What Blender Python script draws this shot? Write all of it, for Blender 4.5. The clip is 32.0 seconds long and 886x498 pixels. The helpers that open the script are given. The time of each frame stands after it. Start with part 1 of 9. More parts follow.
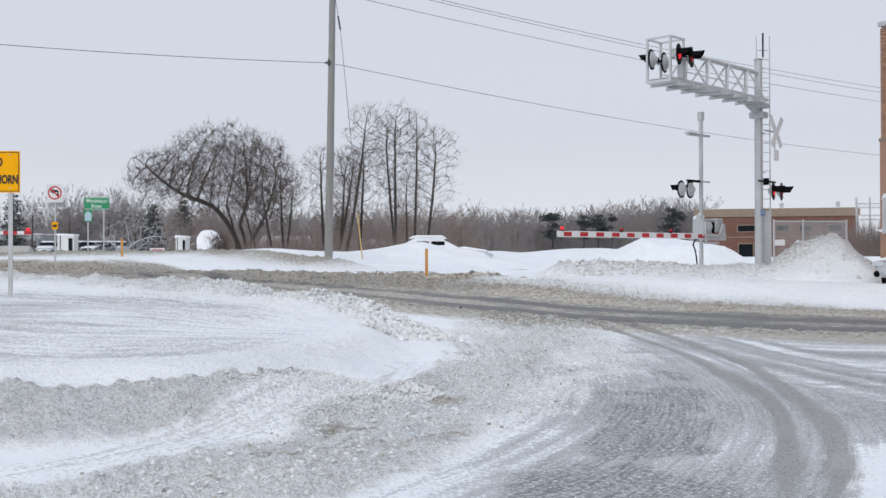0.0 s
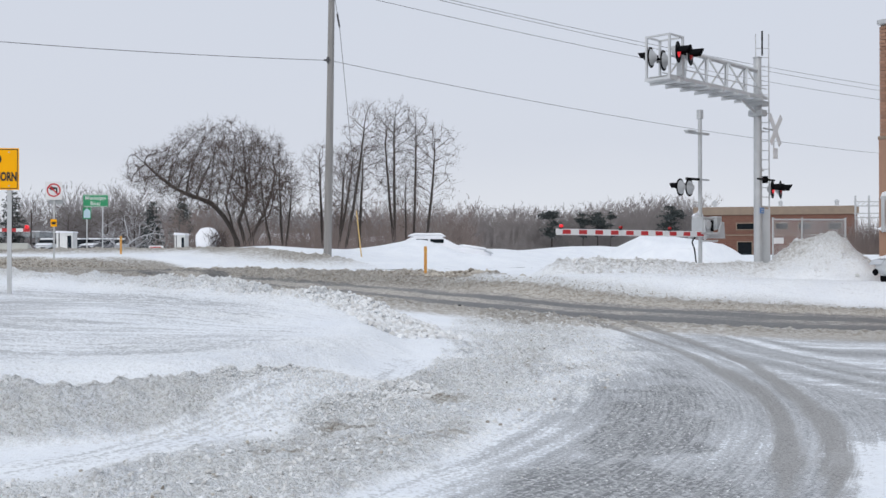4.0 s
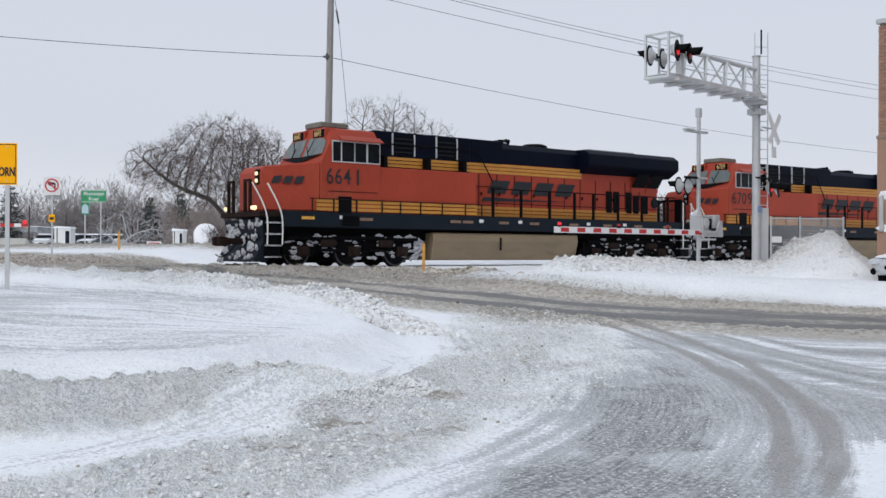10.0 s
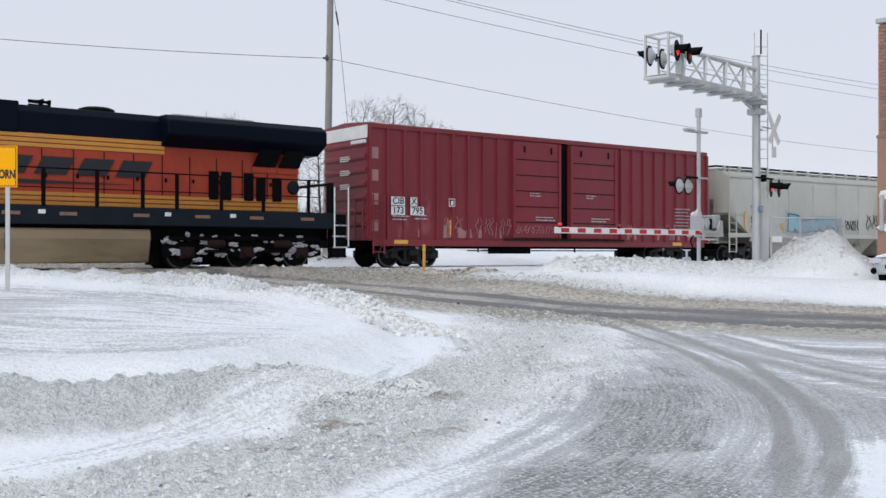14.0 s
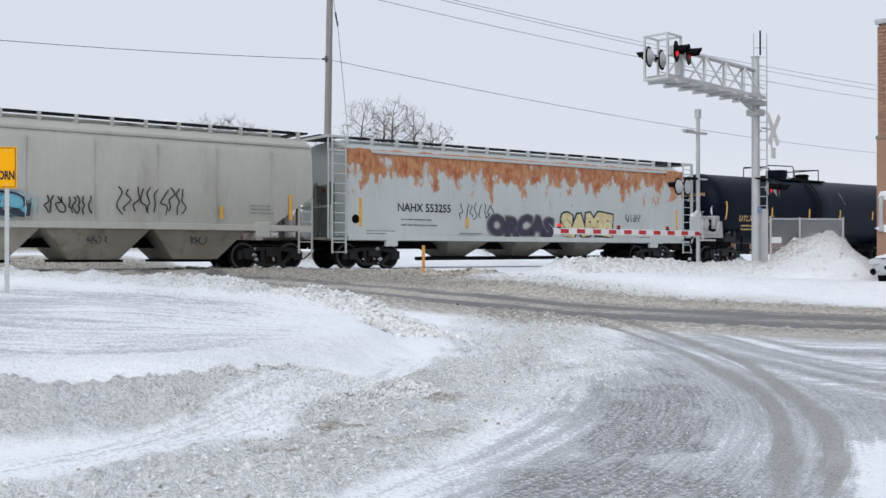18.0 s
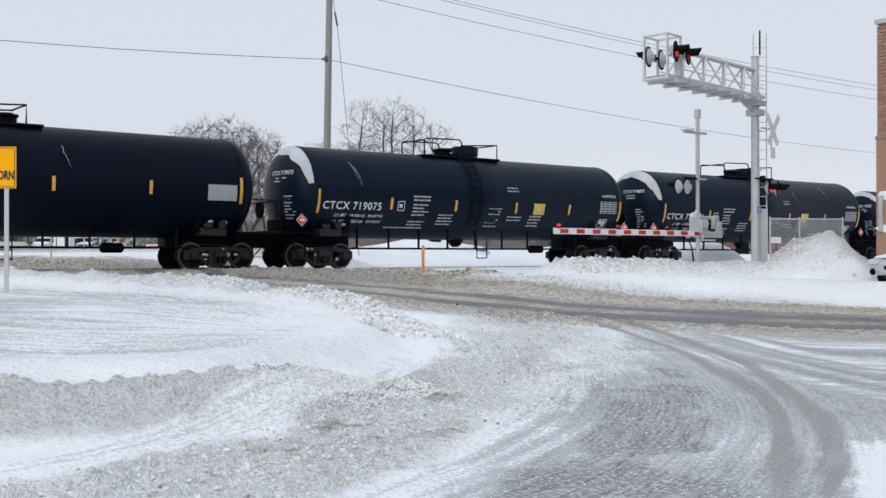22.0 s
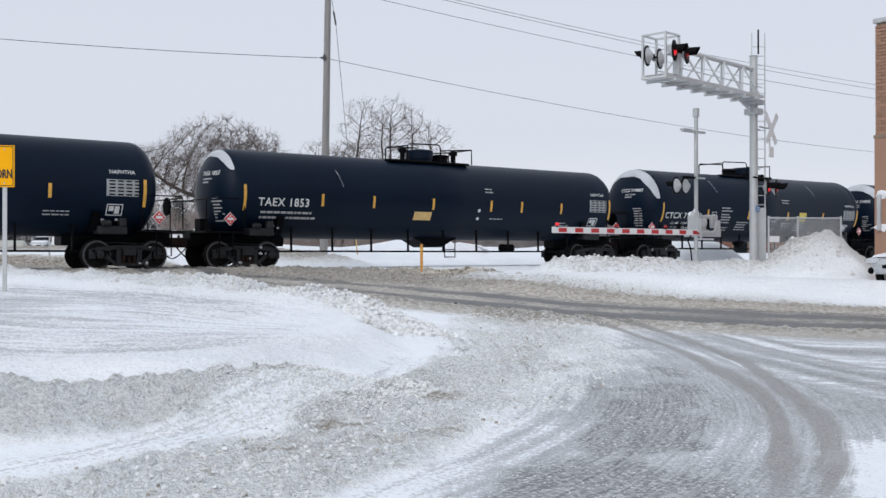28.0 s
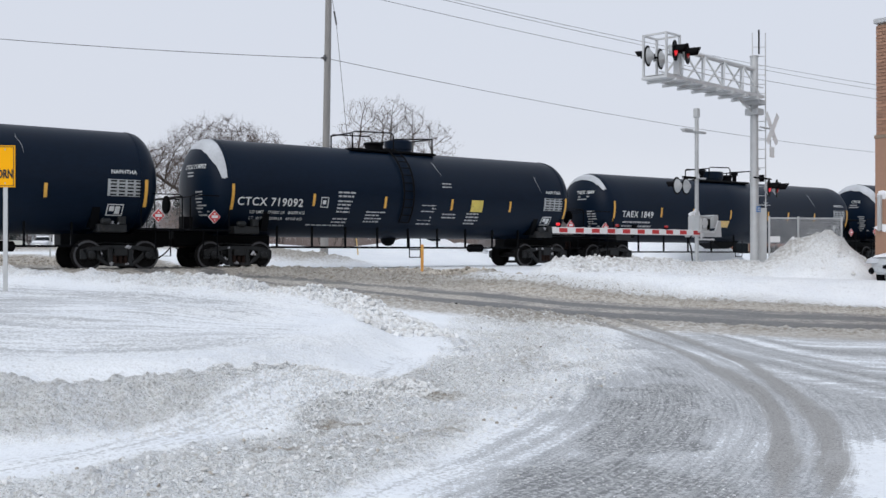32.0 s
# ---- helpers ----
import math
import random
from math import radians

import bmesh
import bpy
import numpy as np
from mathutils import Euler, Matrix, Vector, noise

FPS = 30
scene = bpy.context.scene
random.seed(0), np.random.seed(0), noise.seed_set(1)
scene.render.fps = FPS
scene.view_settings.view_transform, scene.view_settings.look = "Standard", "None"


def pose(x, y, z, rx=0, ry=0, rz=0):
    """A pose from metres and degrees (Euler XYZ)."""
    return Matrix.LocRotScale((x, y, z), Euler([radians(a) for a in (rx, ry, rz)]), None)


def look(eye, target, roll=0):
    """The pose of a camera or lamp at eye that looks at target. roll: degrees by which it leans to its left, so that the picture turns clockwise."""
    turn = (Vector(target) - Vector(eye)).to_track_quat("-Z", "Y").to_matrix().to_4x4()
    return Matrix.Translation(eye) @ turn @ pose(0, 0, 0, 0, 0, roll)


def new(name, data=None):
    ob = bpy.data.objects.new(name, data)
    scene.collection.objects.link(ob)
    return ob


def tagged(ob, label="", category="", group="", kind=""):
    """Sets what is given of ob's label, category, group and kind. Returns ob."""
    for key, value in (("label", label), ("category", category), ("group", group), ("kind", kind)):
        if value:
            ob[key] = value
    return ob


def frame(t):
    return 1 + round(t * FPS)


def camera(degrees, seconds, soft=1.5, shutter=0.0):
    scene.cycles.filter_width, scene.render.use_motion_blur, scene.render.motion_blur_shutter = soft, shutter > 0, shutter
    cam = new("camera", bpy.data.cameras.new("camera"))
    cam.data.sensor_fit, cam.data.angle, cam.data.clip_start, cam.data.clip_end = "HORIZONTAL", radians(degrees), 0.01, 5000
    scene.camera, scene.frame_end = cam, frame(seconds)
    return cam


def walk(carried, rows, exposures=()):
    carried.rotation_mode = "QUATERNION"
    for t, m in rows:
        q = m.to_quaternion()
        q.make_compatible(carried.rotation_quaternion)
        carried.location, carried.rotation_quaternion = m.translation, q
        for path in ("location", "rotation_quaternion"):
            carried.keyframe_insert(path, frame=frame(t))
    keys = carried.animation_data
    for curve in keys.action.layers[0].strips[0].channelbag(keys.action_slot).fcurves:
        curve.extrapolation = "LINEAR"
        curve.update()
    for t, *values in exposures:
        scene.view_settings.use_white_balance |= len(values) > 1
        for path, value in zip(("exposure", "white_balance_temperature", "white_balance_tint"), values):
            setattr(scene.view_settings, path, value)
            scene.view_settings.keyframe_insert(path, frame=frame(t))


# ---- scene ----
# The camera stands on a parking lot, held by someone: it sways by fractions of a degree.
# rows: seconds, pitch above level, yaw to the left, lean (degrees)
SWAY = [
    (0.0, 0.480, 0.093, -0.15), (0.5, 0.666, 0.062, -0.13), (1.0, 0.625, 0.052, -0.13), (1.5, 0.501, 0.052, -0.12), (2.0, 0.428, 0.083, -0.09), (2.5, 0.377, 0.062, -0.09),
    (3.0, 0.335, 0.062, -0.09), (3.5, 0.346, 0.052, -0.09), (5.5, 0.377, 0.000, -0.07), (6.0, 0.397, 0.000, -0.04), (6.5, 0.397, 0.000, 0.00), (7.0, 0.397, -0.041, 0.01),
    (7.5, 0.346, -0.041, 0.07), (8.0, 0.273, 0.021, 0.09), (8.5, 0.242, -0.010, 0.13), (9.0, 0.283, -0.062, 0.18), (9.5, 0.242, -0.052, 0.21), (10.0, 0.201, -0.062, 0.19),
    (10.5, 0.263, -0.114, 0.21), (11.0, 0.273, -0.114, 0.18), (11.5, 0.242, -0.093, 0.16), (12.0, 0.283, -0.093, 0.12), (12.5, 0.346, -0.093, 0.07), (13.0, 0.346, -0.083, 0.03),
    (13.5, 0.304, -0.041, 0.01), (14.0, 0.252, -0.041, -0.01), (14.5, 0.242, -0.041, -0.01), (16.5, 0.304, -0.062, -0.01), (17.0, 0.346, -0.041, -0.01), (17.5, 0.346, -0.052, -0.01),
    (18.0, 0.304, -0.072, -0.03), (18.5, 0.304, -0.072, -0.03), (19.0, 0.304, -0.052, -0.03), (19.5, 0.283, -0.072, -0.03), (20.0, 0.304, -0.072, -0.03), (20.5, 0.304, -0.072, -0.03),
    (21.0, 0.304, -0.093, -0.03), (21.5, 0.304, -0.093, -0.03), (22.0, 0.304, -0.093, -0.03), (22.5, 0.304, -0.093, -0.03), (23.0, 0.283, -0.093, -0.03), (23.5, 0.252, -0.093, -0.03),
    (24.0, 0.252, -0.093, -0.03), (24.5, 0.211, -0.124, -0.03), (25.0, 0.170, -0.114, -0.01), (25.5, 0.211, -0.145, -0.01), (27.5, 0.232, -0.176, -0.01), (28.0, 0.242, -0.176, -0.01),
    (28.5, 0.304, -0.145, -0.01), (29.0, 0.325, -0.145, -0.01), (29.5, 0.304, -0.124, -0.01), (30.0, 0.252, -0.114, 0.00), (30.5, 0.252, -0.093, 0.00), (31.0, 0.252, -0.093, 0.00),
    (31.5, 0.252, -0.134, 0.00), (32.0, 0.252, -0.145, 0.00),
]
EYE_Z = 0.506
cam = camera(46.0, 32.0, soft=1.5)
walk(cam, [(t, pose(0, 0, EYE_Z, 90 + up, 0, left) @ pose(0, 0, 0, 0, 0, lean)) for t, up, left, lean in SWAY],
     [(0, 0.03), (9.5, 0.03), (13, 0.14), (20, 0.12), (32, 0.10)])

# ---- light: a bright overcast winter sky and a very wide, weak sun behind it ----
SUN_UP, SUN_ROUND = radians(38), radians(205)
world = bpy.data.worlds.new("overcast_sky")
scene.world = world
world.use_nodes = True
wn, wl = world.node_tree.nodes, world.node_tree.links
wn.clear()
w_out, w_bg = wn.new("ShaderNodeOutputWorld"), wn.new("ShaderNodeBackground")
w_sky = wn.new("ShaderNodeTexSky")
w_sky.sky_type, w_sky.sun_disc = "NISHITA", False
w_sky.sun_elevation, w_sky.sun_rotation = SUN_UP, SUN_ROUND
w_sky.dust_density, w_sky.air_density = 4.0, 1.0
w_co, w_map, w_noise = wn.new("ShaderNodeTexCoord"), wn.new("ShaderNodeMapping"), wn.new("ShaderNodeTexNoise")
w_map.inputs["Scale"].default_value = (1.2, 1.2, 5.0)
w_noise.inputs["Scale"].default_value, w_noise.inputs["Detail"].default_value = 1.6, 4
w_sep, w_grad = wn.new("ShaderNodeSeparateXYZ"), wn.new("ShaderNodeValToRGB")
w_add, w_mul = wn.new("ShaderNodeMath"), wn.new("ShaderNodeMath")
w_mul.operation, w_mul.inputs[1].default_value = "MULTIPLY", 0.10
w_add.operation = "ADD"
ramp = w_grad.color_ramp
ramp.elements[0].position, ramp.elements[0].color = 0.03, (0.80, 0.83, 0.885, 1)
ramp.elements[1].position, ramp.elements[1].color = 0.75, (0.63, 0.685, 0.785, 1)
mid = ramp.elements.new(0.16)
mid.color = (0.67, 0.705, 0.79, 1)
w_mix = wn.new("ShaderNodeMix")
w_mix.data_type = "RGBA"
w_mix.inputs["Factor"].default_value = 0.93
w_gain = wn.new("ShaderNodeMix")
w_gain.data_type, w_gain.blend_type = "RGBA", "MULTIPLY"
w_gain.inputs["Factor"].default_value = 1.0
w_gain.inputs[7].default_value = (0.10, 0.10, 0.10, 1)
wl.new(w_co.outputs["Generated"], w_map.inputs["Vector"])
wl.new(w_map.outputs[0], w_noise.inputs["Vector"])
wl.new(w_co.outputs["Generated"], w_sep.inputs[0])
wl.new(w_noise.outputs["Fac"], w_mul.inputs[0])
wl.new(w_sep.outputs["Z"], w_add.inputs[0])
wl.new(w_mul.outputs[0], w_add.inputs[1])
wl.new(w_add.outputs[0], w_grad.inputs[0])
wl.new(w_sky.outputs[0], w_gain.inputs[6])
wl.new(w_gain.outputs[2], w_mix.inputs[6])
wl.new(w_grad.outputs[0], w_mix.inputs[7])
wl.new(w_mix.outputs[2], w_bg.inputs["Color"])
w_bg.inputs["Strength"].default_value = 1.0
wl.new(w_bg.outputs[0], w_out.inputs[0])

sun = new("sun", bpy.data.lights.new("sun", "SUN"))
sun.data.energy, sun.data.angle, sun.data.color = 1.0, radians(40), (1.0, 0.985, 0.96)
sun_way = Vector((math.sin(SUN_ROUND) * math.cos(SUN_UP), math.cos(SUN_ROUND) * math.cos(SUN_UP), math.sin(SUN_UP)))
sun.matrix_world = look(sun_way * 60, (0, 0, 0))


# ---- materials ----
def mat(name, base, rough=0.6, metal=0.0, dark=0.82, scale=3.0, fine=40.0, bump=0.15, dirt=None, dirt_at=0.62, spec=0.5, emit=0.0, stretch=(1, 1, 1), vary=0.0):
    """A painted or raw surface: base colour, two scales of tone, wear patches of colour dirt, and fine relief."""
    m = bpy.data.materials.new(name)
    m.use_nodes = True
    nt = m.node_tree
    n, k = nt.nodes, nt.links.new
    b = n["Principled BSDF"]
    co, mp = n.new("ShaderNodeTexCoord"), n.new("ShaderNodeMapping")
    mp.inputs["Scale"].default_value = stretch
    k(co.outputs["Object"], mp.inputs["Vector"])
    big, small = n.new("ShaderNodeTexNoise"), n.new("ShaderNodeTexNoise")
    for node, sc, det in ((big, scale, 5), (small, fine, 3)):
        node.inputs["Scale"].default_value, node.inputs["Detail"].default_value = sc, det
        k(mp.outputs[0], node.inputs["Vector"])
    both = n.new("ShaderNodeMix")
    both.data_type = "FLOAT"
    both.inputs["Factor"].default_value = 0.35
    k(big.outputs["Fac"], both.inputs[2])
    k(small.outputs["Fac"], both.inputs[3])
    rm = n.new("ShaderNodeValToRGB")
    rm.color_ramp.elements[0].position, rm.color_ramp.elements[1].position = 0.3, 0.7
    rm.color_ramp.elements[0].color = (*[c * dark for c in base], 1)
    rm.color_ramp.elements[1].color = (*[min(1, c * (2 - dark) * 0.98) for c in base], 1)
    k(both.outputs[0], rm.inputs[0])
    col = rm.outputs[0]
    if dirt:
        dn, dr = n.new("ShaderNodeTexNoise"), n.new("ShaderNodeValToRGB")
        dn.inputs["Scale"].default_value, dn.inputs["Detail"].default_value = scale * 0.7, 9
        dn.inputs["Roughness"].default_value = 0.68
        k(mp.outputs[0], dn.inputs["Vector"])
        dr.color_ramp.elements[0].position, dr.color_ramp.elements[1].position = dirt_at - 0.06, dirt_at + 0.1
        k(dn.outputs["Fac"], dr.inputs[0])
        dm = n.new("ShaderNodeMix")
        dm.data_type = "RGBA"
        k(dr.outputs[0], dm.inputs["Factor"])
        k(col, dm.inputs[6])
        dm.inputs[7].default_value = (*dirt, 1)
        col = dm.outputs[2]
    if vary:
        inf, hs, mr = n.new("ShaderNodeObjectInfo"), n.new("ShaderNodeHueSaturation"), n.new("ShaderNodeMapRange")
        k(inf.outputs["Random"], mr.inputs["Value"])
        mr.inputs["To Min"].default_value, mr.inputs["To Max"].default_value = 1 - vary, 1 + vary
        k(mr.outputs[0], hs.inputs["Value"])
        k(col, hs.inputs["Color"])
        col = hs.outputs[0]
    k(col, b.inputs["Base Color"])
    rr = n.new("ShaderNodeMapRange")
    rr.inputs["To Min"].default_value, rr.inputs["To Max"].default_value = max(0.02, rough - 0.12), min(1, rough + 0.12)
    k(both.outputs[0], rr.inputs["Value"])
    k(rr.outputs[0], b.inputs["Roughness"])
    b.inputs["Metallic"].default_value = metal
    b.inputs["Specular IOR Level"].default_value = spec
    if bump:
        bp = n.new("ShaderNodeBump")
        bp.inputs["Strength"].default_value, bp.inputs["Distance"].default_value = bump, 0.01
        k(small.outputs["Fac"], bp.inputs["Height"])
        k(bp.outputs[0], b.inputs["Normal"])
    if emit:
        b.inputs["Emission Color"].default_value = (*base, 1)
        b.inputs["Emission Strength"].default_value = emit
    return m


M_ORANGE = mat("orange_paint", (0.345, 0.050, 0.026), 0.5, spec=0.2, dark=0.86, scale=0.8, fine=9, dirt=(0.31, 0.085, 0.043), dirt_at=0.66, stretch=(1, 1, 0.35))
M_DULLPLATE = mat("dull_brown_sill_plate", (0.20, 0.12, 0.08), 0.6, dark=0.7, scale=6)
M_YELLOW = mat("yellow_paint", (0.50, 0.225, 0.03), 0.5, dark=0.85, scale=2, dirt=(0.3, 0.2, 0.08), dirt_at=0.64)
M_BLACKP = mat("black_paint", (0.002, 0.0025, 0.0035), 0.5, spec=0.07, dark=0.7, scale=1.5)
M_NAVY = mat("dark_blue_black_paint", (0.0018, 0.0040, 0.0115), 0.5, spec=0.07, dark=0.75, scale=1)
M_GREYP = mat("dark_grey_frame_paint", (0.009, 0.014, 0.021), 0.6, spec=0.12, dark=0.75, scale=2)
M_TANKBROWN = mat("dusty_brown_tank", (0.22, 0.165, 0.10), 0.6, dark=0.8, scale=0.9, dirt=(0.12, 0.09, 0.06), stretch=(0.6, 1, 2))
M_UNDER = mat("grimy_undercarriage_steel", (0.003, 0.003, 0.0035), 0.75, spec=0.06, dark=0.6, scale=4, dirt=(0.05, 0.045, 0.042), dirt_at=0.70)
M_RUSTY = mat("rusty_brown_steel", (0.022, 0.013, 0.011), 0.8, spec=0.1, dark=0.6, scale=4)
M_STEEL = mat("worn_wheel_steel", (0.010, 0.0095, 0.0095), 0.6, spec=0.12, dark=0.6, scale=5)
M_GLASS = mat("dark_window_glass", (0.006, 0.009, 0.012), 0.2, dark=0.7, bump=0, spec=0.15)
# the grey-green base carries the bright reflection seen in the windscreens
M_SCREEN = mat("windscreen_glass_with_reflection", (0.12, 0.145, 0.145), 0.10, dark=0.8, bump=0, spec=0.5)
M_WHITEP = mat("white_paint", (0.72, 0.72, 0.70), 0.5, dark=0.88, scale=3)
M_LETTER = mat("white_stencil_paint", (0.66, 0.68, 0.68), 0.6, dark=0.8, scale=6)
M_PRINT = mat("thin_grey_white_stencil", (0.40, 0.41, 0.42), 0.6, dark=0.8, scale=6)
M_LETTER_Y = mat("yellow_stencil_paint", (0.62, 0.42, 0.16), 0.6, dark=0.8, scale=6)
M_LETTER_K = mat("black_stencil_paint", (0.008, 0.009, 0.013), 0.6, dark=0.7, scale=6)
M_REFLECT = mat("amber_reflective_tape", (0.66, 0.36, 0.06), 0.4, dark=0.8, scale=6)
M_TANK = mat("black_tank_shell_paint", (0.0025, 0.0085, 0.0205), 0.40, spec=0.12, dark=0.72, scale=0.5, fine=12, bump=0.06, stretch=(0.4, 1, 1))
M_TANK_B = mat("blue_black_tank_shell_paint", (0.0012, 0.0042, 0.0130), 0.42, spec=0.09, dark=0.72, scale=0.5, fine=12, bump=0.06, stretch=(0.4, 1, 1))
M_BOXRED = mat("oxide_red_paint", (0.175, 0.017, 0.026), 0.5, dark=0.82, scale=0.9, dirt=(0.30, 0.11, 0.10), dirt_at=0.68, stretch=(1, 1, 0.4))
M_GREYHOP = mat("weathered_grey_hopper_paint", (0.42, 0.42, 0.38), 0.6, dark=0.88, scale=0.7, fine=8, dirt=(0.30, 0.28, 0.23), dirt_at=0.66, stretch=(1, 1, 0.3))
M_LGREYHOP = mat("pale_grey_hopper_paint", (0.46, 0.49, 0.48), 0.55, dark=0.9, scale=0.7, fine=8, stretch=(1, 1, 0.3))
M_HOPDIRT = mat("grimy_hopper_chute_paint", (0.16, 0.15, 0.125), 0.7, dark=0.7, scale=2, dirt=(0.05, 0.045, 0.04))
M_SNOWTHING = mat("clean_snow", (0.86, 0.87, 0.90), 0.75, dark=0.96, scale=3, fine=18, bump=0.5)
M_CAKED = mat("caked_snow_on_steel", (0.46, 0.47, 0.50), 0.85, dark=0.65, scale=7, dirt=(0.06, 0.05, 0.05), dirt_at=0.54, bump=0.6)
M_FROST = mat("thin_frost_on_paint", (0.50, 0.52, 0.55), 0.8, dark=0.8, scale=1.2, fine=14, bump=0.3)
M_TRUCK = mat("cast_steel_bogie_frame", (0.012, 0.0135, 0.015), 0.5, spec=0.28, dark=0.6, scale=5, dirt=(0.045, 0.038, 0.034), dirt_at=0.62)
M_RIM = mat("polished_wheel_rim", (0.075, 0.075, 0.08), 0.45, metal=0.3, dark=0.7, scale=6)
M_GALV = mat("galvanised_steel", (0.50, 0.51, 0.515), 0.45, metal=0.25, dark=0.88, scale=3, bump=0.08)
M_ALU = mat("bare_aluminium", (0.60, 0.61, 0.615), 0.42, metal=0.35, dark=0.9, scale=3, bump=0.05)
M_BLACKM = mat("matt_black_enamel", (0.002, 0.002, 0.003), 0.6, dark=0.7, spec=0.08)
M_REDLAMP = mat("red_lamp_lit", (0.8, 0.02, 0.03), 0.3, dark=0.9, bump=0, emit=0.55)
M_REDOFF = mat("red_lamp_dim", (0.30, 0.015, 0.015), 0.2, dark=0.9, bump=0, emit=0.12)
M_HEADLAMP = mat("headlamp_lit", (1.0, 0.78, 0.45), 0.2, dark=0.95, bump=0, emit=1.0)
M_REDSTRIPE = mat("red_reflective_stripe", (0.50, 0.03, 0.035), 0.45, dark=0.85)
M_SIGNY = mat("yellow_sign_face", (0.97, 0.44, 0.004), 0.5, dark=0.96, bump=0.02, spec=0.1)
M_PANELY = mat("faded_yellow_panel", (0.58, 0.46, 0.10), 0.6, dark=0.8, scale=6)
M_SIGNG = mat("green_sign_face", (0.02, 0.27, 0.11), 0.4, dark=0.93, bump=0.02)
M_SIGNW = mat("white_sign_face", (0.76, 0.76, 0.76), 0.4, dark=0.95, bump=0.02)
M_SIGNPALE = mat("pale_blue_sign_face", (0.42, 0.55, 0.62), 0.4, dark=0.95, bump=0.02)
M_SIGNB = mat("blue_sign_face", (0.03, 0.18, 0.50), 0.4, dark=0.9, bump=0.02)
M_SIGNR = mat("red_sign_ring", (0.55, 0.02, 0.03), 0.4, dark=0.92, bump=0.02)
M_POLE = mat("weathered_pole_wood", (0.26, 0.25, 0.24), 0.8, dark=0.75, scale=3, fine=30, stretch=(3, 3, 0.2), bump=0.4)
M_BARK = mat("grey_brown_bark", (0.050, 0.041, 0.037), 0.9, dark=0.65, scale=5, bump=0.5)
M_TWIG = mat("brown_twig", (0.092, 0.070, 0.062), 0.9, dark=0.7, scale=5)
M_ORANGEPOST = mat("orange_fibre_post", (0.62, 0.30, 0.06), 0.6, dark=0.85)
M_LENS = mat("clear_lamp_lens", (0.5, 0.52, 0.55), 0.1, dark=0.9, bump=0)
M_CARSILVER = mat("silver_car_paint", (0.55, 0.57, 0.58), 0.3, metal=0.25, dark=0.92, bump=0.02)
M_CARDARK = mat("dark_car_paint", (0.03, 0.032, 0.04), 0.3, dark=0.85, bump=0.02)
M_MESHGREY = mat("snow_caked_mesh", (0.36, 0.37, 0.38), 0.8, dark=0.7, scale=3, dirt=(0.2, 0.2, 0.2))
M_WIRE = mat("wire", (0.08, 0.08, 0.085), 0.6)


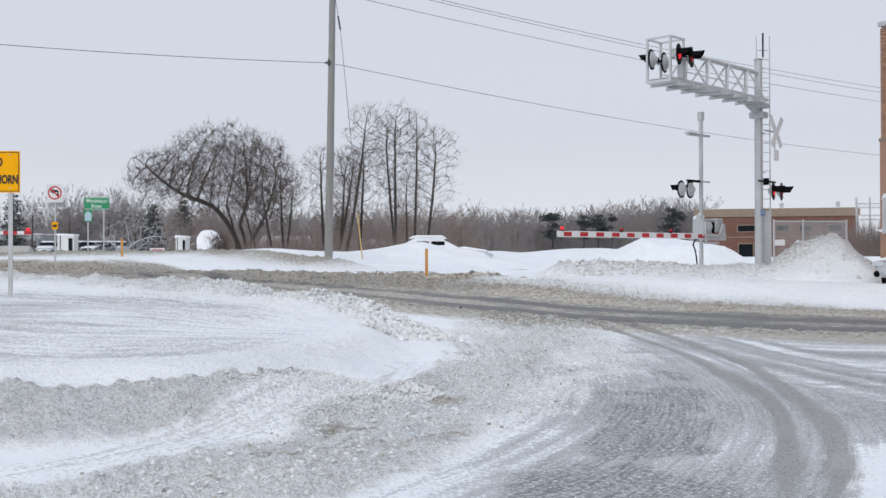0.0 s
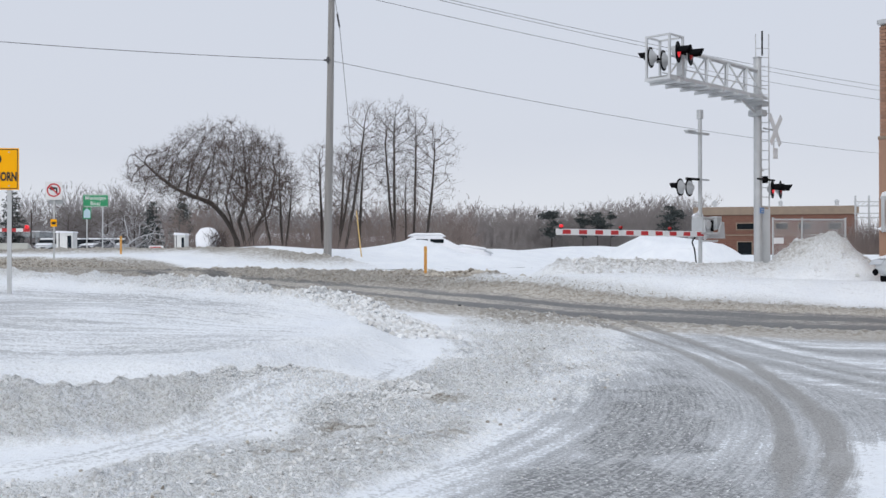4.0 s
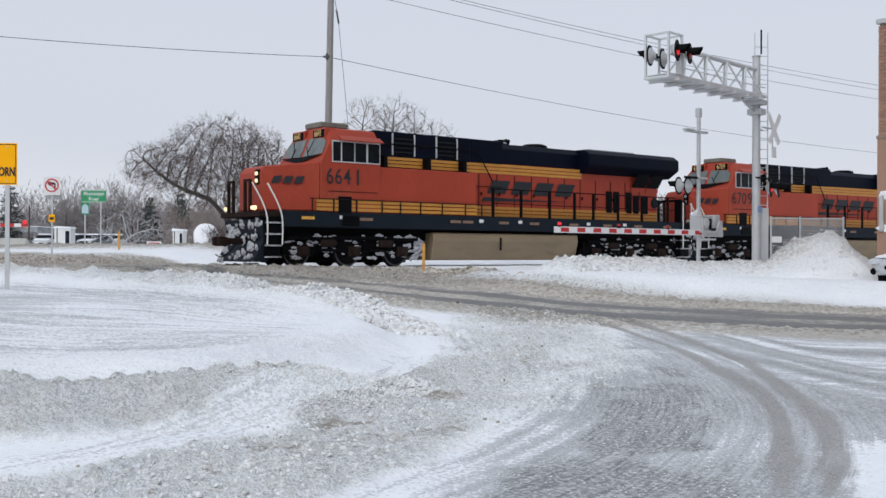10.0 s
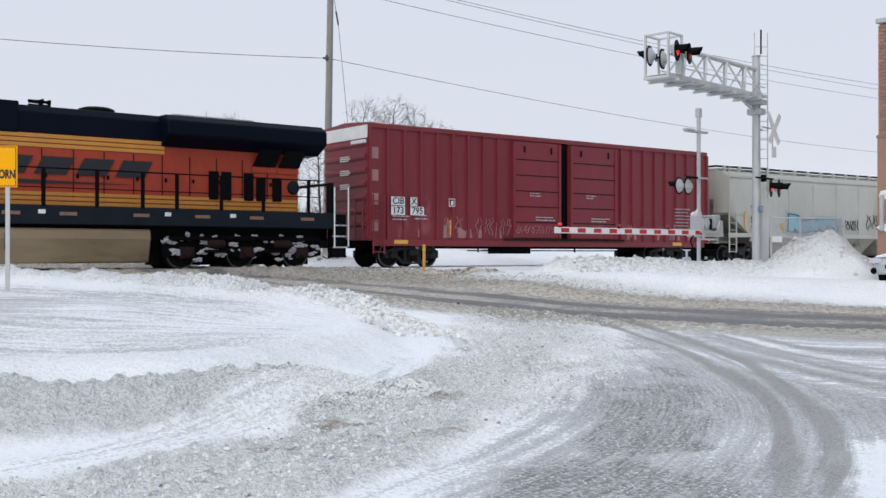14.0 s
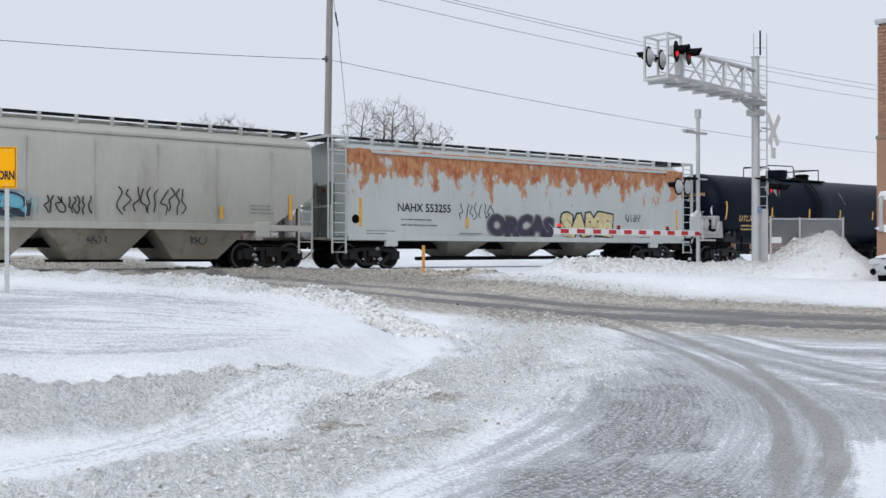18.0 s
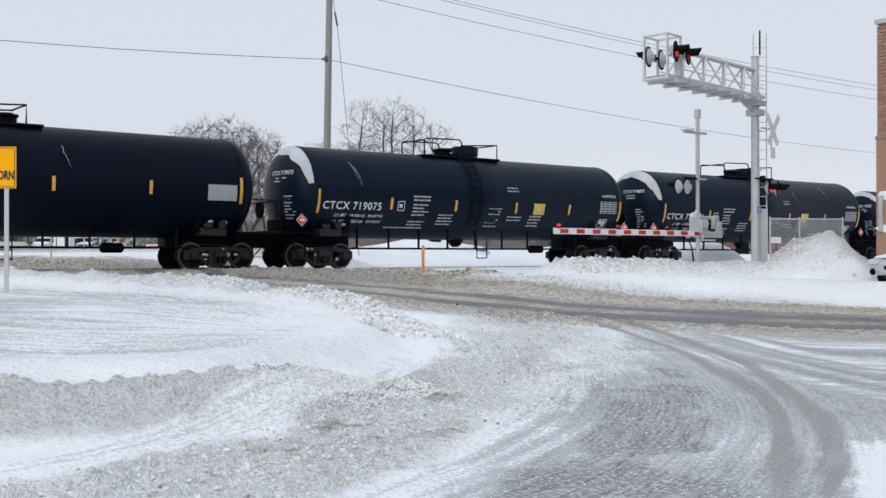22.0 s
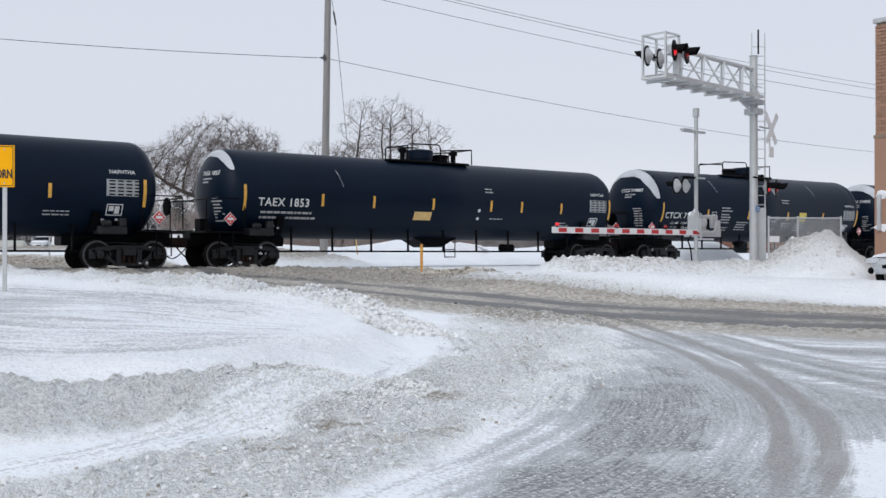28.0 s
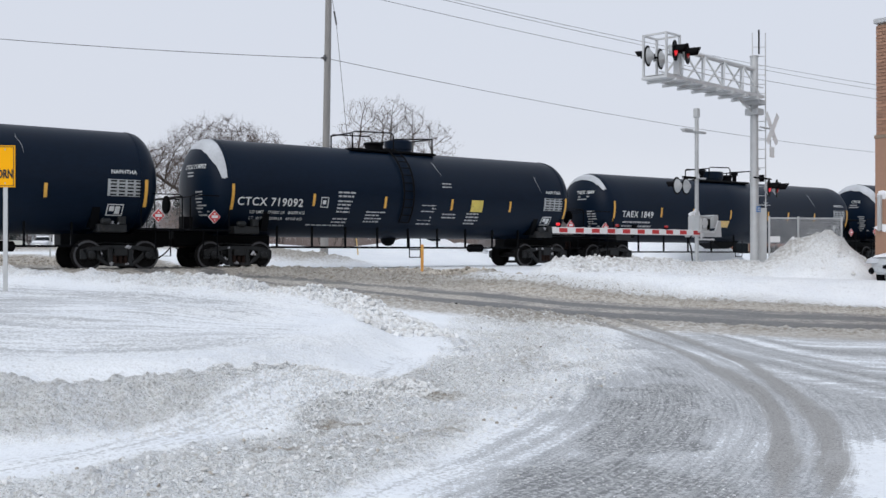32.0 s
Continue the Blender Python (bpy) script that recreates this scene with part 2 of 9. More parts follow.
# ---- mesh helper: gather vertices and faces, then link one mesh object ----
class Shape:
    def __init__(self):
        self.v, self.f = [], []

    def add(self, verts, faces):
        o = len(self.v)
        self.v += [tuple(p) for p in verts]
        self.f += [tuple(i + o for i in fc) for fc in faces]
        return self

    def box(self, x0, x1, y0, y1, z0, z1):
        vs = [(x, y, z) for x in (x0, x1) for y in (y0, y1) for z in (z0, z1)]
        return self.add(vs, [(0, 1, 3, 2), (4, 6, 7, 5), (0, 4, 5, 1), (2, 3, 7, 6), (0, 2, 6, 4), (1, 5, 7, 3)])

    def prism(self, pts, y0, y1, axis="y"):
        """A polygon, given in the plane across the axis, pulled from y0 to y1. axis y: (x, z); x: (y, z); z: (x, y)."""
        n = len(pts)

        def put(p, h):
            return {"y": (p[0], h, p[1]), "x": (h, p[0], p[1]), "z": (p[0], p[1], h)}[axis]
        vs = [put(p, y0) for p in pts] + [put(p, y1) for p in pts]
        fs = [(i, (i + 1) % n, (i + 1) % n + n, i + n) for i in range(n)]
        return self.add(vs, fs + [tuple(range(n - 1, -1, -1)), tuple(range(n, 2 * n))])

    def tube(self, pts, r, n=8, r1=None, caps=True):
        """A round bar along points, tapering from r to r1."""
        pts = [Vector(p) for p in pts]
        r1 = r if r1 is None else r1
        vs, fs = [], []
        side = None
        for i, p in enumerate(pts):
            way = (pts[min(i + 1, len(pts) - 1)] - pts[max(i - 1, 0)]).normalized()
            if side is None:
                side = way.cross(Vector((0, 0, 1)) if abs(way.z) < 0.9 else Vector((1, 0, 0)))
            side = (side - way * side.dot(way)).normalized()
            up = way.cross(side)
            rad = r + (r1 - r) * i / max(1, len(pts) - 1)
            vs += [p + (side * math.cos(a) + up * math.sin(a)) * rad for a in (2 * math.pi * j / n for j in range(n))]
        for i in range(len(pts) - 1):
            fs += [(i * n + j, i * n + (j + 1) % n, (i + 1) * n + (j + 1) % n, (i + 1) * n + j) for j in range(n)]
        if caps:
            fs += [tuple(range(n - 1, -1, -1)), tuple(range((len(pts) - 1) * n, len(pts) * n))]
        return self.add(vs, fs)

    def lathe(self, profile, n=24, axis="x", at=(0, 0, 0)):
        """Rings of (place along the axis, radius)."""
        vs, fs = [], []
        for h, r in profile:
            for j in range(n):
                a = 2 * math.pi * j / n
                c, s = r * math.cos(a), r * math.sin(a)
                p = {"x": (h, c, s), "y": (c, h, s), "z": (c, s, h)}[axis]
                vs.append((p[0] + at[0], p[1] + at[1], p[2] + at[2]))
        for i in range(len(profile) - 1):
            fs += [(i * n + j, i * n + (j + 1) % n, (i + 1) * n + (j + 1) % n, (i + 1) * n + j) for j in range(n)]
        fs += [tuple(range(n)), tuple(range((len(profile) - 1) * n, len(profile) * n))]
        return self.add(vs, fs)

    def mesh(self, name, material, bev=0.0, smooth=False, segs=1):
        me = bpy.data.meshes.new(name)
        me.from_pydata(self.v, [], self.f)
        bm = bmesh.new()
        bm.from_mesh(me)
        bmesh.ops.recalc_face_normals(bm, faces=bm.faces)
        if bev:
            edges = [e for e in bm.edges if len(e.link_faces) == 2 and e.calc_face_angle() > 0.6]
            bmesh.ops.bevel(bm, geom=edges, offset=bev, segments=segs, affect="EDGES", clamp_overlap=True)
        bm.to_mesh(me)
        bm.free()
        if smooth:
            me.polygons.foreach_set("use_smooth", [True] * len(me.polygons))
            me.set_sharp_from_angle(angle=radians(42))
        me.materials.append(material)
        return me


def part(name, shape, material, parent=None, label="", bev=0.0, smooth=False):
    """One mesh object, from a Shape or a mesh, under a thing or a part."""
    me = shape if isinstance(shape, bpy.types.Mesh) else shape.mesh(name, material, bev, smooth)
    ob = new(name, me)
    if parent:
        ob.parent = parent
    if label:
        ob["label"] = label
    return ob


def thing(name, m, label, category, group="", kind=""):
    ob = new(name)
    ob.empty_display_size = 0.3
    ob.matrix_basis = m
    return tagged(ob, label, category, group, kind)


def flat_text(words, size, wide=1.0, slant=0.0, gap=1.0, bold=0.018):
    """Letters as a flat mesh in the x-y plane, centred; its vertices and faces."""
    cu = bpy.data.curves.new("letters", "FONT")
    cu.body, cu.size, cu.align_x, cu.align_y = words, size, "CENTER", "CENTER"
    cu.space_character, cu.shear, cu.resolution_u, cu.offset = gap, slant, 3, bold * size
    ob = bpy.data.objects.new("letters", cu)
    me = bpy.data.meshes.new_from_object(ob)
    vs = [(p.co.x * wide, p.co.y) for p in me.vertices]
    fs = [tuple(p.vertices) for p in me.polygons]
    bpy.data.objects.remove(ob)
    bpy.data.curves.remove(cu)
    bpy.data.meshes.remove(me)
    return vs, fs


# ---- the plan: the track runs along WAY, UP_TRACK metres across from the camera ----
TRACK_TURN = 37.7
WAY = Vector((math.cos(radians(TRACK_TURN)), math.sin(radians(TRACK_TURN)), 0))
ACROSS = Vector((-WAY.y, WAY.x, 0))
TRACK_OFF = 32.22


BEND_FROM, BEND_LEN, BEND_R = 25.0, 45.0, 560.0


def bend(s):
    """How far the track has curved towards the lot at s, and its turn in degrees."""
    a = max(0.0, min(BEND_LEN, s - BEND_FROM))
    return -a * a / (2 * BEND_R) - max(0.0, s - BEND_FROM - BEND_LEN) * BEND_LEN / BEND_R, -math.degrees(a / BEND_R)


def on_track(s, u=0.0, z=0.0):
    return WAY * s + ACROSS * (TRACK_OFF + u + bend(s)[0]) + Vector((0, 0, z))


# ---- noise on arrays ----
def lattice(ix, iy, seed):
    h = (ix.astype(np.int64) * 374761393 + iy.astype(np.int64) * 668265263 + seed * 974711) & 0x7FFFFFFF
    h = ((h ^ (h >> 13)) * 1274126177) & 0x7FFFFFFF
    return ((h ^ (h >> 16)) & 0xFFFF) / 65535.0


def cells(x, y, seed):
    ix, iy = np.floor(x), np.floor(y)
    fx, fy = x - ix, y - iy
    fx, fy = fx * fx * (3 - 2 * fx), fy * fy * (3 - 2 * fy)
    a, b = lattice(ix, iy, seed), lattice(ix + 1, iy, seed)
    c, d = lattice(ix, iy + 1, seed), lattice(ix + 1, iy + 1, seed)
    return (a + (b - a) * fx) * (1 - fy) + (c + (d - c) * fx) * fy


def fbm(x, y, size, seed, octaves=4, rough=0.5):
    total, amp, out = 0.0, 1.0, 0.0
    for o in range(octaves):
        k = 2 ** o / size
        out = out + amp * (cells(x * k + 17.3 * o, y * k - 9.1 * o, seed + o) - 0.5)
        total += amp
        amp *= rough
    return out / total * 2


def ease(a):
    a = np.clip(a, 0, 1)
    return a * a * (3 - 2 * a)


def to_line(x, y, pts):
    """Distance to a line of points, its side (positive to the left of its way) and the share of its length run so far."""
    best, side, run = np.full(np.shape(x), 1e9), np.zeros(np.shape(x)), np.zeros(np.shape(x))
    lens = [math.dist(p, q) for p, q in zip(pts, pts[1:])]
    done = 0.0
    for (p, q), ln in zip(zip(pts, pts[1:]), lens):
        dx, dy = (q[0] - p[0]) / ln, (q[1] - p[1]) / ln
        t = np.clip((x - p[0]) * dx + (y - p[1]) * dy, 0, ln)
        ex, ey = x - p[0] - t * dx, y - p[1] - t * dy
        dist = np.hypot(ex, ey)
        near = dist < best
        best = np.where(near, dist, best)
        side = np.where(near, np.sign(dx * ey - dy * ex), side)
        run = np.where(near, (done + t) / sum(lens), run)
        done += ln
    return best, side, run


def smooth_line(pts, n=6):
    """The same points joined by a rounded line."""
    out = []
    for i in range(len(pts) - 1):
        p0, p1, p2, p3 = pts[max(i - 1, 0)], pts[i], pts[i + 1], pts[min(i + 2, len(pts) - 1)]
        for j in range(n):
            t = j / n
            out.append(tuple(0.5 * (2 * b + (c - a) * t + (2 * a - 5 * b + 4 * c - d) * t * t + (3 * b - a - 3 * c + d) * t ** 3) for a, b, c, d in zip(p0, p1, p2, p3)))
    return out + [pts[-1]]


ROAD = smooth_line([(60, 19), (22, 20.3), (9.4, 22.0), (6.0, 22.2), (3.2, 23.1), (1.1, 24.3), (-1.0, 25.9), (-4.2, 28.4), (-8.6, 32.6), (-13.6, 37.0), (-20.0, 43.0), (-36.0, 57.0)])
FAR_LANE = smooth_line([(60, 27.5), (24, 29.8), (12, 31.0), (6.5, 31.2), (2.0, 31.4), (-2.5, 33.5), (-8, 37.5), (-16, 44.5)])
MEDIAN = smooth_line([(60, 23.6), (22, 25.6), (12, 27.3), (7.4, 26.9), (3.2, 27.4), (0.6, 28.8), (-1.2, 30.0)])
FAR_BERM = smooth_line([(26, 35.6), (16, 34.2), (11.8, 33.2), (8.6, 32.3), (5.5, 31.2), (3.6, 30.6)])
HEAPS = smooth_line([(-7.6, 38.2), (-4.3, 35.0), (-2.0, 33.6), (0.2, 31.5), (1.4, 29.4)])
NEAR_BANK = smooth_line([(-14, 7.3), (-5.6, 8.75), (-3.9, 9.15), (-2.9, 9.45), (-2.0, 10.0), (-1.35, 10.9), (-0.85, 12.0)])
FAR_BANK = smooth_line([(-30, 27.0), (-14, 22.2), (-7.0, 20.6), (-4.2, 20.1), (-2.2, 18.9), (-1.0, 17.5), (-0.35, 16.0)])
RUT_IN = smooth_line([(2.2, 21.4), (2.95, 19.3), (3.6, 15.9), (3.62, 12.1), (3.12, 9.6), (2.25, 6.9), (1.2, 4.0)])
RUT_OUT = smooth_line([(2.9, 21.2), (3.75, 19.0), (4.25, 15.1), (3.85, 11.0), (3.2, 8.5), (2.6, 6.9), (1.8, 4.2)])
RIDGE_LINE = smooth_line([(0.6, 20.0), (1.5, 17.5), (1.75, 14.0), (1.2, 11.0), (0.2, 8.6), (-1.2, 6.9), (-4.0, 5.4)])
FLOW = smooth_line([(-3.0, 23.5), (1.2, 21.6), (2.6, 18.6), (3.3, 15.4), (3.2, 12.0), (2.6, 9.4), (1.4, 6.9), (-0.8, 4.0), (-6, 0.5)])
BACK_BANK = smooth_line([(16, 66), (6, 60.5), (0, 55.5), (-5, 51.5), (-9.8, 49.5), (-16, 52.5), (-24, 58), (-40, 71)])
LEFT_BERM = smooth_line([(-1.6, 43.0), (-4.8, 44.5), (-9.4, 46.2), (-14.8, 49.6), (-22.5, 54.0), (-40, 67)])
ISLAND = [(-60, 9), (-5.6, 9.2), (-3.9, 9.6), (-2.0, 10.6), (-0.9, 12.3), (-0.3, 14.4), (-0.6, 16.6), (-2.2, 18.8), (-4.2, 20.0), (-7.0, 20.5), (-14.0, 22.1), (-60, 36)]


CRUMB = [(-14, 3), (-8, 6.3), (-3.07, 7.23), (-2.61, 7.61), (-2.16, 8.23), (-1.62, 8.96), (-1.02, 10.29), (-0.53, 11.59), (-0.1, 14.0), (0.1, 19.4), (1.42, 21.9), (2.9, 21.4), (3.1, 19.0),
         (3.0, 15.88), (2.35, 12.91), (1.49, 10.77), (0.85, 9.45), (0.45, 8.66), (0.07, 8.09), (-0.26, 7.4), (-0.54, 6.91), (-2.5, 3)]
DARK_ICE = [(-2.3, 3), (-0.5, 6.91), (-0.2, 7.4), (0.45, 8.6), (1.5, 10.7), (2.4, 12.9), (3.1, 14.8), (3.75, 14.76), (3.25, 10.92), (2.75, 8.54), (2.3, 6.96), (1.2, 3)]
CLEAN_SNOW = [(2.55, 6.5), (2.75, 7.4), (3.05, 8.4), (4.1, 9.3), (9, 10.5), (9, 3), (2.0, 3)]


def clods(x, y, size, seed, fill=0.8):
    """Heights of half-buried clods strewn one to a cell."""
    ix, iy = np.floor(x / size), np.floor(y / size)
    out = np.zeros(np.shape(x))
    for di in (-1, 0, 1):
        for dj in (-1, 0, 1):
            ax, ay = ix + di, iy + dj
            cx, cy = ax + lattice(ax, ay, seed), ay + lattice(ax, ay, seed + 1)
            r = 0.22 + 0.42 * lattice(ax, ay, seed + 2) ** 2
            r = r * (lattice(ax, ay, seed + 3) < fill)
            d2 = (x / size - cx) ** 2 + (y / size - cy) ** 2
            out = np.maximum(out, np.sqrt(np.maximum(r * r - d2, 0)))
    return out * size


def depth_in(x, y, poly):
    """Distance to a region's edge, positive inside."""
    return np.where(inside(x, y, poly), 1, -1) * to_line(x, y, poly + poly[:1])[0]


def inside(x, y, poly):
    hit = np.zeros(np.shape(x), bool)
    for (x0, y0), (x1, y1) in zip(poly, poly[1:] + poly[:1]):
        if y0 != y1:
            hit ^= ((y0 > y) != (y1 > y)) & (x < (x1 - x0) * (y - y0) / (y1 - y0) + x0)
    return hit


def base_height(x, y):
    u = ACROSS.x * x + ACROSS.y * y
    z = -1.1 + 1.0 * ease((u - 4) / 25)
    z = z + 0.62 * ease((u - 35) / 8) * ease((92 - u) / 40) - 5.0 * ease((u - 56) / 60)
    return z, u


def ground_height(x, y, detail=True):
    """Height of the snow, and the shares of bare asphalt, brown slush and rough lumps."""
    x, y = np.asarray(x, float), np.asarray(y, float)
    z, u = base_height(x, y)
    s = WAY.x * x + WAY.y * y
    road, side, run = to_line(x, y, ROAD)
    run = 1.15 * run
    far_lane = to_line(x, y, FAR_LANE)[0]
    med, med_side, med_run = to_line(x, y, MEDIAN)
    berm = to_line(x, y, FAR_BERM)[0]
    nb, nb_side, nb_run = to_line(x, y, NEAR_BANK)
    fb, fb_side, fb_run = to_line(x, y, FAR_BANK)
    island = inside(x, y, ISLAND)
    edge = to_line(x, y, ISLAND + ISLAND[:1])[0]
    raised = np.where(island, ease(edge / 0.9), 0.0)
    wob = fbm(x, y, 1.6, 11)
    lump = np.abs(fbm(x, y, 0.34, 23, 4, 0.65)) * 1.7 - 0.25
    grain = fbm(x, y, 0.13, 31, 2)
    streak = fbm(x * 0.35 + y * 0.9, y * 0.25 - x * 0.9, 0.5, 41, 4)
    half = 2.35 - 0.75 * ease((run - 0.55) / 0.25)
    bank_n = np.exp(-(nb / np.where(nb_side > 0, 0.75, 0.52)) ** 2) * ease((1.02 - nb_run) / 0.14)
    bank_f = np.exp(-(fb / np.where(fb_side > 0, 0.62, 0.8)) ** 2) * ease((1.02 - fb_run) / 0.12)
    hill_m = np.exp(-(np.maximum(med - 0.35, 0) / 0.95) ** 2) * ease((1 - med_run) / 0.12)
    hill_b = np.exp(-(berm / 1.0) ** 2)
    # the plain beyond the track: a white bank with dips, a mound, and ploughed heaps
    bb, bb_side, bb_run = to_line(x, y, BACK_BANK)
    back = np.exp(-((bb + 0.6 * wob) / 2.4) ** 2) * ease(bb_run / 0.12) * (0.72 + 0.6 * fbm(s, u * 0, 4.0, 51, 2) + 0.25 * ease((s - 22) / 8))
    lb, lb_side, lb_run = to_line(x, y, LEFT_BERM)
    dirty_bank = np.exp(-((lb + 0.25 * wob) / np.where(lb_side > 0, 2.3, 0.8)) ** 2) * ease(lb_run / 0.1)
    heaps = np.exp(-(to_line(x, y, HEAPS)[0] / 1.0) ** 2) * ease((np.abs(u - TRACK_OFF) - 1.5) / 0.5)
    z = z + 0.30 * raised + 0.36 * bank_n * (1 + 0.25 * wob) + 0.44 * bank_f * (1 + 0.5 * wob) + 0.50 * hill_m + 0.70 * hill_b * (1 + 0.2 * wob)
    z = z + 0.42 * back + (0.46 - 0.32 * ease(lb_run / 0.45)) * dirty_bank * (1 + 0.4 * wob) + 0.14 * heaps * (1 + 0.6 * wob)
    mx, my = x - 13.2, y - 58.0
    z = z + 1.2 * np.clip((3.5 - np.hypot(mx * 0.9, my * 0.6) + 0.2 * wob) / 1.5, 0, 1)
    z = z + 0.42 * np.exp(-((x + 1.0) / 1.7) ** 2 - ((y - 52.4) / 1.3) ** 2) + 0.30 * np.exp(-((x - 2.4) / 1.9) ** 2 - ((y - 50.6) / 1.4) ** 2)
    px, py = x - 12.2, y - 32.6
    pile = np.clip((2.2 - np.hypot(px * np.where(px > 0, 1.25, 1.0), py * 0.8) + 0.3 * wob + 0.35 * fbm(x, y, 0.9, 93, 2)) / 2.05, 0, 1.0) ** 1.12
    z = z + 1.16 * pile * (1 + 0.16 * wob + 0.05 * lump)
    # the bed under the rails and the road over it
    bed = ease((2.6 - np.abs(u - TRACK_OFF)) / 0.8)
    z = z * (1 - bed) + (-0.004) * bed
    cross = ease((half + 0.4 - road) / 0.8) * bed
    z = z + 0.001 * cross
    carve = ease((half + 0.3 - road) / 0.7)
    z = z - 0.10 * carve * (1 - bed)
    # past the track the road stays level and its sides slope up to the snow
    dip = ease((half + 2.4 - road) / 2.2) * ease((u - 33.5) / 2.5)
    z = z * (1 - dip) - 0.02 * dip
    road_side = ease((1.9 - np.abs(road - half - 0.5)) / 0.9) * ease((run - 0.66) / 0.06)
    heaps = np.maximum(heaps, ease((2.5 - np.abs(road - half - 1.5 + 0.5 * wob)) / 1.3) * (side < 0) * ease((run - 0.635) / 0.03) * ease((0.92 - run) / 0.1) * (1 - hill_m))
    z = z - 0.05 * ease((2.0 - far_lane) / 0.8) * (1 - bed)
    rut = np.minimum(to_line(x, y, RUT_IN)[0], to_line(x, y, RUT_OUT)[0])
    rut_m = ease((0.27 + 0.10 * wob - rut) / 0.26) * ease((y - 5.0) / 3.5)
    ridge, r_side, r_run = to_line(x, y, RIDGE_LINE)
    edge_w = 0.45 * fbm(x, y, 0.9, 83, 4)
    in_crumb = depth_in(x, y, CRUMB)
    soft_edge = 0.4 + 1.3 * ease((x + 0.2) / 1.2)
    sweep = ease((in_crumb + (0.4 + 1.2 * soft_edge) * edge_w) / soft_edge + 0.3) * (1 - raised)
    groove = ease((0.34 - np.abs(in_crumb + 0.30 + 0.3 * edge_w)) / 0.16) * (x < 0.2) * (y < 14)
    dark = ease((depth_in(x, y, DARK_ICE) + 2.2 * edge_w) / 1.3 + 0.2)
    clean = ease((depth_in(x, y, CLEAN_SNOW) + edge_w) / 0.5 + 0.5)
    lot = (1 - raised) * ease((road - half) / 0.8) * ease((19.5 - y + 0.18 * x) / 3)
    face_n = ease((1.05 - nb) / 0.5) * (nb_side < 0.5) * (x < 0.5)
    chunk = np.clip(0.95 * np.maximum(bank_n, face_n) + 0.9 * bank_f + 0.85 * sweep + 0.9 * ease((0.9 - np.abs(road - half - 0.5)) / 0.8) * 0.8 + 0.7 * hill_b + dirty_bank + heaps + 0.9 * road_side + 0.6 * pile + 0.25 * hill_m + 0.45 * ease((run - 0.62) / 0.14) * ease((half + 0.6 - road) / 0.6) + 0.35 * raised * ease(fbm(x, y, 1.8, 79, 3) + 0.4), 0, 1) * (1 - 0.85 * groove)
    if detail:
        far = ease((75 - np.hypot(x, y)) / 30)
        near_by = ease((72 - np.hypot(x, y)) / 20)
        crumbs = clods(x, y, 0.17, 201, 0.55) * 0.55 + clods(x, y, 0.08, 211, 0.8) * 0.8
        big = clods(x, y, 0.36, 221, 0.6) * (bank_f + 0.6 * hill_b + 0.9 * pile + 0.8 * dirty_bank + 0.6 * heaps + 0.35 * road_side + 0.12 * bank_n)
        z = z + near_by * (chunk * crumbs * (1 - 0.35 * sweep) + 0.55 * big)
        z = z + far * (0.055 * chunk * lump + 0.03 * chunk * grain + 0.02 * wob + 0.016 * streak * (1 - chunk) + 0.004 * grain)
        z = z - 0.025 * rut_m * far
        z = z + 0.05 * sweep * fbm(ridge * 3 + 0.2 * x, r_run * 4, 0.6, 61, 3) * far
    # what shows: two wheel lanes of bare asphalt, brown slush, scraped ice
    off = road * side
    lanes = np.maximum(ease((0.62 - np.abs(off - 0.95 + 0.12 * wob)) / 0.3), ease((0.55 - np.abs(off + 0.95 + 0.12 * wob)) / 0.3))
    slushy = ease((run - 0.55) / 0.12)
    asphalt = ease((half - road) / 0.4) * (0.58 + 0.46 * lanes) * (1 - 0.40 * slushy)
    asphalt = np.maximum(asphalt, 0.25 * ease((1.6 - far_lane) / 0.6)) * (1 - 0.5 * ease((u - 34) / 3))
    right = ease((x - 3.6 - 0.05 * (16 - y)) / 2.6)
    ice = lot * (1 - sweep) * (0.84 + 0.10 * right + (0.5 + 0.8 * right) * fbm(x * (1 - 0.6 * right), y * (1 + 0.8 * right), 2.2, 71, 3)) * ease((x + 0.9 - 0.28 * (y - 6.5)) / 1.3)
    ice = np.maximum(np.maximum(ice, 1.45 * dark), 0.5 * right * lot) * (1 - clean)
    ice = np.maximum(ice, 0.30 * groove) + (0.56 + 0.55 * fbm(x, y, 2.6, 77, 3)) * raised * ease((edge - 0.9) / 1.0) * ease((fb - 0.5) / 0.6)
    ice = np.maximum(ice, 0.75 * ease((0.9 - np.hypot((x - 0.42) * 1.2, (y - 15.2) * 0.55) + edge_w) / 0.9))
    near_side = side > 0
    verge = np.where(near_side, 2.9, 0.85)
    slush = ease((verge - np.abs(road - half)) / np.where(near_side, 1.6, 0.7)) * np.where(near_side, 0.86, 1.0)
    slush = np.maximum(slush, 1.15 * ease((half + 0.5 - road) / 0.5))
    slush = np.maximum(slush, sweep * (0.17 + 0.50 * fbm(x, y, 1.1, 87, 4)))
    slush = np.maximum(slush, 0.17 * face_n * (1 + fbm(x, y, 0.7, 89, 3)))
    for bx, by, br in ((-0.8, 9.4, 0.42), (-1.25, 8.25, 0.3), (0.05, 9.1, 0.35), (-0.1, 11.2, 0.4)):
        slush = np.maximum(slush, 0.85 * ease((br - np.hypot((x - bx) * 0.8, (y - by) * 1.3) + 0.5 * edge_w) / 0.3))
    slush = np.maximum(slush, 0.55 * hill_b)
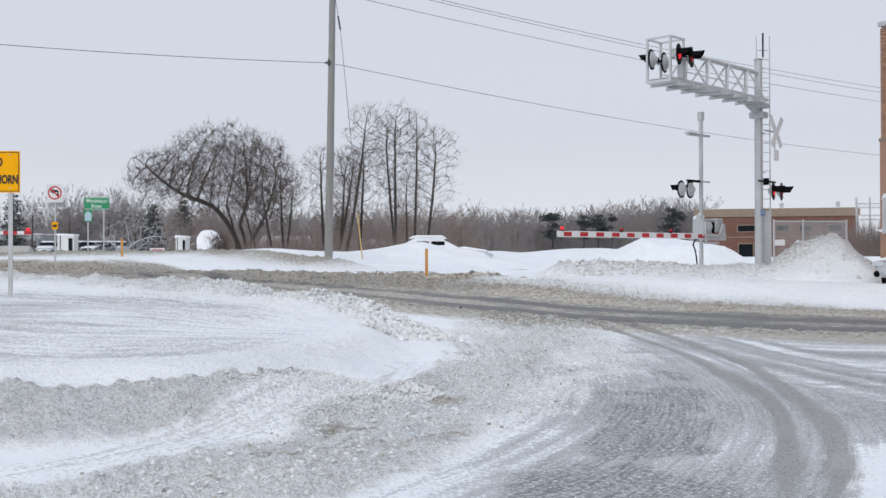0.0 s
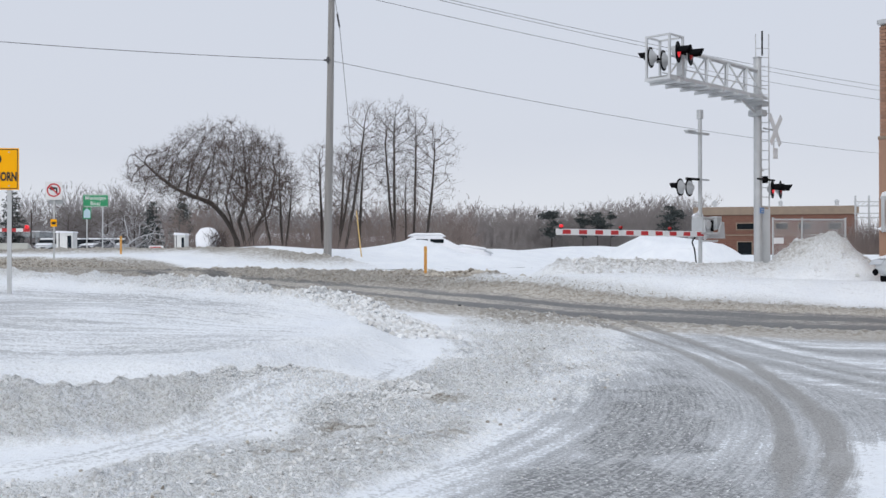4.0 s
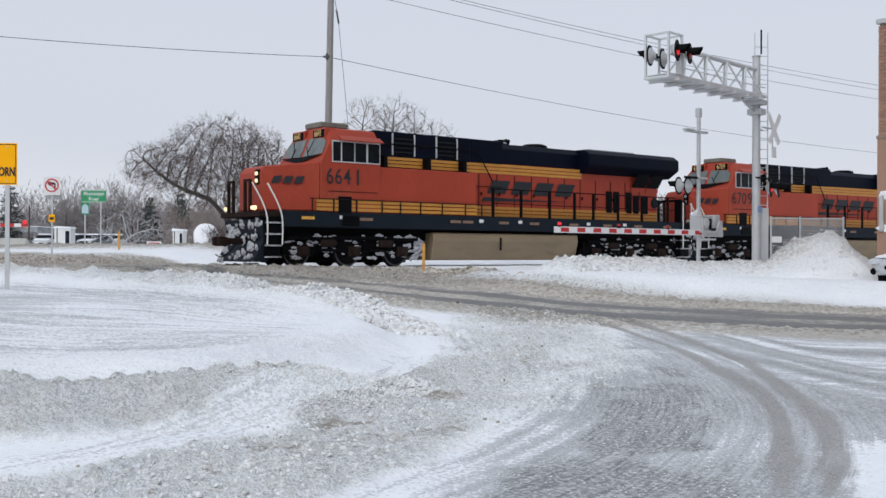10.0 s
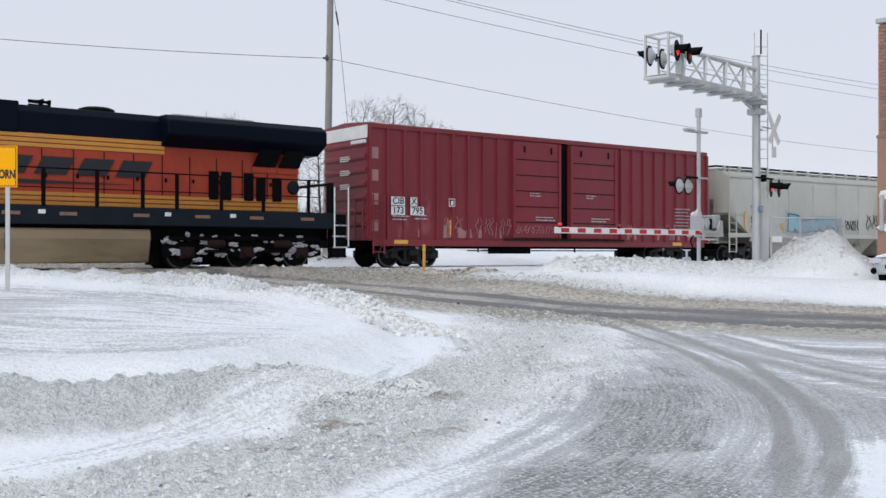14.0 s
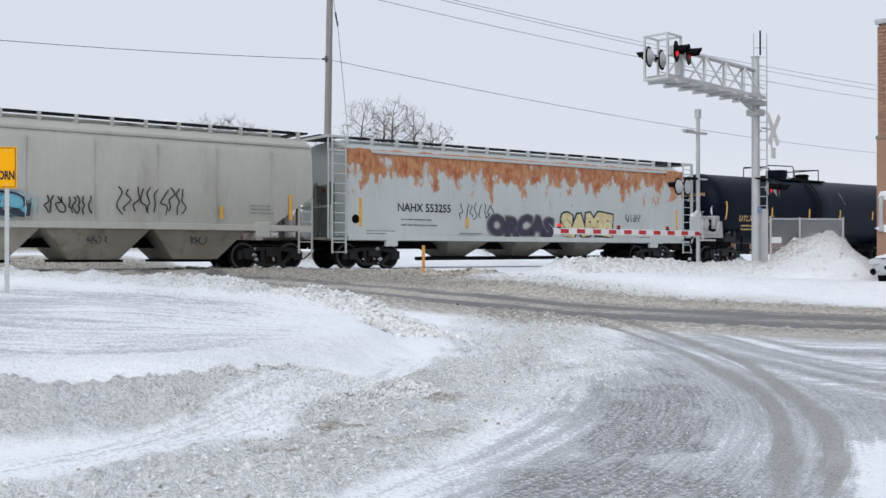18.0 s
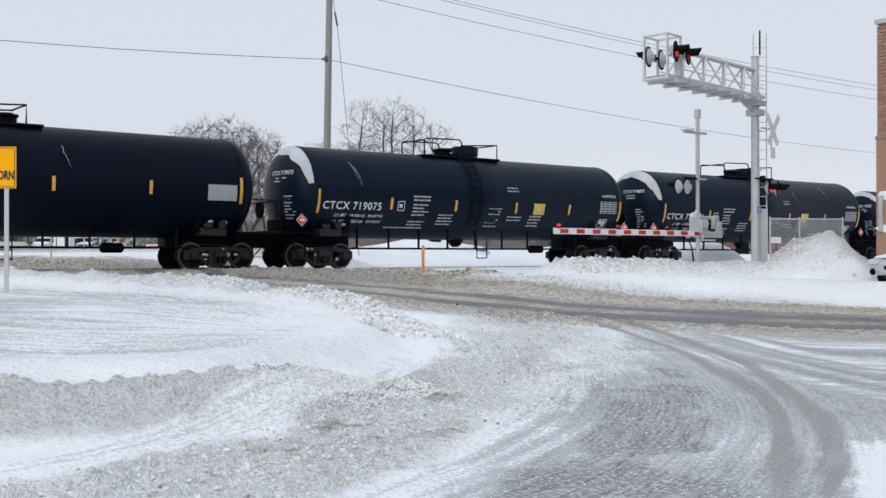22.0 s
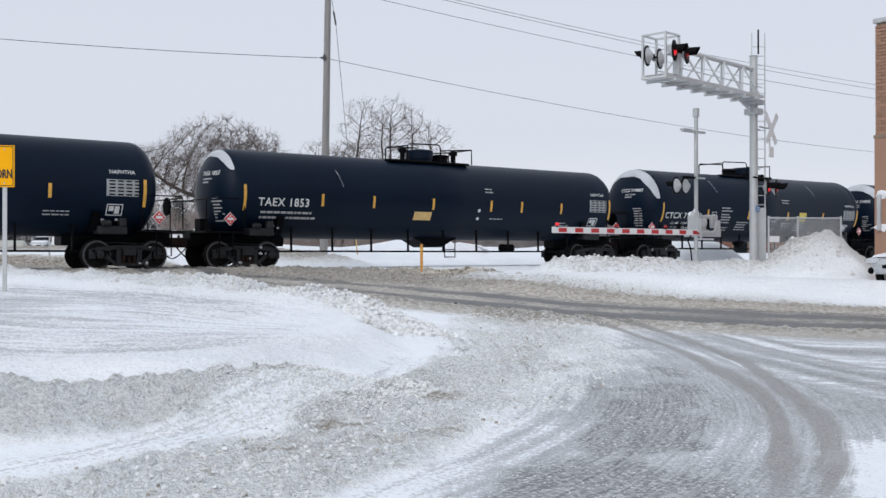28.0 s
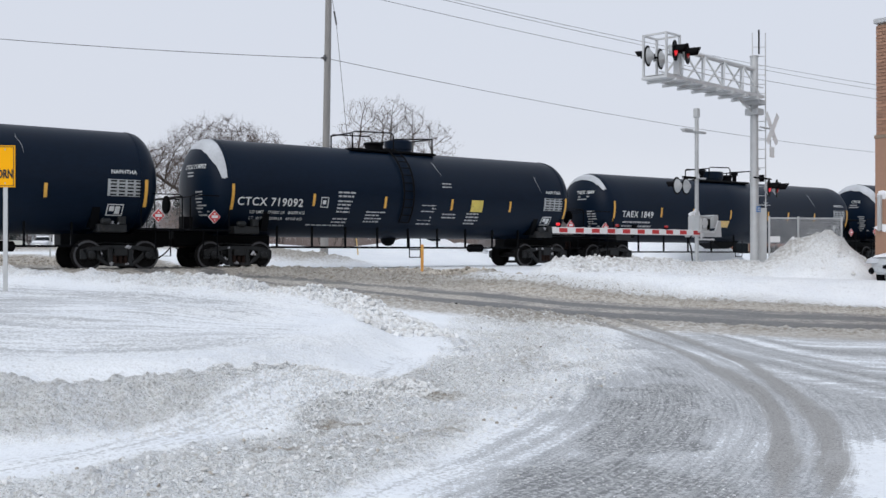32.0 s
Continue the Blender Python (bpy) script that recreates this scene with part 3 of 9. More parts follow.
    slush = slush * (1 - 0.85 * np.minimum(1, 1.5 * bank_f)) * (1 - 0.85 * hill_m * (med < 0.95)) * (1 - 0.6 * groove)
    slush = np.maximum(slush, np.maximum(0.95 * dirty_bank, np.maximum(1.05 * heaps, 0.95 * road_side * (1 - carve))) * (1 - np.minimum(1, 1.4 * bank_f)) * (1 - 0.9 * hill_m))
    along_rut, rut_side, rut_run = to_line(x, y, FLOW)
    gap = fb / (fb + nb + 0.01)
    across = np.where(right > 0.12, 0.97 * y + 0.14 * x, along_rut * rut_side)
    forward = np.where(right > 0.12, x - 0.14 * y, rut_run * 17)
    flow = np.stack([np.where(island, gap * 9, across), np.where(island, 0.9 * x - 0.25 * y, forward), np.zeros(np.shape(x))], -1)
    return z, asphalt, slush, ice, chunk, rut_m, flow


def grown(a, b, first, rate):
    """Steps from a outward to b, each longer than the last."""
    out, x, st = [], a, first
    while abs(x - a) < abs(b - a):
        x += math.copysign(st, b - a)
        out.append(x)
        st *= rate
    return out


gx = sorted(grown(-4.2, -3000, 0.04, 1.022) + list(np.arange(-4.2, 5.2, 0.034)) + grown(5.2, 3000, 0.04, 1.022))
gy = sorted(grown(5.5, -1500, 0.1, 1.09) + [5.5] + grown(5.5, 62, 0.021, 1.0048) + grown(62.4, 3500, 0.5, 1.05))
GX, GY = np.meshgrid(np.array(gx), np.array(gy))
gz, g_asphalt, g_slush, g_ice, g_chunk, g_rut, g_flow = ground_height(GX, GY)
nx, ny = len(gx), len(gy)
me = bpy.data.meshes.new("ground")
quad = (np.arange(ny - 1)[:, None] * nx + np.arange(nx - 1)[None, :]).ravel()
loops = np.stack([quad, quad + 1, quad + 1 + nx, quad + nx], 1).astype(np.int32)
me.vertices.add(nx * ny)
me.vertices.foreach_set("co", np.stack([GX, GY, gz], -1).ravel())
me.loops.add(loops.size)
me.loops.foreach_set("vertex_index", loops.ravel())
me.polygons.add(len(loops))
me.polygons.foreach_set("loop_start", np.arange(0, loops.size, 4, dtype=np.int32))
me.polygons.foreach_set("loop_total", np.full(len(loops), 4, dtype=np.int32))
me.polygons.foreach_set("use_smooth", np.ones(len(loops), bool))
me.update(calc_edges=True)
for key, val in (("asphalt", g_asphalt), ("slush", g_slush), ("ice", g_ice), ("rough", g_chunk), ("rut", g_rut)):
    at = me.attributes.new(key, "FLOAT", "POINT")
    at.data.foreach_set("value", val.ravel().astype(np.float32))
at = me.attributes.new("flow", "FLOAT_VECTOR", "POINT")
at.data.foreach_set("vector", g_flow.ravel().astype(np.float32))


def ground_material():
    m = bpy.data.materials.new("snow_slush_and_asphalt")
    m.use_nodes = True
    n, k = m.node_tree.nodes, m.node_tree.links.new
    b = n["Principled BSDF"]
    co = n.new("ShaderNodeTexCoord")

    def field(key):
        a = n.new("ShaderNodeAttribute")
        a.attribute_name = key
        return a.outputs["Fac"]

    def tex(scale, detail=6, rough=0.6, stretch=None, turn=0):
        t = n.new("ShaderNodeTexNoise")
        t.inputs["Scale"].default_value, t.inputs["Detail"].default_value, t.inputs["Roughness"].default_value = scale, detail, rough
        if stretch:
            mp = n.new("ShaderNodeMapping")
            mp.inputs["Scale"].default_value, mp.inputs["Rotation"].default_value = stretch, (0, 0, radians(turn))
            k(co.outputs["Object"], mp.inputs["Vector"])
            k(mp.outputs[0], t.inputs["Vector"])
        else:
            k(co.outputs["Object"], t.inputs["Vector"])
        return t.outputs["Fac"]

    def calc(op, a, c, clamp=False):
        q = n.new("ShaderNodeMath")
        q.operation, q.use_clamp = op, clamp
        for i, val in enumerate((a, c)):
            if isinstance(val, (int, float)):
                q.inputs[i].default_value = val
            else:
                k(val, q.inputs[i])
        return q.outputs[0]

    def step(val, lo, hi):
        q = n.new("ShaderNodeMapRange")
        q.interpolation_type = "SMOOTHSTEP"
        q.inputs["From Min"].default_value, q.inputs["From Max"].default_value = lo, hi
        k(val, q.inputs["Value"])
        return q.outputs[0]

    def mixc(fac, a, c):
        q = n.new("ShaderNodeMix")
        q.data_type = "RGBA"
        k(fac, q.inputs["Factor"])
        for i, val in ((6, a), (7, c)):
            if isinstance(val, tuple):
                q.inputs[i].default_value = (*val, 1)
            else:
                k(val, q.inputs[i])
        return q.outputs[2]

    fl, fmap = n.new("ShaderNodeAttribute"), n.new("ShaderNodeMapping")
    fl.attribute_name = "flow"
    fmap.inputs["Scale"].default_value = (5.0, 0.27, 1)
    k(fl.outputs["Vector"], fmap.inputs["Vector"])

    def streaks(scale, detail, rough):
        t = n.new("ShaderNodeTexNoise")
        t.inputs["Scale"].default_value, t.inputs["Detail"].default_value, t.inputs["Roughness"].default_value = scale, detail, rough
        k(fmap.outputs[0], t.inputs["Vector"])
        return t.outputs["Fac"]

    patch, grit, speck, dust = tex(1.1, 8, 0.66), tex(9, 6, 0.7), tex(45, 4, 0.75), tex(0.45, 6, 0.6)
    fleck, grain = tex(70, 3, 0.7), tex(24, 3, 0.62)
    crumb = n.new("ShaderNodeTexVoronoi")
    crumb.inputs["Scale"].default_value, crumb.inputs["Detail"].default_value = 26, 2
    k(co.outputs["Object"], crumb.inputs["Vector"])
    scrape, comb = streaks(1.5, 10, 0.74), streaks(6.0, 7, 0.78)
    rough = field("rough")
    snow = mixc(step(patch, 0.3, 0.7), (0.84, 0.87, 0.91), (0.91, 0.935, 0.96))
    warm = mixc(step(grit, 0.38, 0.62), (0.90, 0.915, 0.92), (0.82, 0.83, 0.82))
    snow = mixc(calc("MULTIPLY", step(patch, 0.25, 0.55), rough), snow, warm)
    # shaded pits between snow crumbs, put into the colour as darker grain
    snow = mixc(calc("MULTIPLY", step(grain, 0.50, 0.60), calc("ADD", calc("MULTIPLY", rough, 0.48), 0.10)), snow, (0.57, 0.56, 0.535))
    snow = mixc(calc("MULTIPLY", step(fleck, 0.57, 0.66), rough), snow, (0.36, 0.325, 0.28))
    dirty = mixc(step(grit, 0.36, 0.66), (0.585, 0.56, 0.515), (0.34, 0.30, 0.25))
    dirty = mixc(step(speck, 0.53, 0.68), dirty, (0.13, 0.11, 0.088))
    dirty = mixc(step(fleck, 0.60, 0.68), dirty, (0.70, 0.68, 0.64))
    bare = mixc(step(grit, 0.35, 0.7), (0.135, 0.135, 0.135), (0.205, 0.20, 0.195))
    ice_c = mixc(step(comb, 0.38, 0.62), (0.29, 0.302, 0.314), (0.56, 0.574, 0.588))
    deep = mixc(step(comb, 0.40, 0.60), (0.13, 0.135, 0.138), (0.38, 0.387, 0.388))
    ice_c = mixc(step(field("ice"), 0.8, 1.35), ice_c, deep)
    ice_c = mixc(calc("MULTIPLY", step(speck, 0.50, 0.62), 0.68), ice_c, (0.12, 0.12, 0.122))
    ice_c = mixc(calc("MULTIPLY", step(grain, 0.50, 0.60), 0.6), ice_c, (0.68, 0.69, 0.70))
    # ice shows in scraped streaks, slush and asphalt break through in patches
    ice_f = step(calc("ADD", calc("MULTIPLY", field("ice"), 0.46), calc("ADD", calc("MULTIPLY", calc("SUBTRACT", scrape, 0.5), 1.25), calc("MULTIPLY", calc("SUBTRACT", grain, 0.5), 1.0))), 0.10, 0.34)
    slush_f = step(calc("ADD", calc("ADD", field("slush"), calc("MULTIPLY", calc("MULTIPLY", calc("SUBTRACT", scrape, 0.52), 1.1), rough)), calc("MULTIPLY", calc("SUBTRACT", grit, 0.5), 1.3)), 0.22, 0.95)
    bare_f = step(calc("ADD", field("asphalt"), calc("MULTIPLY", calc("SUBTRACT", calc("ADD", calc("MULTIPLY", patch, 0.5), calc("MULTIPLY", grit, 0.5)), 0.5), 1.6)), 0.30, 0.75)
    rut_f = step(calc("ADD", field("rut"), calc("ADD", calc("MULTIPLY", calc("SUBTRACT", comb, 0.5), 0.9), calc("MULTIPLY", calc("SUBTRACT", scrape, 0.5), 0.9))), 0.25, 0.85)
    rut_c = mixc(step(speck, 0.4, 0.62), (0.36, 0.35, 0.335), (0.20, 0.192, 0.182))
    c = mixc(calc("MULTIPLY", ice_f, 0.95), snow, ice_c)
    c = mixc(slush_f, c, dirty)
    c = mixc(calc("MULTIPLY", rut_f, 0.78), c, rut_c)
    c = mixc(bare_f, c, bare)
    k(c, b.inputs["Base Color"])
    wet = calc("MAXIMUM", calc("MULTIPLY", bare_f, 0.8), calc("MULTIPLY", ice_f, 0.7))
    rr = n.new("ShaderNodeMapRange")
    rr.inputs["To Min"].default_value, rr.inputs["To Max"].default_value = 0.85, 0.5
    k(wet, rr.inputs["Value"])
    k(rr.outputs[0], b.inputs["Roughness"])
    b.inputs["Specular IOR Level"].default_value = 0.3
    hgt = calc("ADD", calc("ADD", calc("MULTIPLY", grit, 0.5), calc("MULTIPLY", speck, 0.5)), calc("MULTIPLY", crumb.outputs["Distance"], -0.6))
    bp = n.new("ShaderNodeBump")
    bp.inputs["Distance"].default_value = 0.055
    k(calc("ADD", calc("MULTIPLY", rough, 0.75), 0.25), bp.inputs["Strength"])
    k(hgt, bp.inputs["Height"])
    k(bp.outputs[0], b.inputs["Normal"])
    return m


me.materials.append(ground_material())
ground = tagged(new("ground", me), "snow-covered lot, slushy road and snow banks", "ground", kind="structure")


def ground_z(x, y):
    return float(ground_height(np.array([x]), np.array([y]), False)[0][0])


# ---- the track ----
rails = thing("railway_track", pose(0, 0, 0), "steel rails on timber ties under packed snow", "railway track", kind="structure")
for u in (-0.755, 0.755):
    prof = [(-0.07, -0.17), (0.07, -0.17), (0.07, -0.15), (0.015, -0.13), (0.015, -0.045), (0.036, -0.035), (0.036, 0.0), (-0.036, 0.0), (-0.036, -0.035), (-0.015, -0.045), (-0.015, -0.13), (-0.07, -0.15)]
    stations = [-100.0, 25.0] + [25.0 + 3.0 * i for i in range(1, 16)] + [300.0]
    sh = Shape()
    sh.add([on_track(st, u + a, b) for st in stations for a, b in prof], [(q * 12 + i, q * 12 + (i + 1) % 12, (q + 1) * 12 + (i + 1) % 12, (q + 1) * 12 + i) for q in range(len(stations) - 1) for i in range(12)])
    part("rail", sh, M_STEEL, rails)


# ---- rolling stock. In each car x runs along the track to the rear of the train, -y faces the lot, z = 0 is the rail ----
def wheelset_mesh(r):
    sh = Shape()
    for sg in (-1, 1):
        sh.lathe([(sg * 0.69, r + 0.03), (sg * 0.715, r + 0.03), (sg * 0.73, r), (sg * 0.82, r - 0.01), (sg * 0.825, r - 0.07), (sg * 0.78, r - 0.09), (sg * 0.77, 0.16), (sg * 0.86, 0.13), (sg * 0.9, 0.11)], 20, "y")
    sh.lathe([(-0.9, 0.085), (0.9, 0.085)], 10, "y")
    for sg in (-1, 1):
        for a in range(4):
            c, s = math.cos(a * math.pi / 2), math.sin(a * math.pi / 2)
            sh.box(c * r * 0.55 - 0.05, c * r * 0.55 + 0.05, sg * 0.80 - 0.02, sg * 0.80 + 0.02, s * r * 0.55 - 0.05, s * r * 0.55 + 0.05)
    me_ = sh.mesh("wheelset", M_STEEL, smooth=True)
    me_.materials.append(M_RIM)
    for p in me_.polygons:
        c_ = p.center
        away = math.hypot(c_.x, c_.z)
        if away > r - 0.075 and abs(c_.y) > 0.8 and len(p.vertices) == 4:
            p.material_index = 1
    return me_


WHEEL_R, LOCO_R = 0.457, 0.533
WHEEL_ME, LOCO_WHEEL_ME = wheelset_mesh(WHEEL_R), wheelset_mesh(LOCO_R)
ROLLERS = []


def side_frame_mesh():
    """Two cast side frames with their windows, bearing pedestals, bolster and brake beams."""
    sh = Shape()
    for y0, y1 in ((-1.10, -0.96), (0.96, 1.10)):
        sh.prism([(-1.16, 0.60), (-0.95, 0.70), (-0.45, 0.76), (0.45, 0.76), (0.95, 0.70), (1.16, 0.60), (1.10, 0.52), (0.80, 0.56), (0.42, 0.64), (-0.42, 0.64), (-0.80, 0.56), (-1.10, 0.52)], y0, y1)
        sh.prism([(-0.40, 0.12), (0.40, 0.12), (0.46, 0.22), (-0.46, 0.22)], y0, y1)
        for sg in (-1, 1):
            sh.prism([(sg * 0.40, 0.12), (sg * 0.82, 0.42), (sg * 0.90, 0.60), (sg * 0.74, 0.60), (sg * 0.66, 0.46), (sg * 0.42, 0.25)], y0, y1)
            sh.prism([(sg * 0.24, 0.20), (sg * 0.38, 0.20), (sg * 0.38, 0.70), (sg * 0.24, 0.70)], y0, y1)
            sh.prism([(sg * 1.02, 0.34), (sg * 1.20, 0.34), (sg * 1.20, 0.62), (sg * 1.04, 0.66)], y0, y1)
            sh.prism([(sg * 0.70, 0.38), (sg * 0.78, 0.36), (sg * 0.80, 0.62), (sg * 0.70, 0.62)], y0, y1)
    sh.box(-0.20, 0.20, -1.18, 1.18, 0.44, 0.66)
    for sg in (-1, 1):
        for x in (-0.89, 0.89):
            sh.lathe([(sg * 1.06, 0.13), (sg * 1.16, 0.125), (sg * 1.18, 0.07)], 12, "y", (x, 0, 0.457))
            for k_ in range(3):
                a = 2.1 * k_ + 0.5
                sh.lathe([(sg * 1.17, 0.022), (sg * 1.195, 0.022)], 6, "y", (x + 0.075 * math.cos(a), 0, 0.457 + 0.075 * math.sin(a)))
    for x in (-0.40, 0.40):
        sh.box(x - 0.05, x + 0.05, -0.8, 0.8, 0.36, 0.48)
    sh.tube([(-0.95, -0.55, 0.80), (-0.2, -0.6, 0.84), (0.3, -0.9, 0.80), (0.95, -0.6, 0.82)], 0.03, 5)
    return sh.mesh("side_frames", M_TRUCK, 0.012)


def spring_mesh():
    sh = Shape()
    for x in (-0.16, 0.0, 0.16):
        for dy in (-1.09, -0.99):
            rings = []
            for k_ in range(6):
                z = 0.21 + 0.042 * k_
                rings += [(z, 0.052), (z + 0.02, 0.068), (z + 0.036, 0.052)]
            sh.lathe(rings, 8, "z", (x, dy, 0))
    return sh.mesh("spring_nest", M_RUSTY)


SIDE_ME = side_frame_mesh()
SPRING_ME = spring_mesh()
BOGIE_RNG = random.Random(77)


def lump(parent, at, r, rng, flat=0.5, material=None, wide=1.3):
    bm = bmesh.new()
    bmesh.ops.create_icosphere(bm, subdivisions=2, radius=r)
    for v in bm.verts:
        v.co *= 0.75 + 0.9 * noise.noise(v.co * (2.2 / r) + Vector((rng.random() * 9, 0, 0)))
        v.co.y *= flat
        v.co.x *= wide
    me = bpy.data.meshes.new("snow_lump")
    bm.to_mesh(me)
    bm.free()
    me.materials.append(material or M_CAKED)
    ob = part("snow_lump", me, None, parent)
    ob.location = at
    return ob


def bogie(car, x):
    b = part("bogie", SIDE_ME, None, car, "grimy cast-steel bogie")
    b.location = (x, 0, 0)
    for dx in (-0.89, 0.89):
        w = part("wheelset", WHEEL_ME, None, b)
        w.location = (dx, 0, WHEEL_R)
        ROLLERS.append((w, WHEEL_R, car))
    part("spring_nest", SPRING_ME, None, b)
    for k_ in range(BOGIE_RNG.randint(3, 6)):
        lump(b, (BOGIE_RNG.choice((-0.55, -0.3, 0.3, 0.58, 0.0)) + BOGIE_RNG.uniform(-0.1, 0.1), -1.11, BOGIE_RNG.choice((0.2, 0.34, 0.7, 0.5))), BOGIE_RNG.uniform(0.035, 0.085), BOGIE_RNG, 0.35, None, BOGIE_RNG.uniform(0.6, 1.6))
    return b


def coupler(car, x, sg):
    sh = Shape().box(x - 0.5, x + 0.5, -0.11, 0.11, 0.76, 0.98).box(x + sg * 0.30, x + sg * 0.62, -0.2, 0.2, 0.70, 1.02)
    sh.box(x + sg * 0.38, x + sg * 0.72, 0.02, 0.16, 0.72, 1.0)
    part("coupler", sh, M_RUSTY, car, bev=0.02)
    hose = [(x + sg * 0.1, -0.42, 0.80), (x + sg * 0.35, -0.40, 0.52), (x + sg * 0.62, -0.36, 0.34), (x + sg * 0.82, -0.32, 0.42)]
    part("brake_hose", Shape().tube(smooth3(hose), 0.022, 6), M_BLACKM, car)


def smooth3(pts, n=5):
    return [tuple(p) for p in smooth_line([tuple(p) for p in pts], n)]


def lettering(car, words, x, z, size, material, y=-1.5, wide=1.0, slant=0.0, gap=1.0, name="lettering", round_at=None, rest=0.012):
    """Stencilled words on the near side; round_at: (height of the axis, radius) of a tank."""
    vs, fs = flat_text(words, size, wide, slant, gap, 0.002 if name in ("road_number", "load_limit", "light_weight") else 0.014)
    if round_at:
        zc, r = round_at
        pts = []
        for a, b in vs:
            turn = math.asin(max(-1, min(1, (z - zc) / r))) + b / r
            pts.append((x + a, -(r + rest) * math.cos(turn), zc + (r + rest) * math.sin(turn)))
    else:
        pts = [(x + a, y - rest, z + b) for a, b in vs]
    ob = part(name, Shape().add(pts, fs), material, car)
    return tagged(ob, kind="stuff") if name in ("load_limit", "light_weight") else ob


def bars(car, rows, material, y=-1.5, round_at=None, name="small_print", rest=0.01):
    """Small print as plain bars: rows of x, z, length, height."""
    sh = Shape()
    if name == "small_print":
        material = M_PRINT if material is M_LETTER else material
    for x, z, ln, h in rows:
        h *= 0.72 if name == "small_print" else 1.0
        pts = []
        for a, b in ((x, z - h / 2), (x + ln, z - h / 2), (x + ln, z + h / 2), (x, z + h / 2)):
            if round_at:
                zc, r = round_at
                turn = math.asin(max(-1, min(1, (b - zc) / r)))
                pts.append((a, -(r + rest) * math.cos(turn), zc + (r + rest) * math.sin(turn)))
            else:
                pts.append((a, y - rest, b))
        sh.add(pts, [(0, 1, 2, 3)])
    return tagged(part(name, sh, material, car), kind="stuff")


def car_thing(name, place, label, category):
    c = thing(name, pose(*on_track(300 + place), 0, 0, TRACK_TURN), label, category, "freight train")
    CARS.append((c, place))
    return c


CARS = []


def broken_print(x, z, n, ln, h, pitch, rng, col=0.18):
    """Rows of small words that cannot be read."""
    out = []
    for i in range(n):
        a = x
        end = x + ln * rng.uniform(0.7, 1.0)
        while a < end:
            w = rng.uniform(0.4, 1.4) * col
            out.append((a, z - i * pitch, min(w, end - a), h))
            a += w + 0.035
    return out


# ---- tank cars ----
def tank_car(place, kind, marks, ends_snow=True, rng_seed=1):
    rng = random.Random(rng_seed)
    long_car = kind == "long"
    half, r, zc = (9.35, 1.50, 2.52) if long_car else (8.25, 1.62, 2.70)
    if kind == "blue":
        half, r, zc = 8.32, 1.66, 2.70
    shell = M_TANK_B if kind == "blue" else M_TANK
    words = "black tank car with %s stencilled marks" % ("yellow" if kind == "blue" else "white") + (", snow on its end" if ends_snow else "")
    car = car_thing("tank_car", place, words, "tank car")
    head = [(-half + 0.80 * (1 - math.cos(a)), max(0.02, r * math.sin(a))) for a in (math.pi / 2 * i / 9 for i in range(10))]
    prof = head + [(-half + 1.6, r), (-0.75, r), (-0.7, r + 0.012), (0.7, r + 0.012), (0.75, r), (half - 1.6, r)] + [(-x, q) for x, q in reversed(head)]
    sh = Shape().lathe(prof, 56, "x", (0, 0, zc))
    body = part("tank", sh, shell, car, smooth=True)
    if not long_car:
        for x in (-half + 0.86, half - 0.86):
            part("jacket_band", Shape().lathe([(x - 0.03, r + 0.012), (x + 0.03, r + 0.012)], 56, "x", (0, 0, zc)), shell, body)
    # sills, running boards, end platforms
    deck = zc - r + 0.22
    for sg in (-1, 1):
        part("stub_sill", Shape().box(sg * (half + 0.55) if sg < 0 else half - 2.9, -(half - 2.9) if sg < 0 else half + 0.55, -0.3, 0.3, 0.75, deck + 0.02), M_BLACKP, car, bev=0.02)
        part("end_platform", Shape().box(min(sg * (half - 0.9), sg * (half + 0.55)), max(sg * (half - 0.9), sg * (half + 0.55)), -1.45, 1.45, deck - 0.08, deck - 0.02), M_BLACKP, car, bev=0.01)
        part("saddle", Shape().prism([(-1.2, deck - 0.05), (1.2, deck - 0.05), (1.42, zc - 0.75), (-1.42, zc - 0.75)], sg * (half - 2.2) - 0.12, sg * (half - 2.2) + 0.12, "x"), M_BLACKP, car)
        sh = Shape()
        for y in (-1.42, 1.42):
            loop = [(sg * (half + 0.5), y, deck), (sg * (half + 0.5), y, deck + 0.95), (sg * (half + 0.42), y, deck + 1.05), (sg * (half - 0.75), y, deck + 1.05), (sg * (half - 0.83), y, deck + 0.95), (sg * (half - 0.83), y, deck)]
            sh.tube(loop, 0.02, 6)
        sh.tube([(sg * (half + 0.5), -1.42, deck + 1.0), (sg * (half + 0.5), 1.42, deck + 1.0)], 0.02, 6)
        part("handrail", sh, M_BLACKM, car)
        st = Shape()
        for z in (0.42, 0.72):
            st.box(sg * (half - 0.15) - 0.25, sg * (half - 0.15) + 0.25, -1.5, -1.42, z, z + 0.02)
        for dx in (-0.24, 0.24):
            st.box(sg * (half - 0.15) + dx - 0.015, sg * (half - 0.15) + dx + 0.015, -1.5, -1.47, 0.42, deck)
        part("step", st, M_BLACKP, car)
        bogie(car, sg * (half - (1.35 if not long_car else 1.1)))
        coupler(car, sg * (half + 0.55), sg)
        part("hand_brake_wheel" if sg > 0 else "valve_box", Shape().lathe([(0, 0.28), (0.03, 0.3), (0.06, 0.28)], 16, "x", (sg * (half + 0.25), -0.7, deck + 0.75)) if sg > 0 else Shape().box(-half - 0.35, -half - 0.05, -0.6, -0.2, deck, deck + 0.4), M_BLACKM, car)
    sh = Shape()
    for y in (-1.0, 1.0):
        sh.box(-half + 2.6, half - 2.6, y - 0.03, y + 0.03, 0.55 if long_car else 0.70, 0.61 if long_car else 0.76)
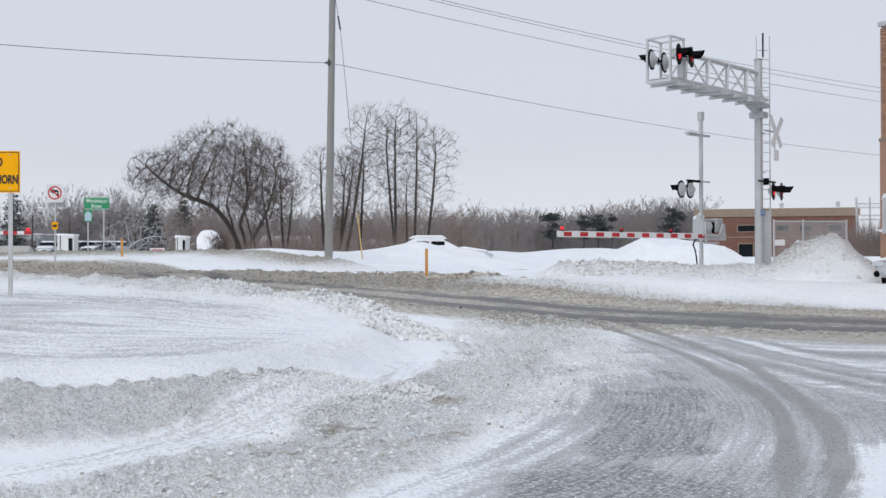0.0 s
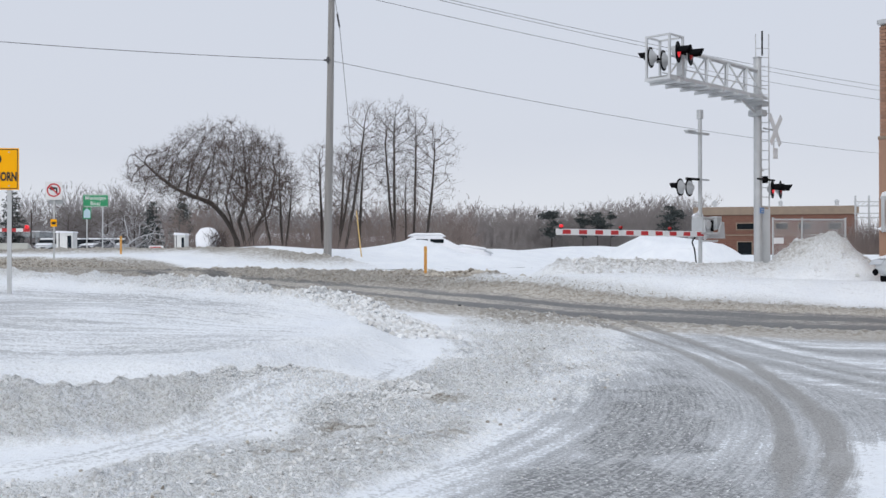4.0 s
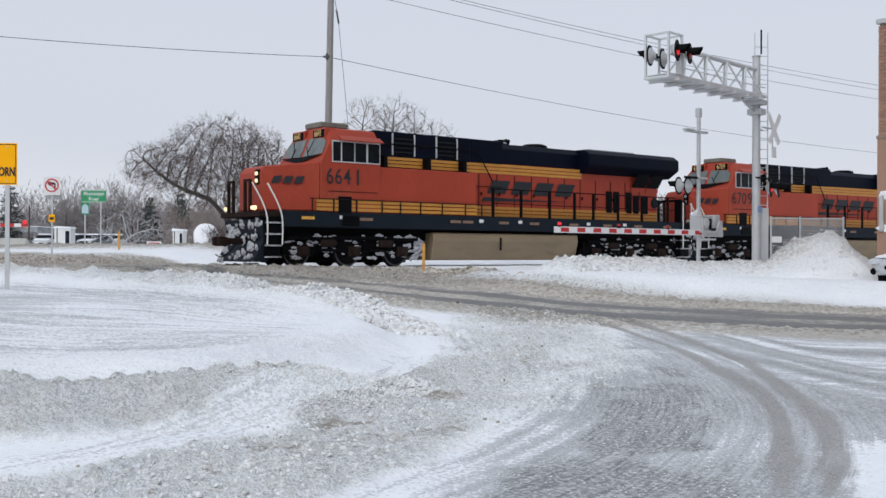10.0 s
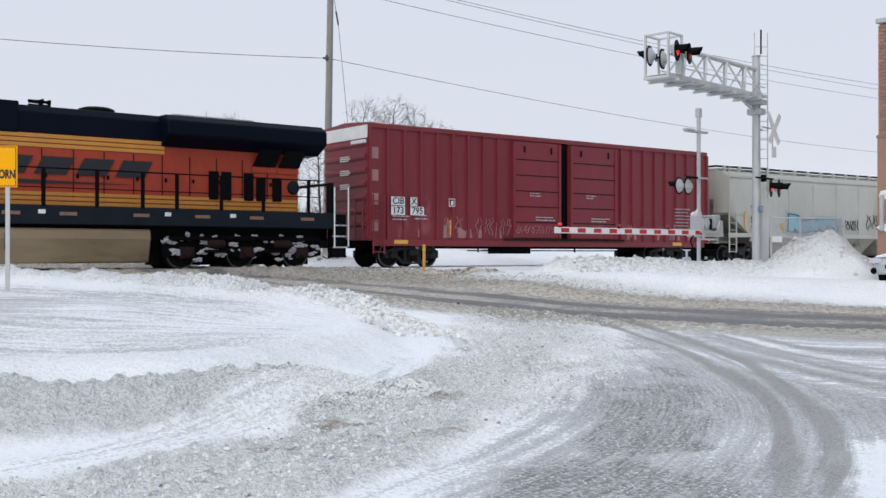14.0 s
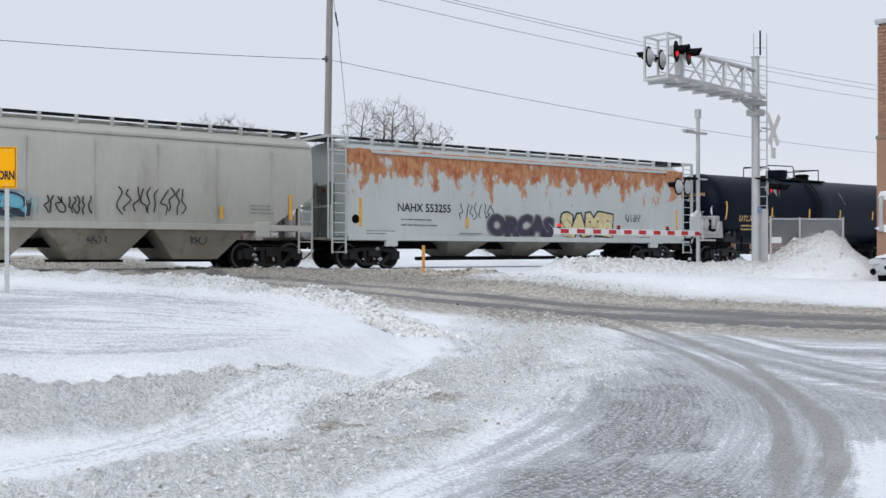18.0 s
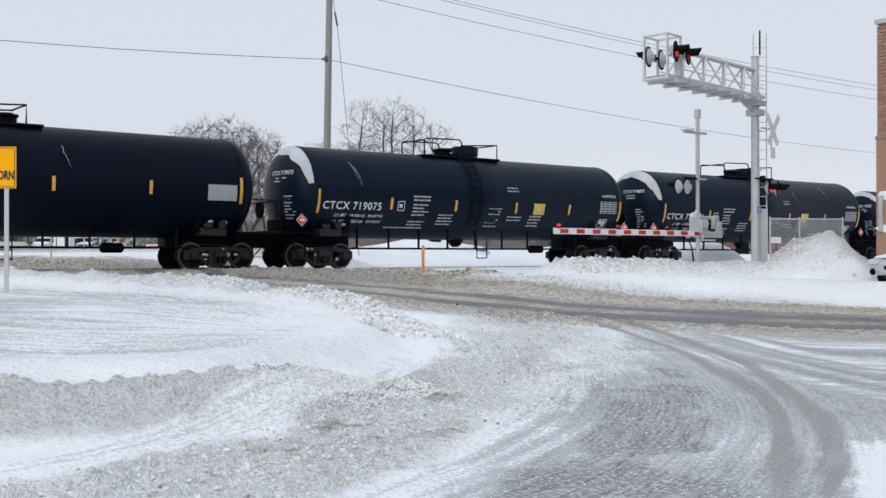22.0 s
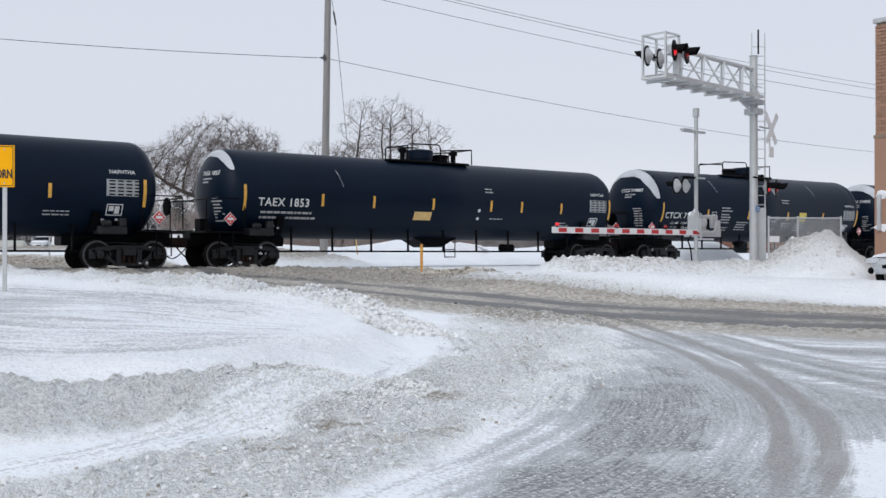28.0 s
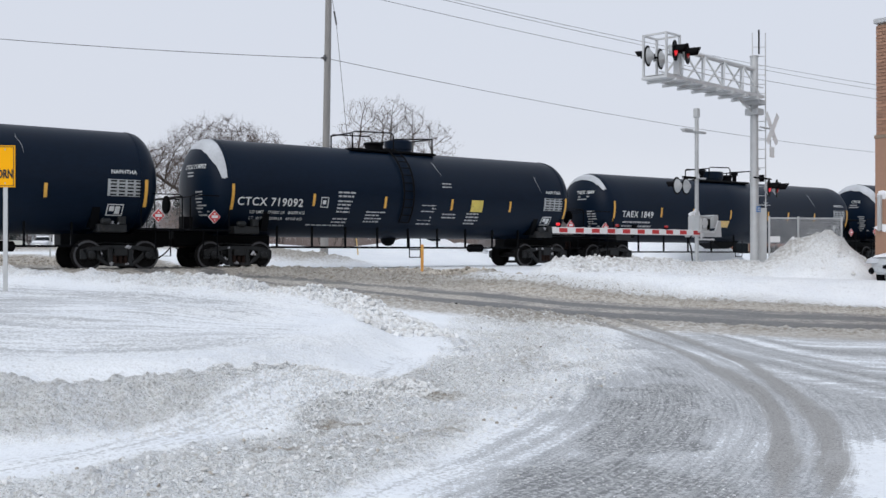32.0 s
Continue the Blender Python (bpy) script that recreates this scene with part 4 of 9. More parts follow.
    posts = [-half + 2.8 + i * (2 * half - 5.6) / 8 for i in range(9)]
    for x in posts:
        sh.box(x - 0.03, x + 0.03, -1.03, -0.97, 0.55 if long_car else 0.70, zc - r * 0.75)
    part("under_rail", sh, M_BLACKP, car)
    part("brake_cylinder", Shape().lathe([(-0.35, 0.12), (-0.3, 0.16), (0.3, 0.16), (0.35, 0.1)], 14, "x", (3.6, -0.55, 0.72)), M_UNDER, car)
    part("bottom_outlet", Shape().lathe([(zc - r - 0.28, 0.1), (zc - r - 0.2, 0.22), (zc - r + 0.05, 0.35)], 16, "z", (-0.2, 0, 0)) if not long_car else Shape().prism([(-1.1, zc - r + 0.12), (1.1, zc - r + 0.12), (0.3, zc - r - 0.28), (-0.3, zc - r - 0.28)], -0.5, 0.5), M_BLACKP, car)
    # dome, walkway and rails on top
    top = zc + r
    part("walkway", Shape().box(-2.3, 1.5, -0.75, 0.75, top - 0.1, top - 0.02), M_BLACKP, car, bev=0.01)
    dx = {"blue": -1.5, "short": 0.28, "long": -0.38}[kind]
    dome = part("dome", Shape().lathe([(top - 0.1, 0.5), (top + 0.08, 0.5), (top + 0.1, 0.54), (top + 0.40, 0.54), (top + 0.44, 0.5)], 24, "z", (dx, 0, 0)), shell, car, smooth=True)
    part("manway", Shape().lathe([(top - 0.1, 0.33), (top + 0.18, 0.33), (top + 0.22, 0.38), (top + 0.28, 0.38), (top + 0.33, 0.2)], 18, "z", (-0.85 if kind == "short" else 0.6, 0, 0)), M_BLACKM, car, smooth=True)
    if long_car:
        for x in (-1.25, 1.2):
            part("valve", Shape().lathe([(top - 0.1, 0.1), (top + 0.3, 0.1), (top + 0.32, 0.17), (top + 0.45, 0.17), (top + 0.52, 0.08)], 14, "z", (x, -0.1, 0)), M_BLACKM, car, smooth=True)
    sh = Shape()
    r0, r1 = {"blue": (-3.2, 1.0), "short": (-2.25, 1.35), "long": (-1.45, 1.63)}[kind]
    rm_ = r0 + 0.5 * (r1 - r0)
    for y in (-0.72, 0.72):
        sh.tube([(r0, y, top - 0.05), (r0, y, top + 0.52), (r0 + 0.1, y, top + 0.58), (rm_ - 0.1, y, top + 0.62), (rm_, y, top + 0.52), (rm_, y, top - 0.05)], 0.028, 6)
        sh.tube([(rm_, y, top + 0.40), (r1, y, top + 0.52), (r1, y, top - 0.05)], 0.028, 6)
    for x in (r0, r1):
        sh.tube([(x, -0.72, top + 0.52), (x, 0.72, top + 0.52)], 0.028, 6)
    part("top_rail", sh, M_BLACKM, car)
    # ladder over the shell
    sh = Shape()
    for x in (-0.22, 0.22):
        arc = [(x - 0.45, -(r + 0.10) * math.cos(a), zc + (r + 0.10) * math.sin(a)) for a in (radians(-38 + 12.5 * i) for i in range(11))]
        sh.tube(arc + [], 0.03, 6)
    for i in range(13):
        a = radians(-38 + 10 * i)
        sh.tube([(-0.67, -(r + 0.1) * math.cos(a), zc + (r + 0.1) * math.sin(a)), (-0.23, -(r + 0.1) * math.cos(a), zc + (r + 0.1) * math.sin(a))], 0.02, 5)
    if not long_car:
        part("ladder", sh, M_BLACKM, car)
    part("under_ladder", Shape().tube([(0.0, -1.1, 0.35), (0.0, -1.1, 1.1)], 0.02, 5).tube([(0.5, -1.1, 0.35), (0.5, -1.1, 1.1)], 0.02, 5).tube([(0.0, -1.1, 0.37), (0.5, -1.1, 0.37)], 0.02, 5).tube([(0.0, -1.1, 0.65), (0.5, -1.1, 0.65)], 0.02, 5), M_BLACKM, car)
    # tape, marks, placards
    rnd = (zc, r)
    tapes = [-7.36, -4.34, -1.4, 1.62, 4.52, 7.51] if not long_car else [-8.53, -5.59, -3.47, -0.82, 1.99, 3.58, 5.75, 8.59]
    if kind == "blue":
        tapes = [-7.40, -4.05, -1.09, 1.50, 4.41, 7.44]
    for i, x in enumerate(tapes):
        tall = 0.85 if i in (0, len(tapes) - 1) else 0.42
        zt = 2.56 if kind == "blue" else 2.33
        sh = Shape()
        steps = 5
        pts = []
        for j in range(steps + 1):
            turn = math.asin((zt - zc) / r) + (j / steps - 0.5) * tall / r
            for a in (-0.05, 0.05):
                pts.append((x + a, -(r + 0.014) * math.cos(turn), zc + (r + 0.014) * math.sin(turn)))
        sh.add(pts, [(2 * j, 2 * j + 1, 2 * j + 3, 2 * j + 2) for j in range(steps)])
        part("reflector", sh, M_REFLECT, car)
    white = M_LETTER_Y if kind == "blue" else M_LETTER
    mx = {"blue": -5.25, "short": -5.97, "long": -7.07}[kind]
    lettering(car, marks, mx, 2.2, 0.385, white, round_at=rnd, name="reporting_mark", gap=1.12, wide=0.96)
    if kind == "short":
        lettering(car, "LD LMT   191000 LB   86600 KG", mx + 0.32, 1.88, 0.165, M_LETTER, round_at=rnd, name="load_limit", wide=0.92)
        lettering(car, "LT  WT    95000 LB   43100 KG", mx + 0.32, 1.68, 0.165, M_LETTER, round_at=rnd, name="light_weight", wide=0.92)
    else:
        bars(car, broken_print(mx - 0.85, 1.88, 2, 2.2, 0.10, 0.17, rng), white, round_at=rnd)
    # the mark again on the front head, with print below it
    def on_head(yy, zz):
        rho = min(0.98, math.hypot(yy, zz - zc) / r)
        return (-half + 0.80 * (1 - math.sqrt(1 - rho * rho)) - 0.012, yy, zz)
    vs, fs = flat_text(marks, 0.20, 0.95)
    part("head_mark", Shape().add([on_head(-0.42 - a, zc + 0.62 + b) for a, b in vs], fs), white, car)
    sh = Shape()
    for dy_, dz_, n_, ln_ in ((-0.05, 0.42, 2, 0.6), (-0.55, -0.22, 5, 0.45), (-0.5, -0.75, 3, 0.5)):
        for k_ in range(n_):
            z_ = zc + dz_ - 0.11 * k_
            y_ = dy_ - rng.uniform(0, 0.08)
            wid = ln_ * rng.uniform(0.55, 1.0)
            sh.add([on_head(y_, z_), on_head(y_ - wid, z_), on_head(y_ - wid, z_ + 0.045), on_head(y_, z_ + 0.045)], [(0, 1, 2, 3)])
    tagged(part("head_print", sh, M_PRINT, car), kind="stuff")
    # thin runs of ice down the shell
    for k_ in range(2 if kind == "short" else 1):
        x_, a0 = rng.uniform(-half + 2, half - 2), rng.uniform(0.55, 1.0)
        pts = [(x_ + 0.03 * q + rng.uniform(-0.03, 0.03), -(r + 0.008) * math.cos(a0 - 0.07 * q), zc + (r + 0.008) * math.sin(a0 - 0.07 * q)) for q in range(7)]
        part("ice_run", Shape().tube(pts, 0.008, 4, 0.003), M_FROST, car)
    # valves and brackets over the bogies, with bits of snow on them
    for sg in (-1, 1):
        bx = sg * (half - 1.6)
        part("bolster_box", Shape().box(bx - 0.55, bx + 0.35, -1.38, -0.9, deck - 0.16, deck + 0.10).box(bx + 0.1, bx + 0.32, -1.40, -1.15, deck + 0.08, deck + 0.34), M_TRUCK, car, bev=0.03)
        part("brake_valve", Shape().lathe([(-0.16, 0.05), (-0.12, 0.10), (0.10, 0.11), (0.16, 0.05)], 10, "x", (bx - 0.3, -1.36, deck + 0.17)), M_TRUCK, car)
        for k_ in range(3):
            lump(car, (bx + rng.uniform(-0.6, 0.5), -1.33, deck + rng.uniform(0.08, 0.3)), rng.uniform(0.04, 0.08), rng, 0.6)
    if kind == "short":
        bars(car, broken_print(-3.39, 2.62, 2, 0.85, 0.08, 0.13, rng) + broken_print(-3.39, 2.32, 4, 0.75, 0.07, 0.12, rng) + broken_print(-3.45, 1.72, 3, 0.8, 0.06, 0.11, rng) + broken_print(-2.15, 1.98, 4, 0.85, 0.06, 0.11, rng)
             + broken_print(0.24, 2.28, 3, 0.8, 0.06, 0.11, rng) + broken_print(0.2, 1.85, 3, 0.7, 0.06, 0.12, rng) + broken_print(1.25, 1.98, 2, 0.9, 0.06, 0.12, rng) + broken_print(2.4, 2.02, 4, 0.75, 0.07, 0.12, rng) + broken_print(1.15, 3.1, 2, 0.6, 0.06, 0.12, rng) + broken_print(-4.4, 1.5, 1, 1.2, 0.05, 0.1, rng), M_LETTER, round_at=rnd)
        bars(car, [(2.55, 2.48 - 0.11 * i, 0.58, 0.108) for i in range(4)], M_PANELY, round_at=rnd, name="warning_panel", rest=0.013)
        bars(car, [(-4.06, 2.26 + q, 0.3, 0.025) for q in (-0.16, 0.16)] + [(-4.06, 2.26, 0.025, 0.3), (-3.785, 2.26, 0.025, 0.3), (-3.99, 2.26, 0.13, 0.13)], M_LETTER, round_at=rnd, name="stencil_box")
    elif kind == "long":
        bars(car, broken_print(1.7, 2.98, 2, 0.5, 0.06, 0.12, rng) + broken_print(2.0, 1.85, 1, 0.9, 0.05, 0.1, rng) + broken_print(5.6, 1.75, 2, 0.8, 0.05, 0.1, rng), M_LETTER, round_at=rnd)
        bars(car, [(-1.65, 1.99 - 0.1 * i, 0.8, 0.098) for i in range(3)], M_LETTER_Y, round_at=rnd, name="warning_panel", rest=0.013)
        bars(car, [(1.35, 2.0, 0.12, 0.4)], M_LETTER, round_at=rnd, name="white_label")
    else:
        bars(car, [(-4.15, 2.2 + q, 0.3, 0.03) for q in (-0.16, 0.16)] + [(-4.08, 2.2, 0.14, 0.14)], M_LETTER_Y, round_at=rnd, name="stencil_box")
        part("snow_patch", Shape().lathe([(0, 0.34), (0.05, 0.30), (0.09, 0.1)], 16, "y", (-half + 0.55, 0, 0)).mesh("snow_patch", M_SNOWTHING, smooth=True), None, car).matrix_basis = pose(0, -1.30, zc - 0.15, 0, 0, 0)
    # table of weights by the rear end
    tx = {'blue': 6.29, 'short': 6.32, 'long': 7.4}[kind]
    bars(car, [(tx, 2.68 - 0.1 * i, 1.0, 0.098) for i in range(5)], M_GREYSTEN, round_at=rnd, name="consolidated_stencil")
    if kind != "blue":
        lettering(car, "NAPHTHA", tx + 0.5, 2.95, 0.17, M_LETTER, round_at=rnd, name="contents_name")
        bars(car, [(tx + 0.08 + 0.26 * j, 2.68 - 0.1 * i, 0.19, 0.045) for i in range(5) for j in range(4)], M_BLACKP, round_at=rnd, rest=0.018, name="stencil_print")
        bars(car, [(tx + 0.05, 1.98, 0.5, 0.03), (tx + 0.05, 1.67, 0.5, 0.03), (tx + 0.05, 1.82, 0.03, 0.3), (tx + 0.52, 1.82, 0.03, 0.3), (tx + 0.12, 1.86, 0.15, 0.14), (tx + 0.3, 1.82, 0.15, 0.22)], M_LETTER, round_at=rnd, name="stencil_box")
        for sg, x in ((1, half + 0.05), (-1, -half - 0.05)):
            dia = part("hazard_placard", Shape().prism([(0, -0.27), (0.27, 0), (0, 0.27), (-0.27, 0)], -0.012, 0.012), M_REDSTRIPE, car, "red diamond hazard placard")
            dia.location = (x - sg * 0.35, -1.47, deck + 0.38)
            dia.scale = (0.72, 1, 0.72)
            part("placard_edge", Shape().prism([(0, -0.31), (0.31, 0), (0, 0.31), (-0.31, 0)], 0.013, 0.02), M_LETTER, dia)
            part("placard_print", Shape().box(-0.15, 0.15, -0.02, -0.013, -0.06, 0.06).box(-0.03, 0.03, -0.02, -0.013, -0.17, -0.11).box(-0.04, 0.04, -0.02, -0.013, 0.10, 0.16), M_LETTER, dia)
    if ends_snow:
        # a cap of snow lying on the upper shoulder of the front head
        sh, cols, rows_ = Shape(), 18, 5
        pts = []
        lo, hi = (radians(46), radians(83)) if not long_car else (radians(44), radians(74))
        for i in range(rows_ + 1):
            for j in range(cols + 1):
                thin = (math.sin(math.pi * (0.03 + 0.94 * j / cols)) ** 0.45) * (0.75 if long_car else 0.9)
                a = hi - (hi - lo) * thin * (1 - i / rows_) * rng.uniform(0.85, 1.0)
                w = radians((8 if not long_car else 30) + (152 if not long_car else 118) * j / cols) + 0.02 * rng.uniform(-1, 1)
                lift = 0.010 + 0.03 * math.sin(math.pi * i / rows_) * math.sin(math.pi * j / cols)
                px, pr = -half + 0.80 * (1 - math.cos(a)), r * math.sin(a)
                pts.append((px - lift, -pr * math.cos(w), zc + pr * math.sin(w) + lift))
        sh.add(pts, [(i * (cols + 1) + j, i * (cols + 1) + j + 1, (i + 1) * (cols + 1) + j + 1, (i + 1) * (cols + 1) + j) for i in range(rows_) for j in range(cols)])
        part("snow_cap", sh, M_FROST, car, "pale frozen snow crescent on the tank end", smooth=True)
    return car


M_GREYSTEN = mat("grey_stencil_panel", (0.36, 0.38, 0.39), 0.6, dark=0.85)
for place, kind, marks, sd in ((27.85, "blue", "UTLX 682492", 1), (45.6, "short", "CTCX 719075", 2), (63.4, "short", "CTCX 719071", 3), (82.4, "long", "TAEX 1835", 4), (102.9, "long", "TAEX 1853", 5),
                               (122.2, "short", "CTCX 719093", 6), (139.97, "short", "CTCX 719092", 7), (159.1, "long", "TAEX 1849", 8), (178.3, "short", "CTCX", 9)):
    tank_car(place, kind, marks, kind != "blue", sd)


# ---- graffiti as plain bubbly shapes and squiggles ----
def bubbles(car, words, x, z, w, h, fill, outline, y, haze=None):
    """Fat rounded letters with a dark outline, sprayed flat on the side."""
    g = None
    for bold, rest, material, name in (([(0.22, 0.004, haze, "graffiti_haze")] if haze else []) + [(0.135, 0.006, outline, "graffiti"), (0.075, 0.011, fill, "graffiti_fill")]):
        vs, fs = flat_text(words, 1.0, 1.0, 0.06, 0.98, bold)
        x0, x1 = min(a for a, b in vs), max(a for a, b in vs)
        z0, z1 = min(b for a, b in vs), max(b for a, b in vs)
        if g is None:
            kx, kz, mx, mz = w / (x1 - x0), h / (z1 - z0), (x0 + x1) / 2, (z0 + z1) / 2
        pts = [(x + w / 2 + (a - mx) * kx, y - rest, z + (b - mz) * kz + 0.05 * h * math.sin(3.1 * a)) for a, b in vs]
        ob = part(name, Shape().add(pts, fs), material, g or car, "" if g else "spray-painted rounded lettering")
        g = g or ob


def squiggle(car, x, z, w, h, strokes, material, y, rng_seed=5, r=0.018):
    rng = random.Random(rng_seed)
    sh = Shape()
    for i in range(strokes):
        cx = x + w * (i + 0.5) / strokes
        pts = [(cx + rng.uniform(-0.6, 0.6) * w / strokes, y - 0.004, z + h * (0.5 - j / 4) + rng.uniform(-0.1, 0.1) * h) for j in range(5)]
        sh.tube(smooth3(pts, 3), r, 4)
    tagged(part("scribble", sh, material, car), kind="stuff")


M_GRAF_BLUE = mat("pale_blue_spray_paint", (0.12, 0.36, 0.46), 0.6, dark=0.75, scale=4)
M_GRAF_HAZE = mat("overspray_blue_haze", (0.27, 0.36, 0.37), 0.6, dark=0.85, scale=3)
M_GRAF_CREAM = mat("cream_spray_paint", (0.58, 0.50, 0.27), 0.6, dark=0.8, scale=4)
M_GRAF_DARK = mat("dark_purple_spray_paint", (0.035, 0.03, 0.055), 0.6, dark=0.7, scale=4)
M_GRAF_LINE = mat("blue_black_spray_paint", (0.015, 0.025, 0.045), 0.6, dark=0.7, scale=4)


# ---- locomotives ----
def loco_bogie(car, x, rng):
    sh = Shape()
    for y0, y1 in ((-1.25, -1.08), (1.08, 1.25)):
        sh.prism([(-2.85, 0.45), (-2.85, 0.95), (-2.4, 1.12), (2.4, 1.12), (2.85, 0.95), (2.85, 0.45), (2.45, 0.36), (1.72, 0.36), (1.4, 0.55), (0.75, 0.55), (0.4, 0.36), (-0.4, 0.36), (-0.75, 0.55), (-1.4, 0.55), (-1.72, 0.36), (-2.45, 0.36)], y0, y1)
    sh.box(-2.7, 2.7, -0.62, 0.62, 0.14, 0.95)
    b = part("bogie", sh, M_UNDER, car, "six-wheeled bogie caked with snow", bev=0.02)
    b.location = (x, 0, 0)
    for dx in (-2.07, 0.0, 2.07):
        w = part("wheelset", LOCO_WHEEL_ME, None, b)
        w.location = (dx, 0, LOCO_R)
        ROLLERS.append((w, LOCO_R, car))
        part("axle_box", Shape().box(dx - 0.24, dx + 0.24, -1.34, -1.22, 0.36, 0.72).lathe([(-1.42, 0.13), (-1.34, 0.16)], 12, "y", (dx, 0, 0.53)), M_RUSTY, b, bev=0.02)
        part("coil_spring", Shape().lathe([(0.6, 0.09), (0.66, 0.12), (0.7, 0.09), (0.76, 0.12), (0.8, 0.09), (0.86, 0.12), (0.95, 0.1)], 10, "z", (dx + 0.42, -1.2, 0)), M_UNDER, b)
    part("brake_cylinder", Shape().lathe([(-0.3, 0.1), (-0.25, 0.14), (0.25, 0.14), (0.3, 0.08)], 12, "x", (-1.1, -1.34, 0.82)), M_RUSTY, b)
    part("brake_cylinder", Shape().lathe([(-0.3, 0.1), (-0.25, 0.14), (0.25, 0.14), (0.3, 0.08)], 12, "x", (1.3, -1.34, 0.82)), M_RUSTY, b)
    part("brake_pipe", Shape().tube([(-2.6, -1.3, 0.92), (-1.5, -1.36, 1.0), (0.2, -1.36, 0.94), (1.6, -1.36, 1.02), (2.6, -1.3, 0.95)], 0.03, 6), M_UNDER, b)
    for x0, x1, z in ((-2.7, -1.0, 0.98), (-0.9, 1.0, 1.02), (1.1, 2.7, 0.98), (-1.5, -0.6, 0.58), (0.6, 1.5, 0.58)):
        part("brake_beam", Shape().box(x0, x1, -1.40, -1.25, z - 0.05, z + 0.05), M_UNDER, b, bev=0.015)
    for i in range(64):
        sx, sz = rng.uniform(-2.75, 2.75), rng.choice((0.34, 0.5, 0.62, 0.8, 0.9, 1.05)) + rng.uniform(-0.06, 0.06)
        lump(b, (sx, -1.30, sz), rng.uniform(0.03, 0.10), rng, flat=0.35, wide=rng.uniform(1.2, 2.8))


def locomotive(place, number, lit, seed):
    rng = random.Random(seed)
    car = car_thing("diesel_locomotive", place, "orange, black and yellow diesel freight locomotive, snow-caked below", "locomotive")
    # frame and walkways
    part("side_sill", Shape().box(-9.75, 10.3, -1.52, 1.52, 1.36, 1.9), M_GREYP, car, bev=0.02)
    part("underframe", Shape().box(-10.2, 10.4, -0.9, 0.9, 0.95, 1.4), M_BLACKP, car)
    part("fuel_tank", Shape().prism([(-1.42, 1.25), (1.42, 1.25), (1.45, 0.95), (1.25, 0.22), (-1.25, 0.22), (-1.45, 0.95)], -3.7, 3.8, "x"), M_TANKBROWN, car, "dusty brown fuel tank", bev=0.05)
    part("fuel_gauge", Shape().box(-0.5, -0.44, -1.49, -1.45, 0.6, 1.1), M_UNDER, car)
    for x in (-7.1, 7.1):
        loco_bogie(car, x, rng)
    coupler(car, -10.75, -1)
    coupler(car, 10.75, 1)
    # nose and cab
    nose = Shape().add([(-10.15, -0.82, 1.9), (-10.15, 0.82, 1.9), (-10.15, 0.82, 3.2), (-10.15, -0.82, 3.2), (-10.0, 0.72, 3.42), (-10.0, -0.72, 3.42),
                        (-8.25, -1.5, 1.9), (-8.25, 1.5, 1.9), (-8.25, 1.5, 3.62), (-8.25, -1.5, 3.62)],
                       [(0, 1, 2, 3), (3, 2, 4, 5), (5, 4, 8, 9), (0, 3, 5, 9, 6), (1, 7, 8, 4, 2), (0, 6, 7, 1), (6, 9, 8, 7)])
    part("nose", nose, M_ORANGE, car, bev=0.05)
    rake = lambda z: -8.25 + 0.52 * (z - 3.6) - 0.03
    part("nose_top_panel", Shape().add([(rake(z) - d_, y, z) for d_ in (0.0, 0.04) for y, z in ((0, 3.63), (1.42, 3.88), (0, 3.86), (-1.42, 3.88))], [(0, 1, 2, 3), (4, 7, 6, 5), (0, 3, 7, 4), (0, 4, 5, 1)]), M_BLACKM, car)
    cab = Shape()
    sect = [(-1.52, 1.9), (-1.52, 4.22), (-1.12, 4.66), (-0.5, 4.76), (0.5, 4.76), (1.12, 4.66), (1.52, 4.22), (1.52, 1.9)]
    n = len(sect)
    vs = [(-8.25 + (0.0 if z < 3.7 else 0.52 * (z - 3.6)), y * 0.995, z) for y, z in [(-1.5, 1.9), (-1.5, 4.18), (-1.1, 4.6), (-0.5, 4.68), (0.5, 4.68), (1.1, 4.6), (1.5, 4.18), (1.5, 1.9)]]
    vs += [(-7.62, y, z) for y, z in sect] + [(-6.15, y, z) for y, z in sect]
    fs = [(i + 8 * q, (i + 1) % 8 + 8 * q, (i + 1) % 8 + 8 * (q + 1), i + 8 * (q + 1)) for q in range(2) for i in range(8)]
    lowf = len(vs)
    vs += [(-8.25, -1.5, 3.62), (-8.25, 1.5, 3.62)]
    fs += [(0, lowf, lowf + 1, 7), (0, 1, lowf), (7, lowf + 1, 6), (lowf, 1, 2, 3, 4, 5, 6, lowf + 1), (16, 17, 18, 19, 20, 21, 22, 23)]
    cab.add(vs, fs)
    cab_ob = part("cab", cab, M_ORANGE, car, bev=0.03)
    # windscreens on the raked front
    for sg in (-1, 1):
        sh = Shape()
        q = []
        for y, z in ((sg * 0.1, 3.86), (sg * 1.36, 3.92), (sg * 1.33, 4.24), (sg * 1.1, 4.38), (sg * 0.1, 4.42)):
            q.append((-8.25 + 0.52 * (z - 3.6) - 0.035, y, z))
        sh.add(q + [(x + 0.03, y, z) for x, y, z in q], [(0, 1, 2, 3, 4), (9, 8, 7, 6, 5)] + [(i, (i + 1) % 5, (i + 1) % 5 + 5, i + 5) for i in range(5)])
        part("windscreen", sh, M_SCREEN, car)
        part("wiper", Shape().tube([(-8.03, sg * 0.7, 4.36), (-8.17, sg * 0.5, 4.0)], 0.015, 5).tube([(-8.15, sg * 0.38, 4.15), (-8.21, sg * 0.58, 3.85)], 0.018, 5), M_BLACKM, car)
